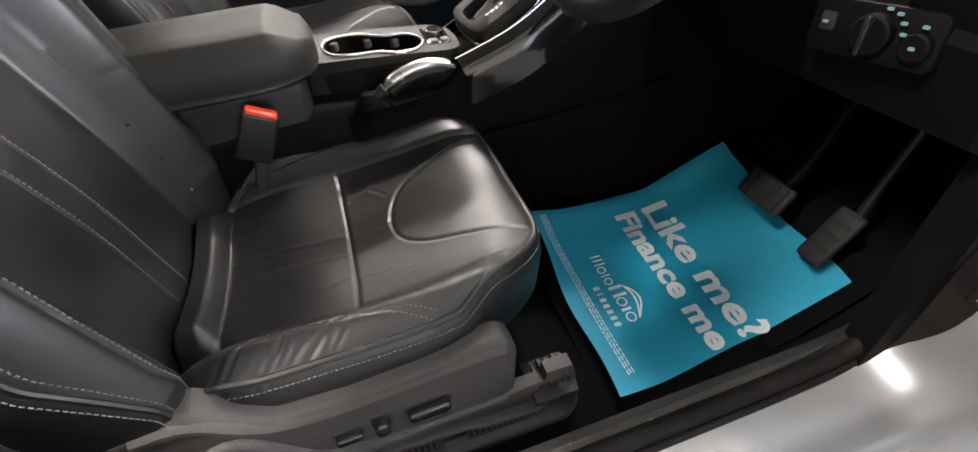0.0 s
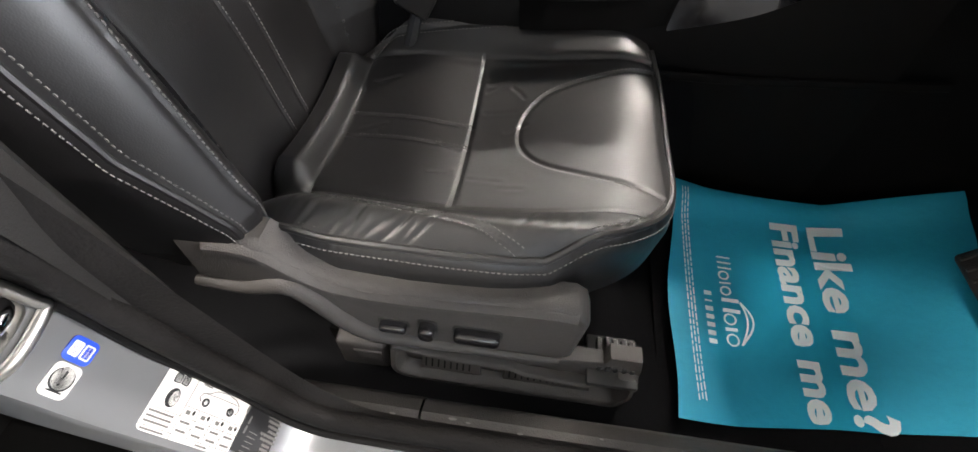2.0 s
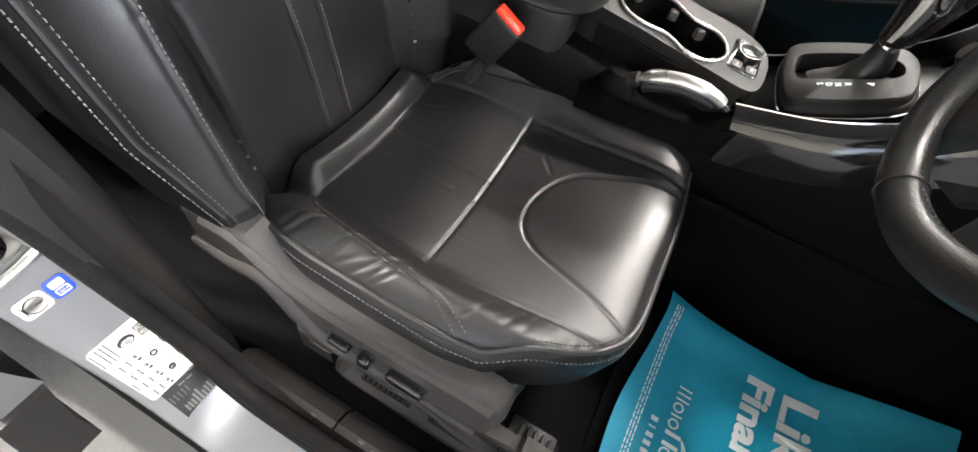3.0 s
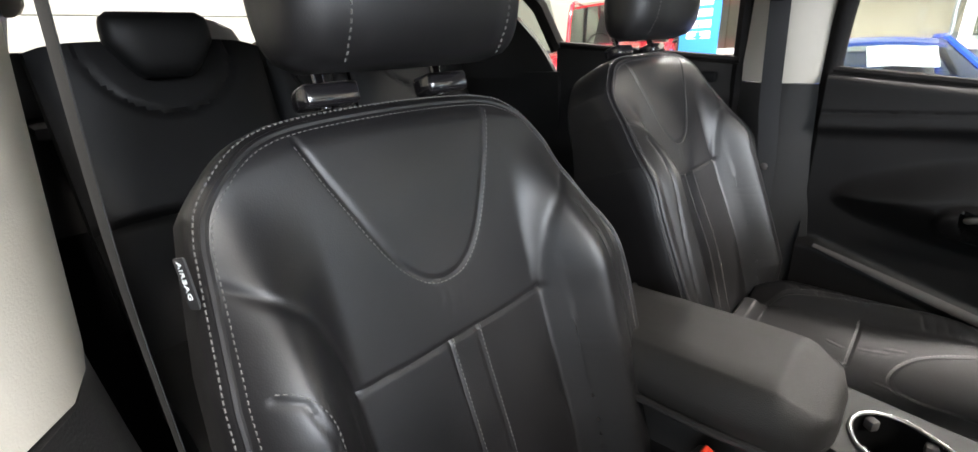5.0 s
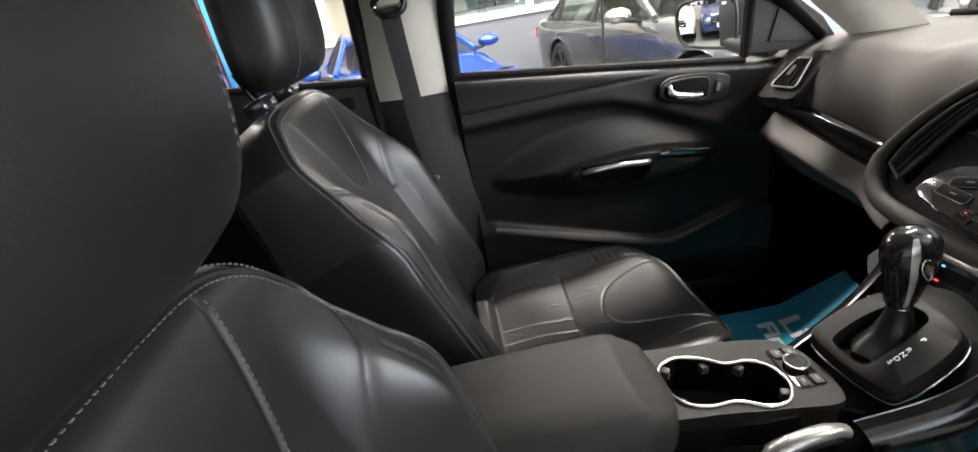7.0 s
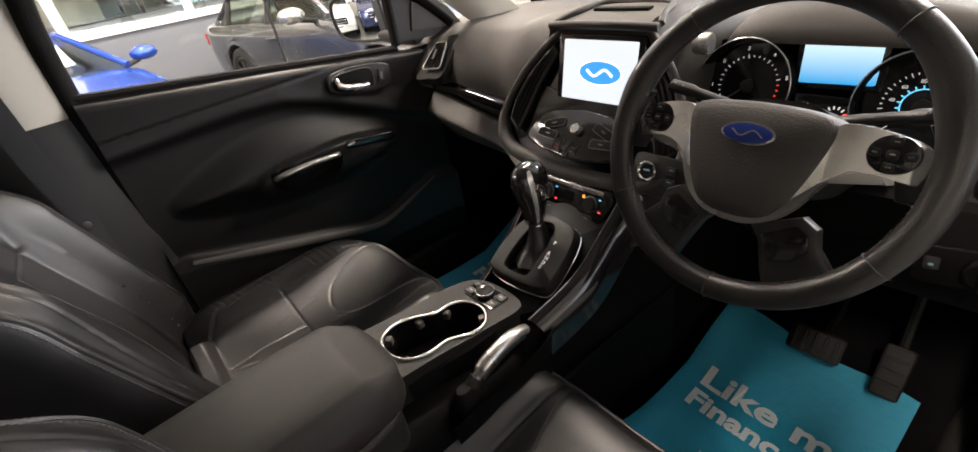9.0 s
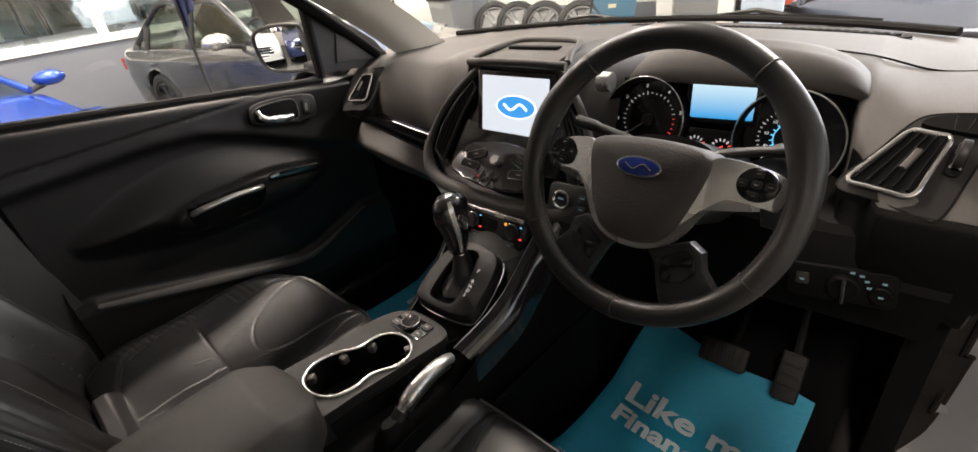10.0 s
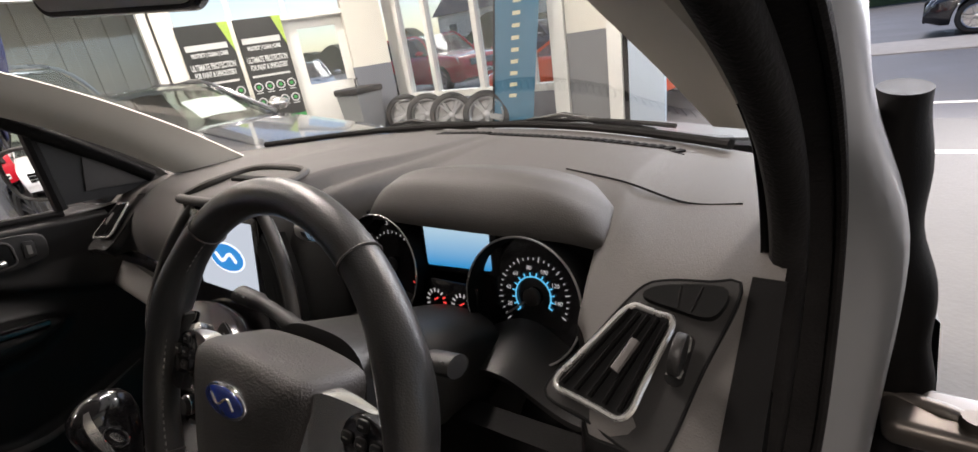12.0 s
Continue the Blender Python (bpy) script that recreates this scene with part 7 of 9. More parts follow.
# ---------------------------------------------------------------- passenger door
def front_door(name, label):
    door = thing(name, at(-0.70, -0.20, 0.45), label, "car door")
    Y0, Y1 = -0.600, 0.235
    LOBE = [(p.x, p.y) for p in spline([(-0.545, 0.905, 0), (-0.43, 0.972, 0), (-0.27, 1.006, 0), (-0.11, 0.985, 0), (0.06, 0.905, 0), (0.092, 0.868, 0), (0.07, 0.835, 0), (-0.02, 0.795, 0), (-0.27, 0.800, 0), (-0.49, 0.850, 0)], 60, True)]
    PAD = [(p.x, p.y) for p in spline([(-0.34, 0.905, 0), (-0.25, 0.925, 0), (-0.10, 0.925, 0), (0.04, 0.895, 0), (0.075, 0.865, 0), (0.0, 0.835, 0), (-0.15, 0.818, 0), (-0.32, 0.832, 0), (-0.36, 0.865, 0)], 50, True)]
    WELL = [(p.x, p.y) for p in spline([(-0.318, 0.885, 0), (-0.30, 0.908, 0), (-0.14, 0.900, 0), (-0.128, 0.880, 0), (-0.15, 0.842, 0), (-0.20, 0.828, 0), (-0.29, 0.842, 0)], 40, True)]
    SW = [(-0.62, 1.046), (-0.45, 1.052), (-0.31, 1.057), (-0.21, 1.050), (-0.095, 1.012), (0.03, 0.955), (0.16, 0.900), (0.26, 0.87)]
    UP = [(-0.62, 1.085), (-0.30, 1.095), (-0.05, 1.10), (0.05, 1.115)]
    STRIPE = [(-0.56, 0.765), (-0.40, 0.715), (-0.28, 0.678), (-0.17, 0.645), (-0.09, 0.624), (-0.02, 0.628), (0.16, 0.690)]
    nu, nv = 170, 150
    U, W = np.meshgrid(np.linspace(0, 1, nu + 1), np.linspace(0, 1, nv + 1), indexing="ij")
    y = (Y0 + (Y1 - Y0) * U).ravel()
    top = 1.180 - 0.088 * (y - Y0) / 0.74
    z = (0.42 + W.ravel() * (top - 0.42))
    P = np.stack([y, z], 1)
    x = np.full(len(y), -0.690)
    sw = np.interp(y, [p[0] for p in SW], [p[1] for p in SW])
    above = 1 / (1 + np.exp(-(z - sw) / 0.006))
    x = x + 0.024 * above * np.exp(-np.clip(z - sw, 0, 1) / 0.05)
    t = np.clip((z - (top - 0.10)) / 0.10, 0, 1)
    x = x + 0.012 * t - 0.03 * np.clip((z - (top - 0.02)) / 0.02, 0, 1) ** 2
    up = np.interp(y, [p[0] for p in UP], [p[1] for p in UP])
    x = x - 0.0035 * np.exp(-(((z - up) / 0.0035) ** 2)) * np.clip((0.02 - y) / 0.06, 0, 1)
    d = inside_depth(P, LOBE)
    k = np.clip((d + 0.006) / 0.085, 0, 1)
    x = x + 0.040 * (0.45 * k + 0.55 * k * k * (3 - 2 * k))
    d2 = inside_depth(P, PAD)
    k = np.clip(d2 / 0.011, 0, 1)
    x = x + 0.026 * k * k * (3 - 2 * k)
    d3 = inside_depth(P, WELL)
    k = np.clip(d3 / 0.006, 0, 1)
    x = x - 0.040 * k * k * (3 - 2 * k)
    st = np.interp(y, [p[0] for p in STRIPE], [p[1] for p in STRIPE])
    low = 1 / (1 + np.exp((z - st) / 0.004))
    x = x + 0.030 * low - 0.02 * np.clip((0.55 - z) / 0.12, 0, 1)
    x = x + 0.10 * np.clip((y - 0.12) / 0.12, 0, 1) ** 2 * np.clip((1.05 - z) / 0.1, 0, 1) * 0.3
    bm = bmesh.new()
    vs = [bm.verts.new(p) for p in zip(x, y, z)]
    G = np.arange(len(vs)).reshape(nu + 1, nv + 1)
    for i in range(nu):
        for j in range(nv):
            bm.faces.new((vs[G[i, j]], vs[G[i + 1, j]], vs[G[i + 1, j + 1]], vs[G[i, j + 1]]))
    bk = [bm.verts.new((-0.80, vs[k2].co.y, vs[k2].co.z)) for k2 in [G[0, 0], G[nu, 0], G[nu, nv], G[0, nv]]]
    bm.faces.new(bk)
    edges = ([G[i, 0] for i in range(nu + 1)], [G[nu, j] for j in range(nv + 1)], [G[i, nv] for i in range(nu, -1, -1)], [G[0, j] for j in range(nv, -1, -1)])
    for e, a, b2 in zip(edges, bk, bk[1:] + bk[:1]):
        for p, q in zip(e, e[1:]):
            bm.faces.new((vs[p], vs[q], a))
        bm.faces.new((vs[e[-1]], b2, a))
    panel = part("door_panel", bm, DOOR_PLASTIC, door, "black moulded door panel with sweeping ridges", angle=55)
    s0 = spline([(-0.657, yy, zz) for yy, zz in STRIPE], 60)
    part("grey_strip", tube(s0, [0.0015 + 0.0095 * math.sin(math.pi * min(1, 0.12 + i / 66)) for i in range(60)], 10, flat=0.35, up=(1, 0, 0.5)), TRIM, panel, "grey sweeping trim strip")
    part("pull_handle", tube(spline([(-0.640, -0.305, 0.888), (-0.622, -0.285, 0.897), (-0.614, -0.21, 0.901), (-0.618, -0.15, 0.895), (-0.632, -0.132, 0.890)], 30), 0.0095, 12, flat=0.8, up=(0, 0, 1)), SATIN, panel, "satin silver pull handle")
    sp = frm((-0.617, -0.02, 0.893), (0, 0.98, -0.16), (0, 0.16, 0.98))
    b3 = part("window_switch_plate", prism([(a * 1.0, c) for a, c in rrect(0.150, 0.024, 0.011)], frm((-0.626, -0.035, 0.897), (-0.05, 0.98, -0.17), (0.35, 0.16, 0.92)), 0.006, 0.002), GLOSS, panel)
    part("window_switch", moved(box(-0.006, 0.006, -0.012, 0.012, 0, 0.006, 0.002), at(-0.614, -0.095, 0.908)), SATIN, b3)
    hf = frm((-0.676, 0.005, 1.050), (0, 0.985, -0.16), (0, 0.16, 0.985))
    bez = part("handle_bezel", prism([(p.x, p.y) for p in spline([(-0.092, -0.010, 0), (-0.080, 0.020, 0), (-0.02, 0.034, 0), (0.080, 0.036, 0), (0.098, 0.012, 0), (0.085, -0.026, 0), (0.0, -0.034, 0), (-0.075, -0.030, 0)], 48, True)], hf @ at(0, 0, 0.0), 0.012, 0.004, 3), PLASTIC, panel)
    part("handle_recess", prism([(p.x, p.y) for p in spline([(-0.080, -0.008, 0), (-0.070, 0.014, 0), (-0.02, 0.025, 0), (0.030, 0.026, 0), (0.040, 0.0, 0), (0.030, -0.024, 0), (-0.065, -0.024, 0)], 40, True)], hf @ at(0, 0, 0.0112), 0.0018, 0.0005), HOLE_SHADE, bez)
    part("recess_ring", tube([hf @ Vector((p.x * 1.02, p.y * 1.06, 0.0125)) for p in spline([(-0.080, -0.008, 0), (-0.070, 0.014, 0), (-0.02, 0.025, 0), (0.030, 0.026, 0), (0.040, 0.0, 0), (0.030, -0.024, 0), (-0.065, -0.024, 0)], 40, True)], 0.0022, 6, closed=True), TRIM, bez)
    part("door_lever", tube(spline([hf @ Vector(q) for q in ((-0.070, 0.010, 0.016), (-0.060, -0.010, 0.022), (-0.035, -0.016, 0.024), (0.0, -0.016, 0.022), (0.022, -0.015, 0.014))], 24), [0.006] * 4 + [0.0095] * 14 + [0.007] * 6, 12), SATIN, bez, "satin silver door lever")
    lk = part("lock_switch", prism(rrect(0.020, 0.038, 0.004), hf @ at(0.066, 0.004, 0.010), 0.005, 0.0015), PLASTIC, bez)
    part("lock_mark", prism(rrect(0.008, 0.020, 0.002), hf @ at(0.066, 0.004, 0.015), 0.0006, 0), STRIPG, lk)
    part("window_seal", tube([(-0.700, yy, 1.183 - 0.088 * (yy - Y0) / 0.74) for yy in np.linspace(Y0, 0.16, 20)], 0.009, 8), RUBBER, door)
    # frame round the window, sail panel
    part("rear_frame", tube(spline([(-0.705, -0.595, 0.50), (-0.712, -0.598, 0.90), (-0.712, -0.600, 1.18), (-0.690, -0.585, 1.36), (-0.655, -0.55, 1.50)], 24), 0.021, 10), RUBBER, door)
    part("top_frame", tube(spline([(-0.655, -0.55, 1.49), (-0.640, -0.25, 1.475), (-0.655, -0.05, 1.42), (-0.675, 0.12, 1.32), (-0.690, 0.26, 1.21), (-0.69, 0.36, 1.12)], 30), 0.017, 10), RUBBER, door)
    sail = part("mirror_sail", prism([(0.150, 1.110), (0.420, 1.085), (0.36, 1.165), (0.28, 1.225), (0.165, 1.315)], frm((-0.690, 0, 0), (0, 1, 0), (0, 0, 1)), -0.02, 0), PLASTIC, door)
    part("tweeter_grille", prism([(0.215, 1.128), (0.380, 1.108), (0.33, 1.155), (0.235, 1.205)], frm((-0.689, 0, 0), (0, 1, 0), (0, 0, 1)), 0.004, 0.002), DASH, sail)
    part("front_frame", tube([(-0.700, 0.160, 1.10), (-0.690, 0.162, 1.33)], 0.014, 8), RUBBER, door)
    part("outer_skin", sheet(lambda u, v: Vector((-0.90 + 0.06 * abs(2 * v - 1.1) ** 2, -0.62 + 1.05 * u, 0.42 + (0.728 - 0.125 * u) * v)), 8, 10, (0.03, 0, 0)), SILVER, door)
    return door


passenger_door = front_door("passenger_door", "closed passenger door with black moulded panel and silver pull handle")

# door mirror on the passenger side
dm = thing("door_mirror", at(-0.92, 0.20, 1.13), "dark-cased door mirror reflecting the showroom behind", "door mirror")
MF = frm((-0.965, 0.205, 1.162), (0.914, 0.405, 0.035), (0.04, -0.015, 1.0))
shape = [(p.x, p.y) for p in spline([(-0.098, 0.0, 0), (-0.090, 0.052, 0), (-0.03, 0.070, 0), (0.070, 0.066, 0), (0.094, 0.045, 0), (0.094, -0.045, 0), (0.075, -0.062, 0), (-0.02, -0.060, 0), (-0.080, -0.045, 0)], 60, True)]
case = part("mirror_case", loft([[MF @ Vector((x * k, y * k, z)) for x, y in shape] for k, z in ((1.08, 0.012), (1.10, 0.0), (1.09, -0.045), (0.85, -0.085), (0.4, -0.105))]), SHADED_PLASTIC, dm, angle=60)
part("mirror_rim", tube([MF @ Vector((x * 1.06, y * 1.07, 0.012)) for x, y in shape], 0.006, 8, closed=True), PLASTIC, case)
part("mirror_face", loft([[MF @ Vector((x * k, y * k, 0.0165 - (x * x + y * y) * k * k / 2.4)) for x, y in shape] for k in (1.0, 0.9, 0.8, 0.7, 0.6, 0.5, 0.4, 0.3, 0.2, 0.1, 0.02)]), MIRROR, case, "convex mirror glass")
part("mirror_arm", tube([(-0.75, 0.28, 1.10), (-0.85, 0.25, 1.10), (-0.92, 0.24, 1.11)], [0.030, 0.026, 0.024], 12), PLASTIC, dm)

# rear passenger door
rp = thing("rear_passenger_door", at(-0.70, -1.10, 0.45), "closed rear passenger door with dark moulded panel", "car door")
part("door_panel", sheet(lambda u, v: Vector((-0.705 + 0.012 * math.sin(math.pi * v) + 0.02 * math.exp(-((v - 0.62) / 0.06) ** 2), -0.80 - 0.58 * u, 0.42 + (0.785 + 0.055 * u) * v)), 20, 40, (-0.06, 0, 0)), PLASTIC, rp)
part("window_seal", tube([(-0.700, -0.80, 1.206), (-0.700, -1.38, 1.268)], 0.010, 8), RUBBER, rp)
part("front_frame", tube([(-0.712, -0.805, 0.6), (-0.715, -0.805, 1.2), (-0.670, -0.79, 1.50)], 0.018, 8), RUBBER, rp)
part("rear_frame", tube([(-0.705, -1.375, 1.25), (-0.68, -1.43, 1.38), (-0.63, -1.50, 1.48)], 0.026, 8), RUBBER, rp)
part("door_pull", moved(box(-0.012, 0.012, -0.035, 0.035, -0.014, 0.014, 0.006), at(-0.690, -0.885, 1.165)), HOLE_SHADE, rp)

# rear seats
for x, nm in ((0.36, "rear_seat"), (-0.36, "rear_seat"), (0.0, "rear_seat")):
    w = 0.235 if x else 0.115
    rs = thing(nm, at(x, -1.45, 0.42), "black leather rear seat with low headrest" if x else "black leather rear middle seat", "rear seat", "rear seats")
    def back_f(u, v, w=w, x=x):
        k = 2 * u - 1
        puff = 0.028 * (1 - abs(k) ** 6) * (1 - (2 * v - 1) ** 8)
        groove = 0.014 * math.exp(-(((v - 0.46) / 0.012) ** 2)) + 0.010 * math.exp(-((math.hypot(k * 0.235, (v - 0.98) * 0.72) - 0.15) / 0.005) ** 2) * (v > 0.6)
        return Vector((x + w * k, -1.560 - 0.20 * v + puff - groove, 0.62 + 0.70 * v - 0.02 * abs(k) ** 6))
    part("backrest", sheet(back_f, 50, 70, (0, -0.08, 0)), LEATHER_REAR, rs)
    part("cushion", sheet(lambda u, v, w=w, x=x: Vector((x + w * (2 * u - 1), -1.62 + 0.52 * v, 0.66 + 0.03 * v - 0.05 * v ** 8 - 0.02 * abs(2 * u - 1) ** 6)), 24, 24, (0, 0, -0.14)), LEATHER_REAR, rs)
    if x:
        rows = []
        for t in np.linspace(0, 1, 14):
            e = (1 - abs(2 * t - 1) ** 4) ** 0.5 if 0 < t < 1 else 0.0
            wt = (0.055 + 0.048 * min(1, t * 1.8)) * (0.82 + 0.18 * e)
            rows.append([Vector((x + 0.010 + wt * math.copysign(abs(math.cos(a)) ** 0.5, math.cos(a)), -1.675 + (0.012 + 0.038 * e) * math.copysign(abs(math.sin(a)) ** 0.6, math.sin(a)), 1.238 + 0.135 * t)) for a in np.linspace(0, 2 * math.pi, 36, endpoint=False)])
        part("headrest", loft(rows), LEATHER_REAR, rs, angle=60)


# ---------------------------------------------------------------- mats and pedals
def paper_mat(name, x0, label):
    m = thing(name, at(x0 + 0.18, 0.15, 0.36), label, "floor mat", "paper floor mats")
    def z(x, y):
        k = (x0 + 0.37 - x) / 0.37
        return 0.3730 + 0.037 * max(0, k) ** 1.6 + 0.62 * max(0.0, y - 0.20) ** 1.15 + 0.004 * math.sin(11 * x + 3) * math.sin(9 * y) + 0.012 * math.exp(-((x - x0) / 0.03) ** 2) + 0.010 * max(0, -y) / 0.08
    b = bmesh.new()
    nu, nv = 40, 48
    pts = {}
    for i in range(nu + 1):
        for j in range(nv + 1):
            u, v = i / nu, j / nv
            x = x0 - 0.030 + 0.034 * v + (0.415 - 0.052 * v) * u + 0.006 * math.sin(6 * v + u)
            y = -0.066 + 0.440 * v - 0.020 * u + 0.005 * math.sin(9 * u)
            pts[i, j] = b.verts.new((x, y, z(x, y)))
    for i in range(nu):
        for j in range(nv):
            u, v = (i + 0.5) / nu, (j + 0.5) / nv
            b.faces.new((pts[i, j], pts[i + 1, j], pts[i + 1, j + 1], pts[i, j + 1]))
    sheet_ob = part("paper_sheet", b, PAPER_BLUE, m)
    def laid(bm):
        for v in bm.verts:
            v.co.z = z(v.co.x, v.co.y) + 0.0012 + v.co.z
        return bm
    def fitted(text, size, x, y, width):
        b2 = words(text, size, Matrix(), 0.0002, bold=0.0022)
        xs = [v.co.x for v in b2.verts]
        k = width / (max(xs) - min(xs))
        return laid(moved(b2, at(x, y, 0) @ Matrix.Diagonal((k, 1, 1, 1)) @ at(-min(xs), 0, 0)))

    part("large_lettering", fitted("Like me?", 0.076, x0 + 0.035, 0.170, 0.336), PAPER_WHITE, sheet_ob, "white lettering")
    part("second_lettering", fitted("Finance me", 0.0625, x0 + 0.034, 0.107, 0.334), PAPER_WHITE, sheet_ob, "white lettering")
    # the maker's mark as plain strokes and rings with a swoosh
    def stroke(pts, r=0.0016):
        part("logo_stroke", laid(tube([(x, y, 0.0) for x, y in pts], r, 5, flat=0.3, up=(0, 0, 1))), PAPER_WHITE, sheet_ob)

    def ring(x, y, w, h):
        part("logo_ring", laid(tube([(x + w / 2 * math.cos(a), y + h / 2 * math.sin(a), 0.0) for a in np.linspace(0, 2 * math.pi, 18, endpoint=False)], 0.0015, 5, closed=True, flat=0.3, up=(0, 0, 1))), PAPER_WHITE, sheet_ob)

    xl, yl = x0 + 0.112, 0.006
    for dx in (0.002, 0.012, 0.022):
        stroke([(xl + dx, yl), (xl + dx + 0.001, yl + 0.022)])
    ring(xl + 0.036, yl + 0.008, 0.014, 0.015)
    stroke([(xl + 0.050, yl + 0.018), (xl + 0.050, yl)])
    ring(xl + 0.064, yl + 0.008, 0.014, 0.015)
    for dx in (0.080, 0.098):
        stroke([(xl + dx, yl), (xl + dx + 0.001, yl + 0.026)], 0.0034)
    ring(xl + 0.113, yl + 0.009, 0.017, 0.017)
    stroke([(xl + 0.130, yl), (xl + 0.130, yl + 0.018)], 0.0030)
    ring(xl + 0.147, yl + 0.009, 0.018, 0.017)
    for i in range(7):
        part("logo_bar", laid(prism(rrect(0.0030 if i in (1,) else 0.0075, 0.0125, 0.001), at(x0 + 0.184 + i * 0.0135, -0.016, 0), 0.0003, 0)), PAPER_WHITE, sheet_ob)
    for k in (0.022, 0.012):
        part("logo_swoosh", laid(tube([(xl + 0.082 + 0.072 * t, yl + 0.028 + k * math.sin(math.pi * t) * (1 - 0.3 * t) - 0.006 * t, 0.0) for t in np.linspace(0, 1, 16)], 0.0016, 5, flat=0.3, up=(0, 0, 1))), PAPER_WHITE, sheet_ob)
    for j in range(3):
        xx = x0 - 0.008
        while xx < x0 + 0.355:
            w = random.uniform(0.004, 0.013)
            part("small_print_bar", laid(prism([(0, 0), (w, 0), (w, 0.0020), (0, 0.0020)], at(xx, -0.040 - j * 0.0052, 0), 0.0002, 0)), PAPER_WHITE, sheet_ob)
            xx += w + 0.0028
    return m


paper_mat("driver_paper_mat", 0.235, "bright blue paper floor mat with white lettering and small print")
paper_mat("passenger_paper_mat", -0.506, "bright blue paper floor mat with white lettering on the passenger floor")
single("driver_carpet_mat", sheet(lambda u, v: Vector((0.245 + 0.385 * u, -0.10 + 0.50 * v, 0.3590 + 0.034 * (1 - u) ** 1.6 + 0.62 * max(0.0, -0.10 + 0.50 * v - 0.20) ** 1.15)), 16, 24, (0, 0, -0.006)), CARPET, "black carpet mat under the paper mat", "floor mat")
pb = thing("brake_pedal", at(0.425, 0.40, 0.55), "black rubber brake pedal on a steel arm", "pedal", "pedals")
part("pedal_pad", moved(box(-0.048, 0.048, -0.008, 0.008, -0.028, 0.028, 0.008, 3), at(0.430, 0.306, 0.530) @ Matrix.Rotation(radians(-35), 4, "X")), PEDAL, pb)
for k in range(5):
    part("pad_rib", moved(box(-0.0035, 0.0035, -0.012, -0.006, -0.022, 0.022, 0.0015, 1), at(0.430 - 0.036 + 0.018 * k, 0.306, 0.530) @ Matrix.Rotation(radians(-35), 4, "X")), PEDAL, pb)
part("pedal_arm", tube(spline([(0.440, 0.330, 0.525), (0.446, 0.37, 0.60), (0.448, 0.42, 0.76), (0.448, 0.44, 0.84)], 14), 0.009, 8), SHADED_PLASTIC, pb)
pa = thing("accelerator_pedal", at(0.553, 0.40, 0.50), "narrow black accelerator pedal", "pedal", "pedals")
part("pedal_pad", moved(box(-0.024, 0.024, -0.007, 0.007, -0.052, 0.052, 0.008, 3), at(0.553, 0.333, 0.512) @ Matrix.Rotation(radians(-35), 4, "X")), PEDAL, pa)
for k in range(4):
    part("pad_rib", moved(box(-0.018, 0.018, -0.011, -0.006, -0.003, 0.003, 0.0015, 1), at(0.553, 0.333 - 0.012 + 0.014 * k, 0.494 + 0.019 * k) @ Matrix.Rotation(radians(-35), 4, "X")), PEDAL, pa)
part("pedal_arm", tube(spline([(0.553, 0.372, 0.535), (0.55, 0.40, 0.64), (0.548, 0.44, 0.80)], 12), 0.008, 8), PLASTIC, pa)


# ---------------------------------------------------------------- showroom
CREAM_DOOR = mat("cream_door_sections", (0.50, 0.49, 0.44), 0.6, bump=0.2, scale=60, var=0.07, big=1.0)
CREAM = mat("cream_wall_paint", (0.72, 0.69, 0.61), 0.75, bump=0.25, scale=90, var=0.06, big=1.3)
DADO = mat("blue_grey_wall_paint", (0.17, 0.18, 0.205), 0.6, bump=0.25, scale=90, var=0.10, big=1.7)
FRAMEW = mat("white_window_paint", (0.78, 0.77, 0.73), 0.45, var=0.06, big=4, bump=0.1, scale=60)
CONCRETE = mat("painted_concrete", (0.12, 0.117, 0.113), 0.75, spec=0.2, bump=0.2, scale=40, var=0.16, big=1.1, rvar=0.15)
TARMAC = mat("wet_tarmac", (0.085, 0.081, 0.081), 0.5, bump=0.5, scale=120, var=0.22, big=0.7, rvar=0.16)
LINE = mat("worn_road_line", (0.62, 0.60, 0.56), 0.6, var=0.25, big=9)
KERB = mat("kerb_stone", (0.36, 0.34, 0.31), 0.8, bump=0.4, scale=60, var=0.2)
CEIL = mat("white_ceiling_sheet", (0.70, 0.70, 0.67), 0.8, var=0.06, big=0.8)
TYRE = mat("tyre_rubber", (0.018, 0.018, 0.018), 0.7, bump=0.4, scale=120, var=0.2)
ALLOY = mat("machined_alloy", (0.60, 0.60, 0.61), 0.25, metal=1.0, var=0.08, rvar=0.06)
WHEEL_ALLOY = mat("dark_machined_alloy", (0.30, 0.30, 0.305), 0.35, metal=0.8, var=0.15, rvar=0.08)
ALLOY_DARK = mat("black_alloy_paint", (0.015, 0.015, 0.016), 0.3, var=0.1)
CAR_GREY = mat("grey_metallic_paint", (0.075, 0.08, 0.09), 0.25, metal=0.5, var=0.06, big=2, coat=1.0, rvar=0.03)
CAR_BLUE = mat("blue_metallic_paint", (0.015, 0.07, 0.42), 0.25, metal=0.35, var=0.06, big=2, coat=1.0, rvar=0.03)
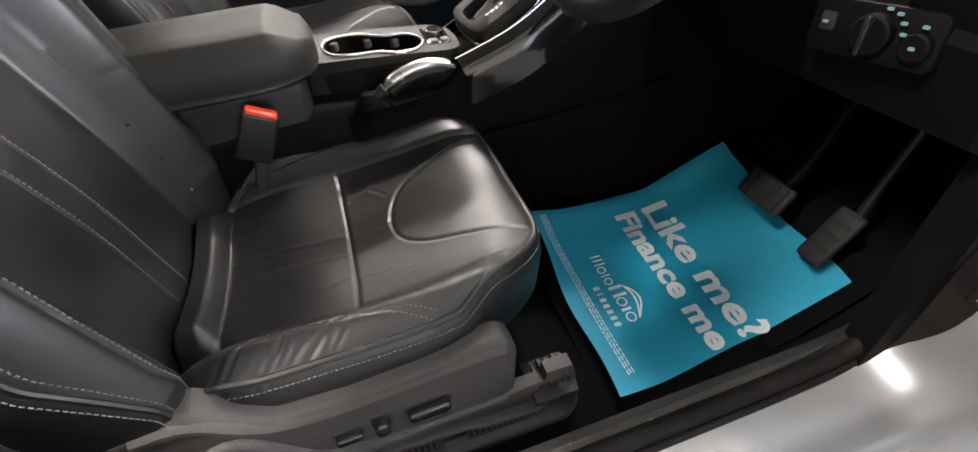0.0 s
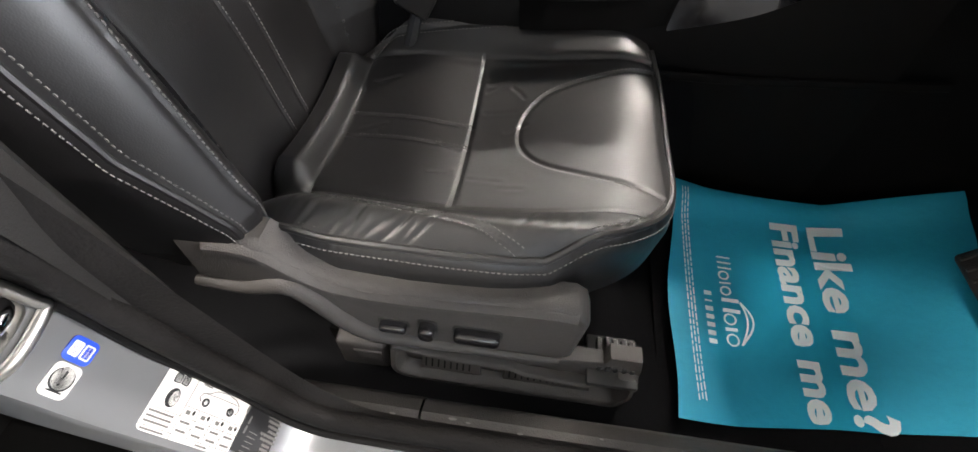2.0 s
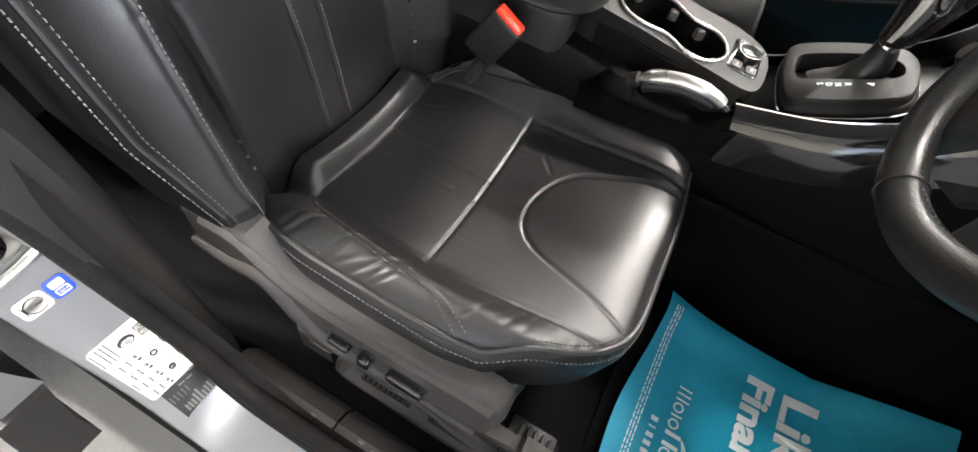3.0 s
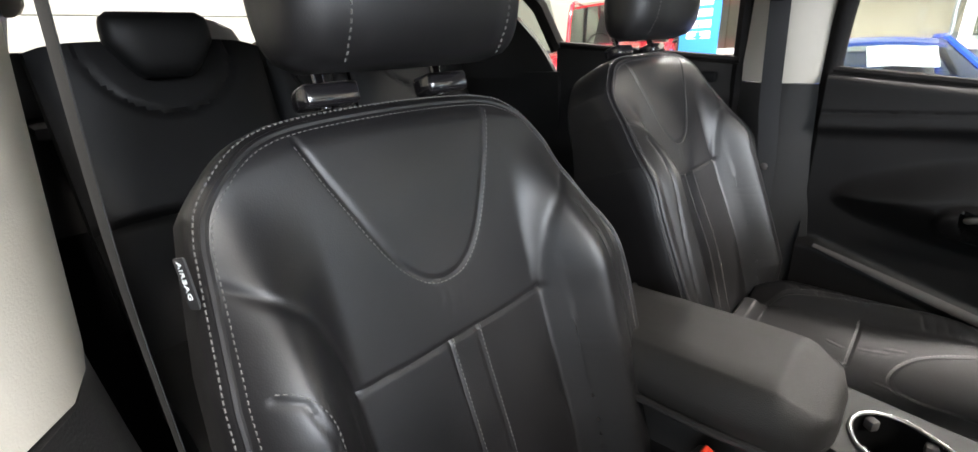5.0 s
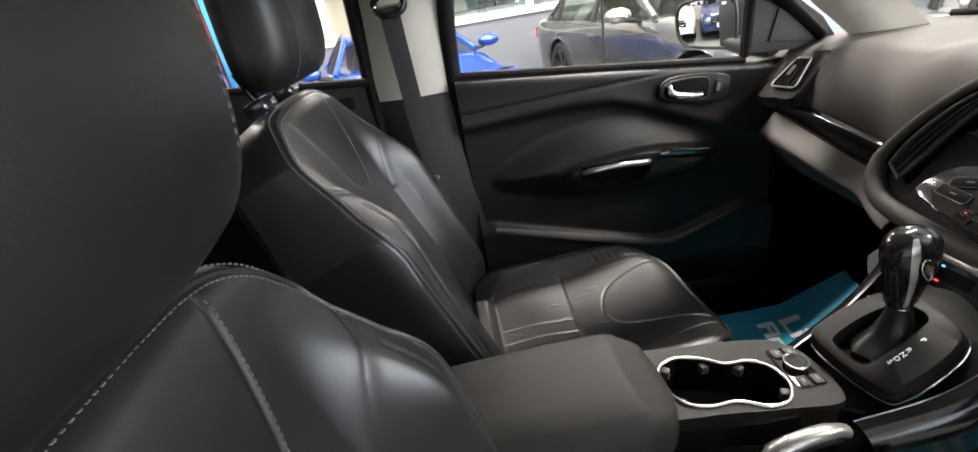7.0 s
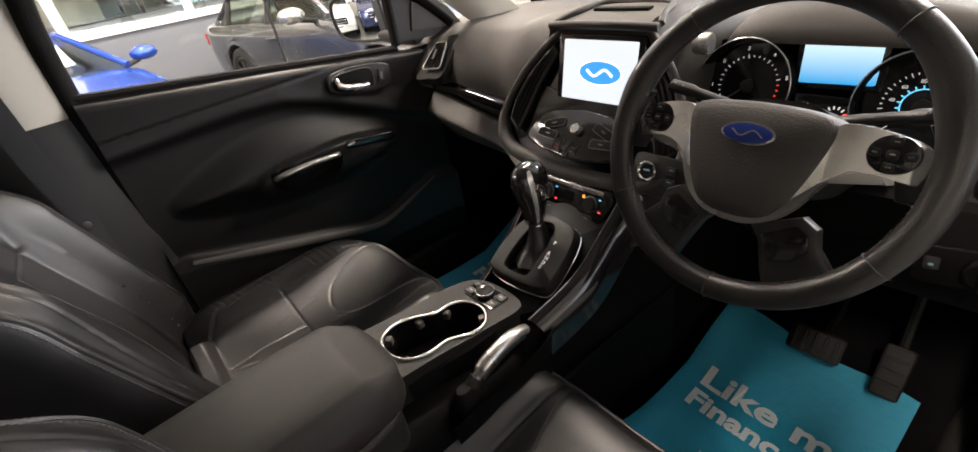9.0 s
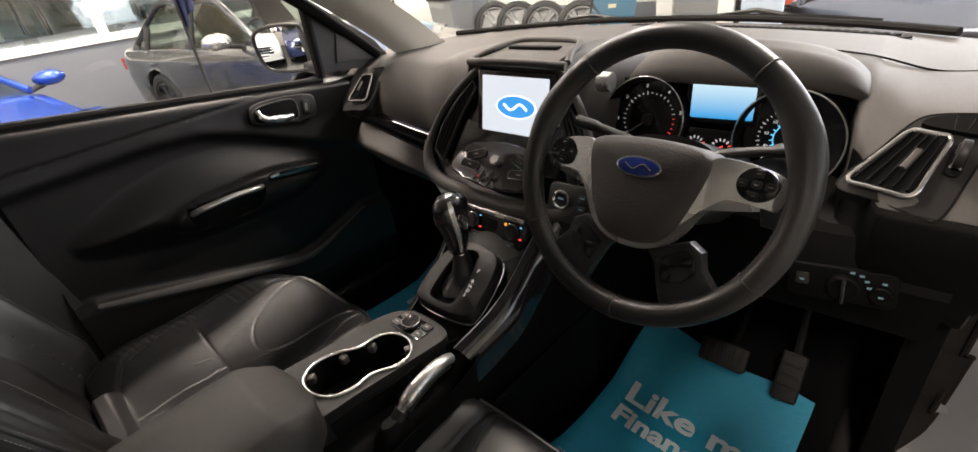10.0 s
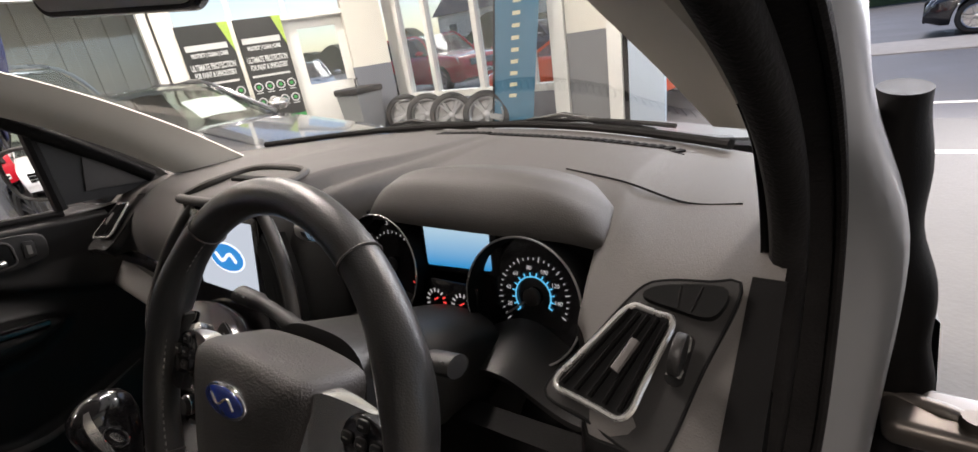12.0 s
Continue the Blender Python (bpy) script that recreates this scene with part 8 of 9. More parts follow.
CAR_NAVY = mat("navy_paint", (0.015, 0.025, 0.08), 0.25, metal=0.2, var=0.06, big=2, coat=1.0, rvar=0.03)
CAR_RED = mat("red_paint", (0.50, 0.012, 0.025), 0.25, var=0.06, big=2, coat=1.0, rvar=0.03)
CAR_ORANGE = mat("orange_red_paint", (0.70, 0.09, 0.025), 0.25, var=0.05, big=2, coat=1.0, rvar=0.03)
CAR_WHITE = mat("white_paint", (0.55, 0.55, 0.55), 0.25, var=0.03, big=2, coat=1.0, rvar=0.03)
CAR_BLACK = mat("black_paint", (0.012, 0.012, 0.014), 0.25, var=0.06, big=2, coat=1.0, rvar=0.03)
CAR_SILVER = mat("pale_silver_paint", (0.46, 0.48, 0.50), 0.28, metal=0.5, var=0.04, big=2, coat=0.8, rvar=0.03)
LAMP_GLASS = mat("clear_lamp_lens", (0.62, 0.64, 0.66), 0.12, var=0.1, big=30, coat=0.6)
LAMP_RED = mat("red_lamp_lens", (0.45, 0.02, 0.02), 0.15, var=0.1, big=30, coat=0.6)
PLATE_Y = mat("yellow_plate", (0.75, 0.52, 0.04), 0.35, var=0.05)
PLATE_W = mat("white_plate", (0.75, 0.75, 0.72), 0.35, var=0.05)
FLAG_NAVY = mat("navy_flag_cloth", (0.016, 0.022, 0.07), 0.75, bump=0.4, scale=260, var=0.15)
FLAG_BLUE = mat("blue_banner_cloth", (0.040, 0.135, 0.21), 0.7, bump=0.25, scale=260, var=0.10, big=3)
BANNER_BLUE = mat("bright_blue_banner", (0.02, 0.22, 0.55), 0.6, var=0.08, big=3)
POSTER = mat("black_poster_print", (0.025, 0.027, 0.026), 0.35, var=0.15, big=3)
POSTER_GREEN = mat("green_poster_print", (0.03, 0.30, 0.07), 0.4, var=0.25, big=3)
POSTER_LIME = mat("lime_poster_print", (0.36, 0.50, 0.08), 0.4, var=0.1)
PRINT_GREY = mat("pale_poster_print", (0.55, 0.56, 0.55), 0.5, var=0.05)
PRINT_GOLD = mat("pale_gold_print", (0.58, 0.53, 0.36), 0.5, var=0.08)
PANEL_GREY = mat("grey_shutter_paint", (0.20, 0.205, 0.21), 0.5, var=0.12, big=3, bump=0.1, scale=40)
PANEL_BLUE = mat("pale_blue_panel_paint", (0.46, 0.54, 0.64), 0.5, var=0.08, big=3, bump=0.1, scale=40)
BEIGE_HALL = mat("beige_corrugated_sheet", (0.52, 0.46, 0.35), 0.6, var=0.08, big=2)
HEDGE = mat("dark_hedge", (0.035, 0.055, 0.02), 0.8, bump=0.8, scale=14, var=0.5, big=3)
LAMP_ON = mat("lit_tube_diffuser", (0.9, 0.9, 0.9), 0.5, var=0.0, emit=(1.0, 0.97, 0.90), power=6.0)


TINT = car_glass("tinted_car_glass", (0.50, 0.56, 0.53))
PANE = car_glass("window_pane", (0.93, 0.96, 0.96))


def turned(x, y, z, deg):
    return Matrix.Translation((x, y, z)) @ Matrix.Rotation(radians(deg), 4, "Z")


def rim_mesh(r, spokes, wide=0.05, twin=False):
    """A spoked alloy rim facing +z: barrel lip, hub and tapered spokes."""
    bm = lathe([(r, -0.10), (r, 0.02), (r - 0.012, 0.026), (r - 0.024, 0.015), (r - 0.030, -0.08)], n=32)
    lathe([(0.0, 0.012), (0.045, 0.012), (0.062, 0.0), (0.064, -0.03), (0.0, -0.03)], n=16, bm=bm)
    for i in range(spokes):
        a = 2 * math.pi * i / spokes
        for off in ((-0.13, 0.13) if twin else (0.0,)):
            b = bmesh.new()
            c, s = math.cos(a + off), math.sin(a + off)
            c0, s0 = math.cos(a + off * 0.4), math.sin(a + off * 0.4)
            w0, w1 = wide * 0.42, wide * 0.30
            pts = []
            for (q, cc, ss, w, z) in ((0.045, c0, s0, w0, 0.006), (r - 0.02, c, s, w1, 0.014)):
                pts.append([Vector((q * cc - w * ss, q * ss + w * cc, z - 0.02)), Vector((q * cc + w * ss, q * ss - w * cc, z - 0.02)), Vector((q * cc + w * 0.7 * ss, q * ss - w * 0.7 * cc, z)), Vector((q * cc - w * 0.7 * ss, q * ss + w * 0.7 * cc, z))])
            b.free()
            loft(pts, bm=bm)
    return bm


def tyre_mesh(r, rim, half):
    prof = [(rim, -half * 0.8), (rim + 0.02, -half), (r - 0.03, -half), (r - 0.006, -half * 0.82), (r, -half * 0.5), (r, half * 0.5), (r - 0.006, half * 0.82), (r - 0.03, half), (rim + 0.02, half), (rim, half * 0.8)]
    loops = [[Vector((p * math.cos(2 * math.pi * j / 36), p * math.sin(2 * math.pi * j / 36), h)) for j in range(36)] for p, h in prof]
    return loft(loops, cap=False)


def car(name, m, label, paint, c, group="parked cars"):
    """A parked car. Its own x points ahead from the middle of its length, y to its left.
    c: len, half (half width), belt, hood (height at the base of the windscreen), nose (bonnet's front height), tail, roof, glass (four stations
    along the length: windscreen base, windscreen top, rear window top, rear window base), axles, wheel radius."""
    ob = thing(name, m, label, "car", group, local=True)
    L, W = c["len"], c["half"]
    f0, f1, f2, f3 = c["glass"]
    ax, r = c["axles"], c["wheel"]
    low = c.get("low", 0.20)
    st = sorted(set([round(x, 3) for x in list(np.linspace(L / 2, -L / 2, 46))] + [round(a + d, 3) for a in ax for d in (-r - 0.06, -r - 0.045, -r * 0.9, -r * 0.6, -r * 0.3, 0, r * 0.3, r * 0.6, r * 0.9, r + 0.045, r + 0.06)]), reverse=True)

    def top(x):
        return interp(-x, [-L / 2, -L / 2 + 0.10, -L / 2 + 0.35, -f0, -f3, L / 2 - 0.12, L / 2], [c["nose"] - 0.22, c["nose"] - 0.05, c["nose"], c["hood"], c["belt"] + 0.02, c["tail"], c["tail"] - 0.14])

    def half(x):
        e = abs(x) / (L / 2)
        return W * (1 - 0.05 * e ** 2 - c.get("taper", 0.16) * max(0, (e - 0.80) / 0.20) ** 2)

    def under(x):
        z = low + 0.10 * max(0, (abs(x) / (L / 2) - 0.88) / 0.12)
        for a in ax:
            d = abs(x - a)
            if d < r + 0.05:
                z = max(z, r + math.sqrt((r + 0.05) ** 2 - d * d))
        return z

    loops = []
    for x in st:
        w, z1, z0 = half(x), top(x), under(x)
        bl = min(c["belt"], z1 + 0.005) if x < f0 else min(z1 - 0.015, c["belt"])
        sec = [(w * 0.90, low), (w * 0.96, low + 0.06), (w * 0.985, (low + bl) * 0.42), (w * 1.0, (low + bl) * 0.56), (w * 0.985, bl - 0.17), (w * 0.99, bl - 0.12), (w * 0.955, bl - 0.035), (w * 0.90, bl)]
        sec += [(w * 0.70, z1 - 0.005), (w * 0.42, z1 + 0.012), (0.0, z1 + 0.018)]
        sec = [(y, max(z, z0)) for y, z in sec]
        full = [Vector((x, -y, z)) for y, z in sec] + [Vector((x, y, z)) for y, z in reversed(sec[:-1])]
        loops.append(full)
    part("body", loft(loops), paint, ob, angle=50)
    # cabin
    zr, zb, wb = c["roof"], c["belt"], W * 0.90
    wr = W * c.get("tumble", 0.70)
    if not c.get("open"):
        part("roof", sheet(lambda u, v: Vector((f1 + (f2 - f1) * u, (2 * v - 1) * (wr + 0.015 * math.sin(math.pi * u)), zr - 0.045 * (2 * v - 1) ** 2 - 0.045 * abs(2 * u - 1) ** 2.2)), 12, 12, (0, 0, -0.03)), paint, ob)
    gl = part("windscreen", sheet(lambda u, v: Vector((f0 + (f1 - f0) * v + 0.10 * (1 - (2 * u - 1) ** 2) * (1 - 0.6 * v), (2 * u - 1) * (wb * 0.96 * (1 - v) + wr * v), c["hood"] + (zr - 0.05 - c["hood"]) * v + 0.03 * v * (1 - (2 * u - 1) ** 2))), 12, 6), TINT, ob, "clear windscreen")
    gl.visible_shadow = False
    if not c.get("open"):
        g2 = part("rear_window", sheet(lambda u, v: Vector((f3 + (f2 - f3) * v - 0.06 * (1 - (2 * u - 1) ** 2), (2 * u - 1) * (wb * 0.94 * (1 - v) + wr * v), zb + 0.02 + (zr - 0.06 - zb) * v)), 10, 5), TINT, ob)
        g2.visible_shadow = False
    cuts = c.get("pillars", (0.02, 0.47, 0.86))
    for s in (-1, 1):
        rail = spline([(f0, s * wb * 0.97, c["hood"]), (f1 - 0.02, s * wr, zr - 0.05), ((f1 + f2) / 2, s * (wr + 0.018), zr - 0.035), (f2, s * wr, zr - 0.055), (f3, s * wb * 0.95, zb + 0.01)], 28)
        if not c.get("open"):
            part("roof_rail", tube(rail, 0.030, 8), paint, ob)
        else:
            part("windscreen_pillar", tube(rail[:8], 0.025, 8), CHROME if c.get("chrome") else paint, ob)
            continue

        def side(u, v, s=s):
            x = f0 + (f3 - f0) * u
            xr = interp(-x, [-f0, -f1, -f2, -f3], [0, 1, 1, 0])
            zt = c["hood"] + 0.005 + (zr - 0.05 - c["hood"]) * interp(-x, [-f0, -f1], [0, 1]) if x > f1 else zb + (zr - 0.055 - zb) * xr
            yt = wb * 0.965 + (wr - wb * 0.965) * xr
            zz = zb - 0.01 + (max(zt, zb) - zb + 0.01) * v
            return Vector((x, s * (wb * 0.985 + (yt - wb * 0.985) * v), zz))
        lims = [0.06] + list(cuts[1:]) + [0.97]
        for a, b in zip(lims, lims[1:]):
            g3 = part("side_window", sheet(lambda u, v, a=a, b=b: side(a + 0.012 + (b - a - 0.024) * u, v), 8, 4), TINT, ob)
            g3.visible_shadow = False
            part("door_pillar", tube([side(b, v) for v in np.linspace(0, 1, 6)], 0.032, 8), paint if b > 0.9 else PLASTIC, ob)
        part("belt_strip", tube([side(q, 0.0) + Vector((0, s * 0.006, 0.004)) for q in np.linspace(0.05, 0.97, 20)], 0.008, 6), CHROME if c.get("chrome") else PLASTIC, ob)
        # shut lines and handles
        for q in cuts[1:]:
            x = f0 + (f3 - f0) * q
            part("door_gap", tube([Vector((x + 0.05 * t * t, s * (half(x) * (0.985 - 0.03 * abs(t)) + 0.001), low + 0.10 + (zb - low - 0.14) * (t + 1) / 2)) for t in np.linspace(-1, 1, 10)], 0.004, 6), HOLE_SHADE, ob)
            part("door_handle", box(x + 0.06, x + 0.25, s * half(x) - 0.018, s * half(x) + 0.022, zb - 0.150, zb - 0.118, 0.012), paint, ob)
    for s in (-1, 1):
        x = f0 - 0.22
        part("door_mirror", loft([[Vector((x + 0.02 + d, s * (W + 0.13) + 0.125 * k * math.cos(a), zb + 0.085 + 0.070 * k * math.sin(a))) for a in np.linspace(0, 2 * math.pi, 18)[:-1]] for d, k in ((-0.05, 0.92), (-0.02, 1.0), (0.05, 0.88), (0.09, 0.55), (0.105, 0.12))]), c.get("mirror", paint), ob)
        part("mirror_foot", tube([(x + 0.02, s * (W - 0.10), zb - 0.0), (x + 0.02, s * (W + 0.07), zb + 0.04)], 0.022, 8), PLASTIC, ob)
    # lamps, grille, bumper openings, plates
    nz, nx = c["nose"], L / 2
    for s in (-1, 1):
        y0, y1 = sorted((s * W * 0.50, s * W * 0.86))
        def lampf(u, v, y0=y0, y1=y1, back=False):
            y = y0 + (y1 - y0) * u
            e = abs(y) / W
            return Vector((nx - 0.035 - 0.26 * max(0, e - 0.45) ** 1.5 - 0.09 * v, y, nz - 0.19 + 0.14 * v))
        part("headlight", sheet(lampf, 6, 4, (-0.05, 0, 0)), LAMP_GLASS, ob)
        tz = c["tail"]
        part("tail_light", sheet(lambda u, v, y0=y0, y1=y1: Vector((-nx + 0.0 + 0.16 * max(0, abs(y0 + (y1 - y0) * u) / W - 0.5) - 0.012, y0 + (y1 - y0) * u, tz - 0.25 + 0.13 * v)), 6, 4, (0.05, 0, 0)), LAMP_RED, ob)
    gw = c.get("grille", 0.42)
    gr = part("grille", box(nx - 0.06, nx + 0.012, -gw, gw, nz - 0.30, nz - 0.11, 0.02), HOLE_SHADE, ob)
    for i in range(c.get("bars", 4)):
        z = nz - 0.27 + 0.15 * (i + 0.5) / c.get("bars", 4)
        part("grille_bar", tube([(nx + 0.014, -gw + 0.02, z), (nx + 0.022, 0, z), (nx + 0.014, gw - 0.02, z)], 0.007, 6), CHROME, gr)
    part("lower_grille", box(nx - 0.07, nx - 0.004, -W * 0.72, W * 0.72, low + 0.06, low + 0.16, 0.02), HOLE_SHADE, ob)
    part("rear_bumper_insert", box(-nx - 0.006, -nx + 0.08, -W * 0.70, W * 0.70, low + 0.05, low + 0.19, 0.02), PLASTIC, ob)
    p1 = part("number_plate", box(nx - 0.005, nx + 0.018, -0.26, 0.26, low + 0.19, low + 0.30, 0.003), PLATE_W, ob)
    part("plate_bar", box(nx + 0.017, nx + 0.020, -0.21, 0.21, low + 0.225, low + 0.265, 0), INK, p1)
    pz = c.get("plate", low + 0.26)
    p2 = part("number_plate", box(-nx - 0.022, -nx + 0.005, -0.26, 0.26, pz, pz + 0.11, 0.003), PLATE_Y, ob)
    part("plate_bar", box(-nx - 0.024, -nx - 0.021, -0.20, 0.20, pz + 0.032, pz + 0.078, 0), INK, p2)
    for y in c.get("exhaust", ()):
        part("exhaust_pipe", lathe([(0.034, 0.0), (0.045, 0.0), (0.045, 0.09), (0.036, 0.09)], Matrix.Translation((-nx + 0.04, y, low + 0.10)) @ Matrix.Rotation(radians(-90), 4, "Y"), 18), CHROME, ob)
    # cabin inside
    part("cabin_floor", box(f3 + 0.1, f0 - 0.02, -W * 0.84, W * 0.84, zb - 0.16, zb - 0.10, 0.02), PLASTIC, ob)
    for y in (-0.36, 0.36):
        xs = (f0 + f3) / 2 + 0.05
        part("seat_back", loft([[Vector((xs - 0.30 * t + dx, y + yy * (1 - 0.35 * t), zb - 0.12 + (zr - zb + 0.02) * t)) for dx, yy in ((0.06, -0.24), (0.06, 0.24), (-0.06, 0.20), (-0.06, -0.20))] for t in np.linspace(0, 1, 5)]), LEATHER, ob)
    if c.get("wheel_inside", True):
        R = Matrix.Translation((f0 - 0.48, -0.36, zb + 0.02)) @ Matrix.Rotation(radians(65), 4, "Y")
        part("steering_wheel", tube([R @ Vector((0.18 * math.cos(a), 0.18 * math.sin(a), 0)) for a in np.linspace(0, 2 * math.pi, 25)[:-1]], 0.014, 8, closed=True), PLASTIC, ob)
    # wheels
    for a in ax:
        for s in (-1, 1):
            M = Matrix.Translation((a, s * (W * 0.985 - 0.115), r)) @ Matrix.Rotation(radians(-90 * s), 4, "X")
            wh = part("wheel", moved(tyre_mesh(r, r * 0.70, 0.105), M), TYRE, ob, "black tyre on an alloy rim")
            part("rim", moved(moved(rim_mesh(r * 0.71, c.get("spokes", 5), 0.07, True), at(0, 0, 0.075)), M), c.get("rims", ALLOY), wh)
            part("wheel_back", lathe([(r * 0.68, 0.0), (r * 0.68, 0.01), (0.0, 0.01)], M @ at(0, 0, -0.02), 24), HOLE_SHADE, wh)
    return ob


SALOON = dict(len=4.55, half=0.89, belt=0.90, hood=0.93, nose=0.74, tail=0.93, roof=1.36, glass=(0.72, -0.02, -1.10, -1.72), axles=(1.42, -1.22), wheel=0.33, mirror=SATIN, rims=ALLOY_DARK, spokes=7, chrome=True)
ROADSTER = dict(len=4.05, half=0.88, belt=0.80, hood=0.84, nose=0.62, tail=0.84, roof=1.19, glass=(0.48, -0.08, -0.62, -1.25), axles=(1.28, -1.12), wheel=0.32, tumble=0.62, pillars=(0.02, 0.62), taper=0.24, grille=0.30)
SUV = dict(len=4.60, half=0.94, belt=1.08, hood=1.10, nose=0.98, tail=1.10, roof=1.66, glass=(0.95, 0.30, -1.75, -2.12), axles=(1.38, -1.36), wheel=0.37, low=0.27, tumble=0.76, pillars=(0.02, 0.38, 0.70), grille=0.50, bars=3)
OFFROAD = dict(len=3.95, half=0.84, belt=1.22, hood=1.24, nose=1.16, tail=1.24, roof=1.86, glass=(0.52, 0.30, -1.72, -1.86), axles=(1.20, -1.15), wheel=0.39, low=0.34, tumble=0.86, pillars=(0.02, 0.48), grille=0.40, bars=6, taper=0.06)
COUPE = dict(len=4.40, half=0.93, belt=0.88, hood=0.88, nose=0.66, tail=0.98, roof=1.30, glass=(0.62, -0.12, -0.95, -1.95), axles=(1.32, -1.30), wheel=0.34, tumble=0.64, pillars=(0.02, 0.62), plate=0.56, exhaust=(-0.62, -0.51, 0.51, 0.62), taper=0.2)
HATCH = dict(len=4.45, half=0.90, belt=0.93, hood=0.95, nose=0.78, tail=1.0, roof=1.45, glass=(0.95, 0.22, -1.55, -2.0), axles=(1.40, -1.30), wheel=0.33, tumble=0.72, grille=0.46, bars=2)
VAN = dict(len=5.0, half=0.97, belt=1.12, hood=1.12, nose=0.98, tail=1.2, roof=1.95, glass=(1.55, 0.95, -2.25, -2.42), axles=(1.50, -1.50), wheel=0.34, low=0.26, tumble=0.84, pillars=(0.02, 0.32, 0.66))

car("saloon_car", turned(-4.72, 1.98, 0, 9.5), "dark grey metallic saloon with satin silver mirror caps and black rims", CAR_GREY, SALOON)
car("sports_car", turned(-5.35, -1.05, 0, 14), "glossy blue low sports car parked before the grey wall", CAR_BLUE, ROADSTER)
car("off_roader", turned(-6.45, -4.30, 0, 20), "bright red boxy off-road car with a black grille", CAR_RED, OFFROAD)
car("hatchback", turned(-3.9, -5.6, 0, 66), "white hatchback with a dark grille behind the silver car", CAR_WHITE, HATCH)
car("estate_car", turned(-1.75, -6.3, 0, 78), "navy blue car parked behind the white hatchback", CAR_NAVY, HATCH)
car("coupe", turned(-2.95, 8.35, 0, 161), "orange-red coupe with twin exhausts outside the doorway", CAR_ORANGE, COUPE, "cars on the forecourt")
car("red_suv", turned(-9.6, 12.0, 0, -14), "red sport utility car with silver wheels on the forecourt", CAR_RED, SUV, "cars on the forecourt")
car("navy_suv", turned(-8.0, 16.4, 0, -18), "dark navy sport utility car on the forecourt", CAR_NAVY, SUV, "cars on the forecourt")
car("silver_hatchback", turned(-13.2, 9.6, 0, -30), "pale silver hatchback on the forecourt outside the door", CAR_SILVER, HATCH, "cars on the forecourt")
car("black_car", turned(4.4, 14.4, 0, 172), "black car parked at the far kerb", CAR_BLACK, HATCH, "cars on the forecourt")
car("van", turned(-10.6, 1.7, 0, 94), "pale silver minibus in the hall behind the windows", CAR_SILVER, VAN)

# white sheets behind the windscreens
for M, lb in ((turned(-4.72, 1.98, 0, 9.5) @ at(0.48, 0.35, 1.0), "white paper sheet behind the grey saloon's windscreen"), (turned(-5.35, -1.05, 0, 14) @ at(0.22, 0.2, 0.93), "white paper sheet behind the blue car's windscreen"), (turned(-6.45, -4.30, 0, 20) @ at(0.40, 0.1, 1.42), "white paper sheet behind the red car's windscreen")):
    b = sheet(lambda u, v: Vector((0.02 - 0.24 * v, -0.26 + 0.52 * u, 0.17 * v + 0.01 * math.sin(5 * u))), 8, 4, (0.002, 0, 0.002))
    single("paper_sheet", moved(b, M), PAPER_WHITE, lb, "paper", "price sheets")


# ---------------------------------------------------------------- shell of the showroom
def slab(name, a, b, z0, z1, thick, material, label, kind="structure", parent=None):
    """A straight upright slab from a to b (plan points), its face on the line and its thickness to the left of a-b."""
    A, B = Vector((*a, 0)), Vector((*b, 0))
    d = (B - A).normalized()
    n = Vector((-d.y, d.x, 0))
    bm = bmesh.new()
    q = [A, B, B + n * thick, A + n * thick]
    lo = [bm.verts.new(p + Vector((0, 0, z0))) for p in q]
    hi = [bm.verts.new(p + Vector((0, 0, z1))) for p in q]
    bm.faces.new(lo[::-1])
    bm.faces.new(hi)
    for i in range(4):
        bm.faces.new((lo[i], lo[(i + 1) % 4], hi[(i + 1) % 4], hi[i]))
    if parent is not None:
        return part(name, bm, material, parent, flat=True)
    return single(name, bm, material, label, kind=kind, flat=True)


def on_line(a, b, t):
    return (a[0] + (b[0] - a[0]) * t, a[1] + (b[1] - a[1]) * t)


RH = 4.3
single("floor", box(-12.5, 7.2, -9.2, 6.0, -0.12, 0.0, 0), CONCRETE, "pale painted concrete showroom floor", kind="structure")
single("ground", box(-300, 300, -300, 300, -0.40, -0.125, 0), TARMAC, "dark ground reaching the horizon", kind="structure")
single("road", box(-45, 45, 6.0, 60, -0.12, -0.004, 0), TARMAC, "wet grey tarmac forecourt and road outside", kind="structure")
for y in (6.75, 4.75):
    single("floor_line", box(0.2, 7.0, y, y + 0.09, 0.0 if y < 6 else -0.004, 0.0035 if y < 6 else 0.001, 0), LINE, "worn pale line across the ground", kind="structure")
single("pavement", box(0.5, 45, 11.4, 13.4, -0.10, 0.02, 0.02), KERB, "raised pavement across the road", kind="structure")
single("ceiling", box(-12.6, 7.3, -9.3, 6.6, RH, RH + 0.1, 0), CEIL, "white sheet ceiling of the showroom", kind="structure")

# long wall with windows behind the dado
A0, A1 = (-8.55, -4.6), (-7.42, 3.3)
slab("wall_west_dado", A1, A0, 0.0, 0.98, 0.16, DADO, "blue-grey painted low wall below the windows")
wn = thing("window_1", at(-8, 0, 1), "long row of showroom windows with white frames", kind="structure")
slab("window_sill", on_line(A1, A0, -0.0), A0, 0.98, 1.07, 0.20, FRAMEW, "", parent=wn)
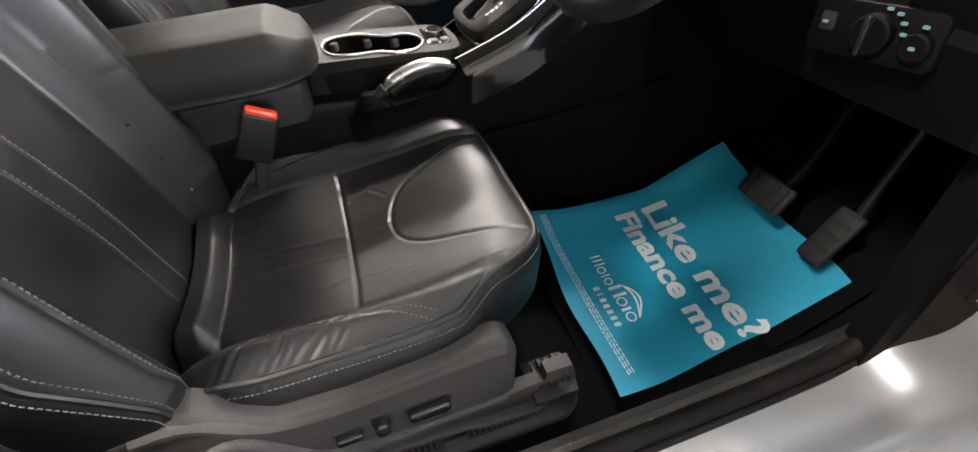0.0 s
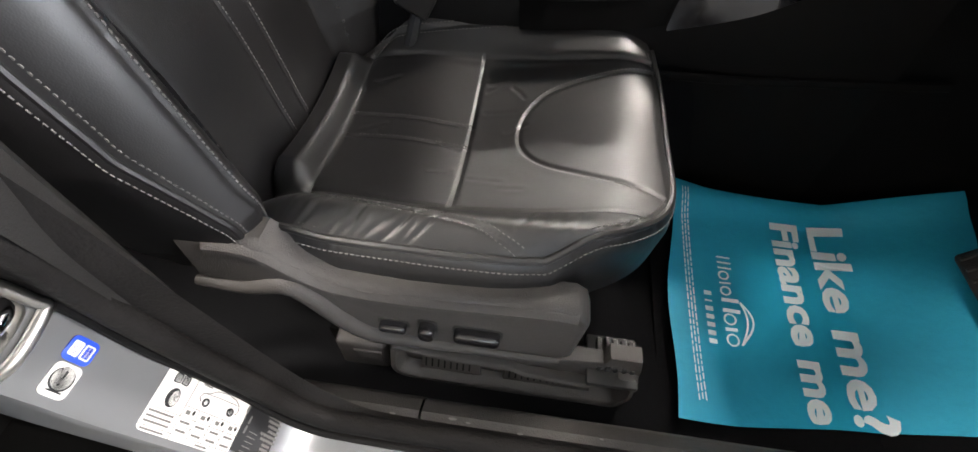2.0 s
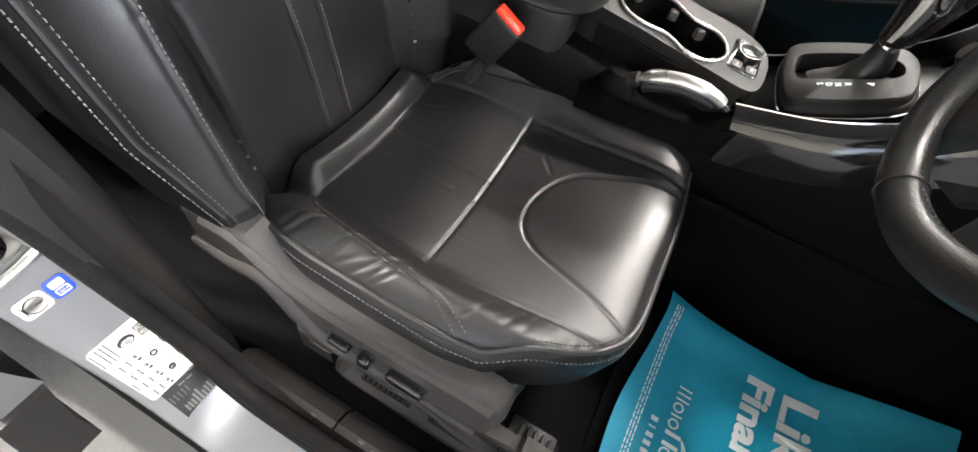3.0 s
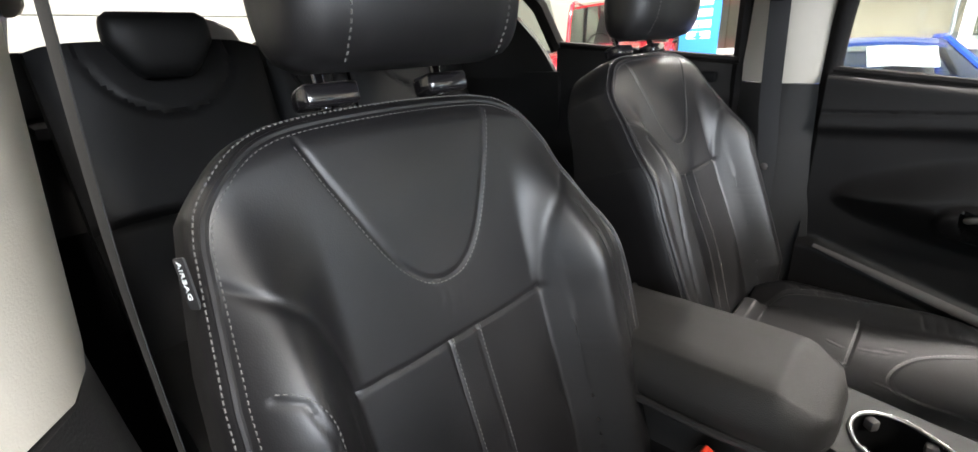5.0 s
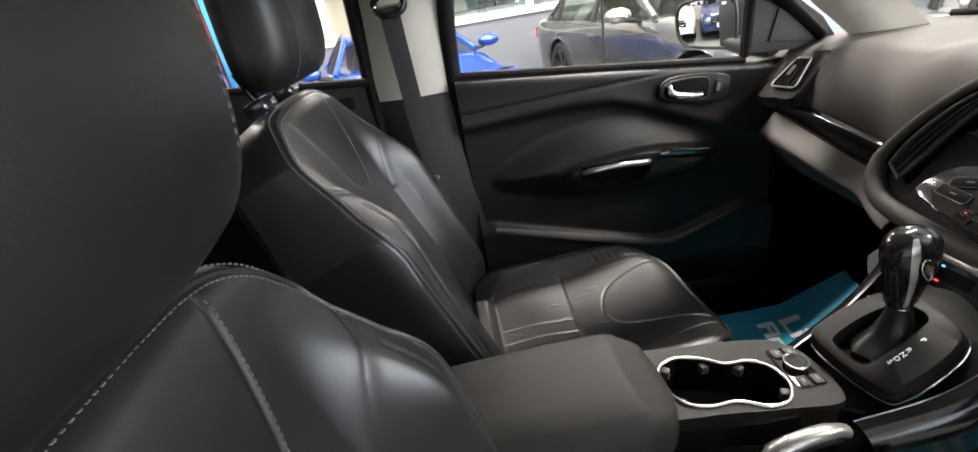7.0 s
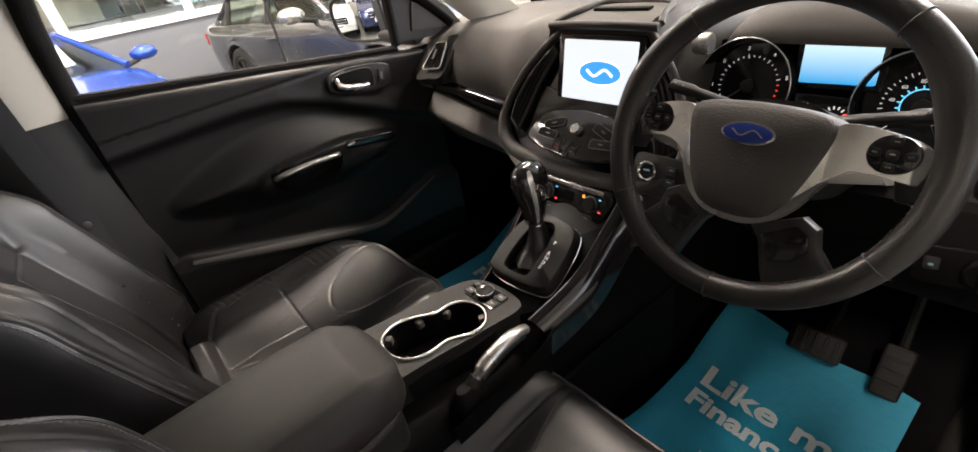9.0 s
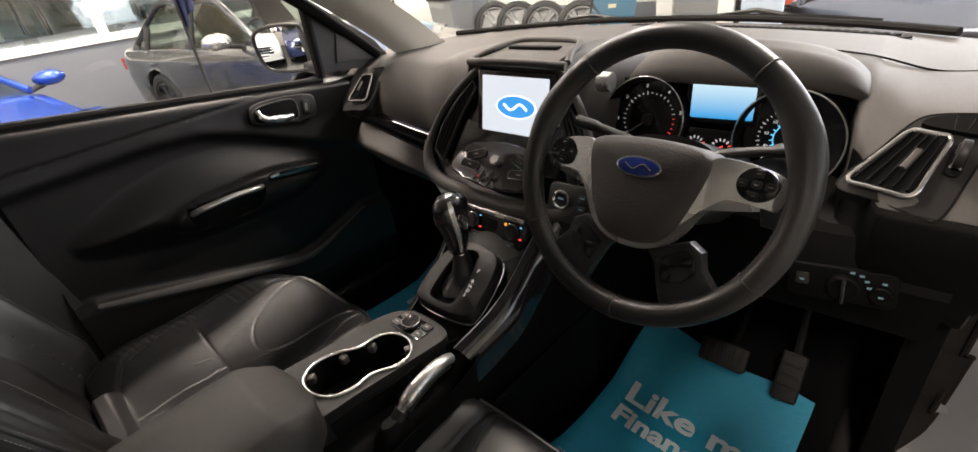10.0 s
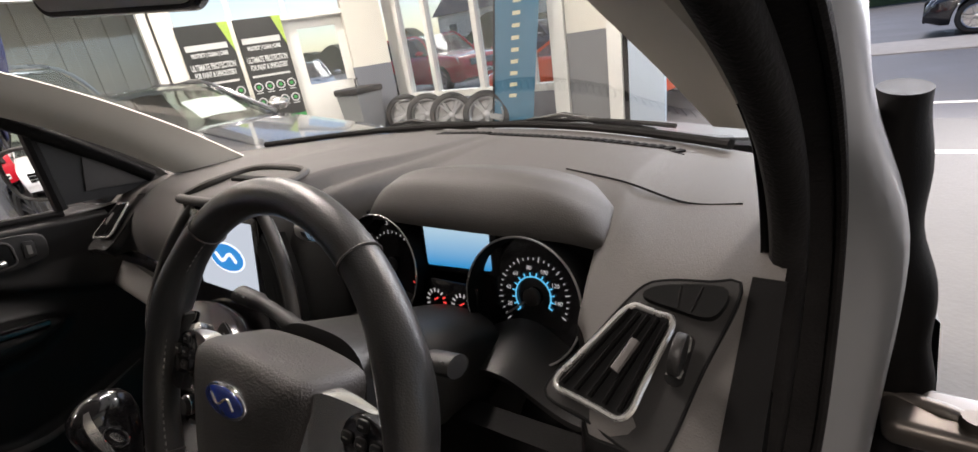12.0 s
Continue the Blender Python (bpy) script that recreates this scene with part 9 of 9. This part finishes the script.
slab("window_head", A1, A0, 2.55, 2.67, 0.14, FRAMEW, "", parent=wn)
for t in (0.0, 0.285, 0.47, 0.70, 0.985):
    slab("window_post", on_line(A1, A0, t), on_line(A1, A0, t + 0.014), 1.07, 2.55, 0.10, FRAMEW, "", parent=wn)
g = slab("window_pane", on_line(A1, A0, 0.0), A0, 1.07, 2.55, 0.006, PANE, "", parent=wn)
g.location.x -= 0.06
g.visible_shadow = False
slab("wall_west_upper", A1, A0, 2.67, RH, 0.16, CREAM, "cream wall above the windows")
slab("wall_west_end", A0, (-8.9, -9.0), 1.15, RH, 0.16, CREAM, "cream end wall above the dado")
slab("wall_west_end_dado", A0, (-8.9, -9.0), 0, 1.15, 0.16, DADO, "blue-grey dado of the end wall")
# hall behind these windows
single("hall_floor", box(-16, -8.7, -9, 6, -0.12, -0.002, 0), CONCRETE, "concrete floor of the hall behind the windows", kind="structure")
hw = thing("hall_wall", at(-13, 0, 0), "beige corrugated wall of the hall behind", kind="structure")
for i in range(60):
    y = -9 + 0.25 * i
    part("sheet_rib", box(-13.1, -13.0 + (0.05 if i % 2 else 0.0), y, y + 0.25, 0, RH, 0.01, 1), BEIGE_HALL, hw)
single("hall_partition", box(-9.9, -9.8, -3.5, 0.15, 0, 3.6, 0.01), BEIGE_HALL, "beige partition behind the windows", kind="structure")
single("hall_ceiling", box(-16, -8.5, -9, 6, RH, RH + 0.1, 0), CEIL, "white ceiling of the hall behind", kind="structure")

# angled wall with transom windows, posters and the door
B0, B1 = (-7.38, 3.38), (-5.66, 6.12)
slab("wall_angled_blank", on_line(B1, B0, 0.94), B0, 0.0, RH, 0.18, CREAM, "cream wall beside the posters")
slab("wall_angled_low", on_line(B1, B0, 0.47), on_line(B1, B0, 0.94), 0.0, 2.06, 0.18, CREAM, "cream wall behind the posters")
slab("wall_angled_top", B1, on_line(B1, B0, 0.94), 2.95, RH, 0.18, CREAM, "cream wall above the transom windows")
tr = thing("window_2", at(-7, 4, 2), "bright transom windows with white frames", kind="structure")
for t in (0.17, 0.44, 0.68, 0.925):
    slab("window_post", on_line(B1, B0, t), on_line(B1, B0, t + 0.02), 2.06, 2.95, 0.12, FRAMEW, "", parent=tr)
slab("window_sill", on_line(B1, B0, 0.17), on_line(B1, B0, 0.94), 2.02, 2.09, 0.20, FRAMEW, "", parent=tr)
dr = thing("door_1", at(-6.4, 5.0, 0), "white half-glazed side door with a lever handle", kind="structure")
for t0, t1, z0, z1 in ((0.19, 0.23, 0, 2.02), (0.415, 0.47, 0, 2.02), (0.23, 0.415, 0, 1.02), (0.23, 0.415, 1.88, 2.02)):
    slab("door_panel", on_line(B1, B0, t0), on_line(B1, B0, t1), z0, z1, 0.05, FRAMEW, "", parent=dr)
g = slab("door_pane", on_line(B1, B0, 0.23), on_line(B1, B0, 0.415), 1.02, 1.88, 0.006, PANE, "", parent=dr)
g.visible_shadow = False
hx, hy = on_line(B1, B0, 0.205)
part("door_handle", tube([(hx + 0.02, hy - 0.03, 1.02), (hx + 0.06, hy - 0.05, 1.02), (hx + 0.02, hy - 0.15, 1.02)], 0.010, 8), CHROME, dr)
slab("wall_pier_dado", B1, on_line(B1, B0, 0.19), 0.0, 1.18, 0.24, DADO, "blue-grey dado of the wall pier")
slab("wall_pier", B1, on_line(B1, B0, 0.19), 1.18, RH, 0.24, CREAM, "cream wall pier")


def poster(t0, t1, name_group):
    a, b = on_line(B1, B0, t1), on_line(B1, B0, t0)
    o = Vector((a[0], a[1], 0.30))
    d = Vector((b[0] - a[0], b[1] - a[1], 0))
    w = d.length
    F = frm(o, d, (0, 0, 1))
    n = F.to_3x3() @ Vector((0, 0, 1))
    F.translation += n * (0.20 if n.x > 0 else -0.20)
    sg = 1 if n.x > 0 else -1
    H = 1.80
    ob = thing("poster", F, "black advertising poster with green base and pale lettering", "poster", name_group, local=True)
    zt = lambda k: 0.006 * sg * k

    def plate(name, x0, x1, y0, y1, k, material, parent):
        z0, z1 = sorted((zt(k - 1), zt(k)))
        return part(name, box(x0, x1, y0, y1, z0, z1, 0), material, parent, flat=True)
    bd = plate("board", 0, w, 0, H, 1, POSTER, ob)
    plate("green_base", 0.0, w, 0.004, 0.34, 1.6, POSTER_GREEN, bd)
    z = zt(1.5)
    part("lime_corner", prism([(w * 0.80, H), (w, H), (w, H - 0.42)], at(0, 0, min(z, 0.0) if sg < 0 else zt(1)), 0.003, 0), POSTER_LIME, bd, flat=True)
    lines = bmesh.new()
    F2 = Matrix() if sg > 0 else Matrix.Rotation(radians(180), 4, "Y") @ at(-w, 0, 0)

    def put(text, y, size, width):
        b = words(text, size, Matrix(), 0.0006, bold=0.004)
        xs = [v.co.x for v in b.verts]
        k = width / (max(xs) - min(xs))
        moved(b, at((w - width) / 2, y, abs(zt(1.3))) @ Matrix.Diagonal((k, 1, 1, 1)) @ at(-min(xs), 0, 0))
        moved(b, F2)
        return b
    part("lettering", put("ULTIMATE PROTECTION", H * 0.655, 0.12, w * 0.86), PRINT_GREY, bd)
    part("lettering", put("FOR PAINT & UPHOLSTERY", H * 0.595, 0.105, w * 0.80), PRINT_GREY, bd)
    part("lettering", put("PROTECT | CLEAN | CARE", H * 0.755, 0.075, w * 0.70), PRINT_GREY, bd)
    plate("print_bar", w * 0.08, w * 0.88, H * 0.805, H * 0.85, 1.5, PRINT_GREY, bd)
    plate("print_bar", w * 0.08, w * 0.90, H * 0.535, H * 0.552, 1.5, PRINT_GREY, bd)
    for r in range(2):
        for i in range(4):
            cx, cy = w * (0.14 + 0.24 * i), H * (0.455 - 0.125 * r)
            part("round_icon", moved(tube([(cx + 0.058 * math.cos(a), cy + 0.058 * math.sin(a), zt(1.2)) for a in np.linspace(0, 2 * math.pi, 17)[:-1]], 0.010, 6, closed=True), Matrix()), PRINT_GREY, bd)
            part("icon_mark", lathe([(0.0, 0.0), (0.028, 0.0), (0.028, 0.003), (0.0, 0.003)], at(cx, cy, zt(1.3)), 7), POSTER_GREEN, bd)
            plate("print_bar", cx - 0.05, cx + 0.05, cy - 0.095, cy - 0.080, 1.5, PRINT_GREY, bd)
    return ob


poster(0.475, 0.685, "posters by the door")
poster(0.705, 0.925, "posters by the door")

# front glazing
C0, C1 = (-5.72, 6.30), (-2.45, 6.15)
slab("wall_under_window", C0, C1, 0.0, 0.50, 0.18, DADO, "dark grey wall below the showroom window")
w3 = thing("window_3", at(-4, 6.2, 1), "large showroom window with white mullions", kind="structure")
slab("window_sill", C0, C1, 0.50, 0.60, 0.20, FRAMEW, "", parent=w3)
slab("window_head", C0, C1, 2.72, 2.86, 0.14, FRAMEW, "", parent=w3)
for t in (0.0, 0.27, 0.575, 0.86):
    slab("mullion", on_line(C0, C1, t), on_line(C0, C1, t + (0.10 if t == 0 else 0.028)), 0.60, 2.72, 0.12, FRAMEW, "", parent=w3)
g = slab("window_pane", on_line(C0, C1, 0.01), on_line(C0, C1, 0.99), 0.60, 2.72, 0.006, PANE, "", parent=w3)
g.location.y += 0.05
g.visible_shadow = False
slab("wall_above_window", (-5.72, 6.3), (-0.95, 6.1), 2.86, RH, 0.18, CREAM, "cream wall above the front openings")
slab("door_post", (-2.45, 6.02), (-2.24, 6.02), 0.0, 2.86, 0.26, FRAMEW, "white painted door post")
slab("shutter_panel_lower", (-2.22, 6.06), (-1.66, 6.06), 0.0, 1.22, 0.10, PANEL_GREY, "grey painted door panel")
slab("shutter_panel_upper", (-2.22, 6.06), (-1.66, 6.06), 1.22, 2.86, 0.10, CREAM, "cream wall panel above the grey part")
slab("door_post_inner", (-1.66, 6.02), (-1.48, 6.02), 0.0, 2.86, 0.26, FRAMEW, "white painted door post")
slab("door_jamb", (-1.475, 6.06), (-1.42, 6.06), 0.0, 2.86, 0.2, HOLE_SHADE, "near-black slab painted as the shaded gap beside the door leaf")
slab("door_leaf", (-1.40, 6.04), (-0.95, 6.00), 0.0, 2.86, 0.06, PANEL_BLUE, "pale blue folding door leaf standing open")
slab("wall_front_right", (4.6, 6.1), (7.2, 6.1), 0.0, RH, 0.2, CREAM, "cream wall beside the wide doorway")
slab("wall_front_lintel", (-0.95, 6.1), (4.6, 6.1), 3.5, RH, 0.2, CREAM, "lintel over the wide doorway")
# unseen east side; its opening is added to house the fill lamp
slab("wall_east", (7.0, -9.1), (7.0, -0.6), 0.0, RH, -0.2, CREAM, "cream side wall of the showroom")
slab("wall_east_lintel", (7.0, -0.6), (7.0, 5.4), 3.3, RH, -0.2, CREAM, "lintel over the added, unseen wide side doorway")
slab("wall_east_end", (7.0, 5.4), (7.0, 6.1), 0.0, RH, -0.2, CREAM, "cream wall end beside the added, unseen side doorway")
bw = thing("wall_back", at(0, -9.0, 0), "cream sectional door and back wall", kind="structure")
for i in range(9):
    part("door_section", box(-9.2, 7.2, -9.15, -9.0, 0.482 * i, 0.482 * i + 0.472, 0.008), CREAM_DOOR, bw)

# alloy wheels leaning below the window
for i, (x, y, tw) in enumerate(((-5.02, 5.66, 35), (-4.45, 5.55, 35), (-3.85, 5.42, 33), (-3.18, 5.35, 28))):
    M = Matrix.Translation((x, y, 0.0)) @ Matrix.Rotation(radians(tw - 90), 4, "Z") @ Matrix.Rotation(radians(80), 4, "Y")
    if i == 0:
        w0 = thing("alloy_wheel", M, "black and silver alloy wheel with tyre leaning on the wall", "wheel", "loose wheels below the window", local=True)
        part("tyre", moved(tyre_mesh(0.335, 0.245, 0.11), at(-0.335, 0, 0)), TYRE, w0)
        part("rim", moved(rim_mesh(0.245, 5, 0.075, True), at(-0.335, 0, 0.07)), WHEEL_ALLOY, w0, "machined alloy spokes")
        part("rim_barrel", lathe([(0.235, -0.06), (0.235, 0.02), (0.20, -0.05), (0.0, -0.05)], at(-0.335, 0, 0.01), 24), ALLOY_DARK, w0)
    else:
        copy_thing(w0, M)

# parts washer bin beside the wheels
bn = thing("wheeled_bin", at(-5.45, 5.15, 0), "grey wheeled bin with a lid beside the loose wheels", "bin")
part("bin_body", loft([[Vector((-5.45 + sx * (0.20 + 0.05 * t), 5.15 + sy * (0.20 + 0.05 * t), 0.08 + 0.72 * t)) for sx, sy in ((-1, -1), (1, -1), (1, 1), (-1, 1))] for t in (0, 1)]), PANEL_GREY, bn)
part("bin_lid", box(-5.73, -5.17, 4.87, 5.43, 0.80, 0.90, 0.03), PLASTIC, bn)
part("bin_handle", tube([(-5.30, 5.0, 0.9), (-5.30, 5.0, 1.02), (-5.28, 5.05, 1.04)], 0.012, 8), PLASTIC, bn)
for dx in (-0.17, 0.17):
    part("bin_wheel", lathe([(0.0, -0.02), (0.08, -0.02), (0.08, 0.02), (0.0, 0.02)], Matrix.Translation((-5.45 + dx, 4.97, 0.08)) @ Matrix.Rotation(radians(90), 4, "Y"), 16), RUBBER, bn)


def banner(name, M, w, h, material, bars, label, cat="banner", lean=0.0, pole=True):
    """A cloth banner with a pole, its lettering as plain bars running up the cloth."""
    ob = thing(name, M, label, cat, local=True)
    f = lambda u, v: Vector((w * (u - 0.5) * (1 - 0.0 * v) + lean * v, 0.012 * math.sin(6 * v + 3 * u), 0.04 + h * v))
    cl = part("cloth", sheet(f, 8, 16, (0, 0.003, 0)), material, ob)
    for (u0, u1, v0, v1) in bars:
        part("print_bar", sheet(lambda u, v: f(u0 + (u1 - u0) * u, v0 + (v1 - v0) * v) + Vector((0, -0.004, 0)), 1, 2, (0, 0.001, 0)), PRINT_GOLD if material is FLAG_BLUE else PAPER_WHITE, cl)
    if pole:
        part("pole", tube([(-w / 2 - 0.012, 0, 0.0), (-w / 2 - 0.012 + lean, 0, h + 0.1)], 0.014, 8), PLASTIC, ob)
        part("foot", box(-w / 2 - 0.15, w / 2 + 0.05, -0.16, 0.16, 0.0, 0.03, 0.01), PLASTIC, ob)
    return ob


banner("feather_banner", turned(-2.85, 5.45, 0, 12), 0.58, 2.6, FLAG_BLUE, [(0.38 + 0.006 * i, 0.56 + 0.006 * i, 0.19 + 0.055 * i, 0.208 + 0.055 * i) for i in range(12)], "leaning blue cloth banner with pale gold lettering", lean=0.42)
banner("pull_up_banner", turned(-6.05, -3.0, 0, 80), 0.55, 2.2, BANNER_BLUE, [(0.2, 0.8, 0.55 + 0.06 * i, 0.59 + 0.06 * i) for i in range(6)], "bright blue upright banner with white lettering")
banner("pull_up_banner", turned(-1.02, -3.5, 0, 172), 0.75, 1.95, POSTER, [(0.15, 0.9, 0.50 + 0.05 * i, 0.53 + 0.05 * i) for i in range(7)], "dark pull-up banner with pale print bars")

# navy flag on a thin pole
fl = thing("flag", at(-2.72, 0.46, 0), "limp navy blue flag on a thin black pole", "flag")
part("pole", tube([(-2.70, 0.46, 0.02), (-2.72, 0.47, 1.2), (-2.78, 0.46, 2.35)], 0.009, 8), PLASTIC, fl)
part("foot", lathe([(0.0, 0.0), (0.16, 0.0), (0.15, 0.03), (0.02, 0.04), (0.0, 0.04)], at(-2.70, 0.46, 0), 20), PLASTIC, fl)
part("cloth", sheet(lambda u, v: Vector((-2.775 + 0.055 * v + 0.10 * u * (0.45 + 0.55 * v) * 0.3, 0.46 + u * (0.16 * (1 - v) + 0.20 * v * (2 - 1.55 * v)) + 0.008 * math.sin(9 * u), 2.30 - 1.14 * v + 0.16 * u * v)) + Vector((0.025 * math.sin(14 * u + 3 * v), 0, 0)), 14, 16, (0.003, 0, 0)), FLAG_NAVY, fl)

# white column with grey dado

# far side of the road
single("hedge", sheet(lambda u, v: Vector((-60 + 110 * u, 33 + 2.0 * math.sin(9 * u), 2.2 * v * (1 + 0.25 * math.sin(57 * u) + 0.2 * math.sin(131 * u)))), 220, 3, (0, 1.5, 0)), HEDGE, "dark hedge beyond the forecourt", "hedge", kind="stuff")
for x, w_, h_ in ((-34, 12, 6.5), (-16, 9, 5.2), (4, 14, 6.0), (22, 12, 7.0)):
    hs = thing("house", at(x, 42, 0), "pale rendered house beyond the road", "house", "far houses")
    part("wall", box(x, x + w_, 42, 50, 0, h_ * 0.62, 0.02), CREAM, hs)
    part("roof", prism([(x - 0.4, h_ * 0.62), (x + w_ + 0.4, h_ * 0.62), (x + w_ * 0.8, h_), (x + w_ * 0.2, h_)], Matrix.Translation((0, 50.4, 0)) @ Matrix.Rotation(radians(90), 4, "X"), 8.8, 0.0), DADO, hs)
    for i in range(4):
        xx = x + w_ * (0.12 + 0.24 * i)
        part("window", box(xx, xx + 0.9, 41.95, 42.05, h_ * 0.3, h_ * 0.3 + 1.1, 0.02), GLOSS, hs)

# ---------------------------------------------------------------- ceiling lights
LAMPS = [(-5.2, 0.2), (-5.2, 3.4), (-1.8, 1.4), (-1.8, -1.8), (1.4, 3.6), (1.4, -3.2), (-5.2, -3.6), (-1.8, -5.0)]
for i, (x, y) in enumerate(LAMPS):
    if i == 0:
        fx = thing("ceiling_light", at(x, y, RH), "lit twin-tube ceiling light with white body", "ceiling light", "ceiling lights", local=True)
        part("body", box(-0.10, 0.10, -0.80, 0.80, -0.09, -0.01, 0.01), FRAMEW, fx)
        part("tube", tube([(0.05, -0.75, -0.11), (0.05, 0.75, -0.11)], 0.018, 10), LAMP_ON, fx)
        part("tube", tube([(-0.05, -0.75, -0.11), (-0.05, 0.75, -0.11)], 0.018, 10), LAMP_ON, fx)
    else:
        copy_thing(fx, at(x, y, RH))
    ld = bpy.data.lights.new("ceiling_lamp", "AREA")
    ld.shape, ld.size, ld.size_y, ld.energy, ld.color = "RECTANGLE", 0.22, 1.6, 134, (1.0, 0.95, 0.87)
    new("ceiling_lamp", ld).matrix_world = at(x, y, RH - 0.14)
ld = bpy.data.lights.new("hall_lamp", "AREA")
ld.size, ld.energy, ld.color = 2.0, 60, (1.0, 0.95, 0.86)
new("hall_lamp", ld).matrix_world = at(-9.35, -2.0, RH - 0.1)


# ---------------------------------------------------------------- outside of the silver car
def front_end():
    """Nose of the car ahead of the windscreen: wings, bumper, lamps and grille round the engine bay."""
    def row(y, inner):
        k = max(0.0, (y - 1.45) / 0.45)
        w = 0.905 - 0.16 * k * k
        zt = interp(y, [0.45, 0.95, 1.5, 1.78, 1.90], [1.02, 0.985, 0.90, 0.80, 0.66])
        zb = 0.30 + 0.06 * k
        for a in (1.25,):
            d = abs(y - a)
            if d < 0.40:
                zb = max(zb, 0.345 + math.sqrt(0.40 ** 2 - d * d))
        side = [(w * 0.97, zb), (w, max(zb, 0.55)), (w * 0.995, max(zb + 0.005, 0.74)), (w * 0.97, zt - 0.06), (w * 0.90, zt), (w * 0.80 if inner else 0.0, zt + 0.012)]
        return w, zb, side
    for s in (-1, 1):
        rows = []
        for y in np.linspace(0.52, 1.90, 60):
            w, zb, side = row(y, True)
            rows.append([Vector((s * x, y, z)) for x, z in side])
        part("front_wing", loft(rows, cap=False, closed=False), SILVER, shell)
        part("headlight", sheet(lambda u, v: Vector((s * (0.44 + 0.36 * u), 1.885 - 0.20 * u * u - 0.05 * v, 0.70 + 0.12 * v + 0.03 * u)), 8, 4, (0, -0.05, 0)), LAMP_GLASS, shell)
    part("front_bumper", sheet(lambda u, v: Vector(((2 * u - 1) * 0.80, 1.93 - 0.22 * abs(2 * u - 1) ** 3 - 0.03 * v, 0.32 + 0.36 * v)), 24, 8, (0, -0.05, 0)), SILVER, shell)
    gr = part("grille", box(-0.42, 0.42, 1.88, 1.935, 0.68, 0.80, 0.02), HOLE_SHADE, shell)
    for i in range(3):
        part("grille_bar", tube([(-0.40, 1.938, 0.705 + 0.035 * i), (0.40, 1.938, 0.705 + 0.035 * i)], 0.007, 6), CHROME, gr)
    part("engine_cover", box(-0.70, 0.70, 0.95, 1.80, 0.40, 0.84, 0.05), HOLE_SHADE, shell)


front_end()
for s in (-1, 1):
    part("rear_quarter", sheet(lambda u, v: Vector((s * (0.905 - 0.05 * u * u - 0.10 * max(0, v - 0.75) * 4 * 0.25), -1.68 - 0.72 * u, interp(v, [0, 1], [0.70 if 0.10 < u < 0.0 else 0.44, 1.16]))), 14, 10, (-s * 0.03, 0, 0)), SILVER, shell)
    part("rear_upper_pillar", sheet(lambda u, v: Vector((s * (0.86 - 0.22 * v), -2.02 - 0.30 * u + 0.10 * v * (1 - u), 1.16 + 0.38 * v)), 6, 8, (-s * 0.02, 0, 0)), SILVER, shell)
    part("tail_light", sheet(lambda u, v: Vector((s * (0.62 + 0.26 * u), -2.43 + 0.16 * u * u + 0.02 * v, 0.92 + 0.20 * v)), 6, 4, (0, 0.04, 0)), LAMP_RED, shell)
    part("rear_quarter_glass", sheet(lambda u, v: Vector((s * (0.83 - 0.13 * v), -1.42 - 0.55 * u, 1.17 + 0.27 * v * (1 - 0.35 * u))), 6, 4), TINT, shell).visible_shadow = False
    for y in (1.25, -1.44):
        M = Matrix.Translation((s * 0.795, y, 0.345)) @ Matrix.Rotation(radians(-90 * s), 4, "X") @ Matrix.Rotation(radians(-90), 4, "Z")
        M = Matrix.Translation((s * 0.795, y, 0.345)) @ Matrix.Rotation(radians(90 * s), 4, "Y")
        wh = part("road_wheel", moved(tyre_mesh(0.345, 0.235, 0.11), M), TYRE, shell, "black tyre on a silver alloy rim")
        part("rim", moved(moved(rim_mesh(0.24, 5, 0.08, True), at(0, 0, 0.075)), M), ALLOY, wh)
        part("wheel_back", lathe([(0.23, 0.0), (0.23, 0.01), (0.0, 0.01)], M @ at(0, 0, -0.02), 24), HOLE_SHADE, wh)
part("rear_bumper", sheet(lambda u, v: Vector(((2 * u - 1) * 0.86, -2.46 + 0.16 * abs(2 * u - 1) ** 3 + 0.03 * v, 0.34 + 0.42 * v)), 20, 8, (0, 0.05, 0)), SILVER, shell)
part("tailgate_skin", sheet(lambda u, v: Vector(((2 * u - 1) * 0.72, -2.40 + 0.10 * v * v + 0.06 * (2 * u - 1) ** 2, 0.76 + 0.52 * v)), 14, 8, (0, 0.03, 0)), SILVER, shell)
part("rear_arch_liner", box(-0.84, 0.84, -1.86, -1.02, 0.30, 0.36, 0.02), HOLE_SHADE, shell)
part("underbody", box(-0.80, 0.80, -2.35, 1.75, 0.24, 0.30, 0.02), HOLE_SHADE, shell)

# driver's door, standing open
hinge = Matrix.Translation((0.985, 0.60, 0.0)) @ Matrix.Rotation(radians(74), 4, "Z") @ Matrix.Translation((-0.90, -0.44, 0.0))
door_open = copy_thing(passenger_door, hinge @ Matrix.Diagonal((-1, 1, 1, 1)) @ at(-0.70, -0.20, 0.45))
door_open.name = "driver_door"
tagged(door_open, "open driver's door with black moulded panel and silver skin", "car door")
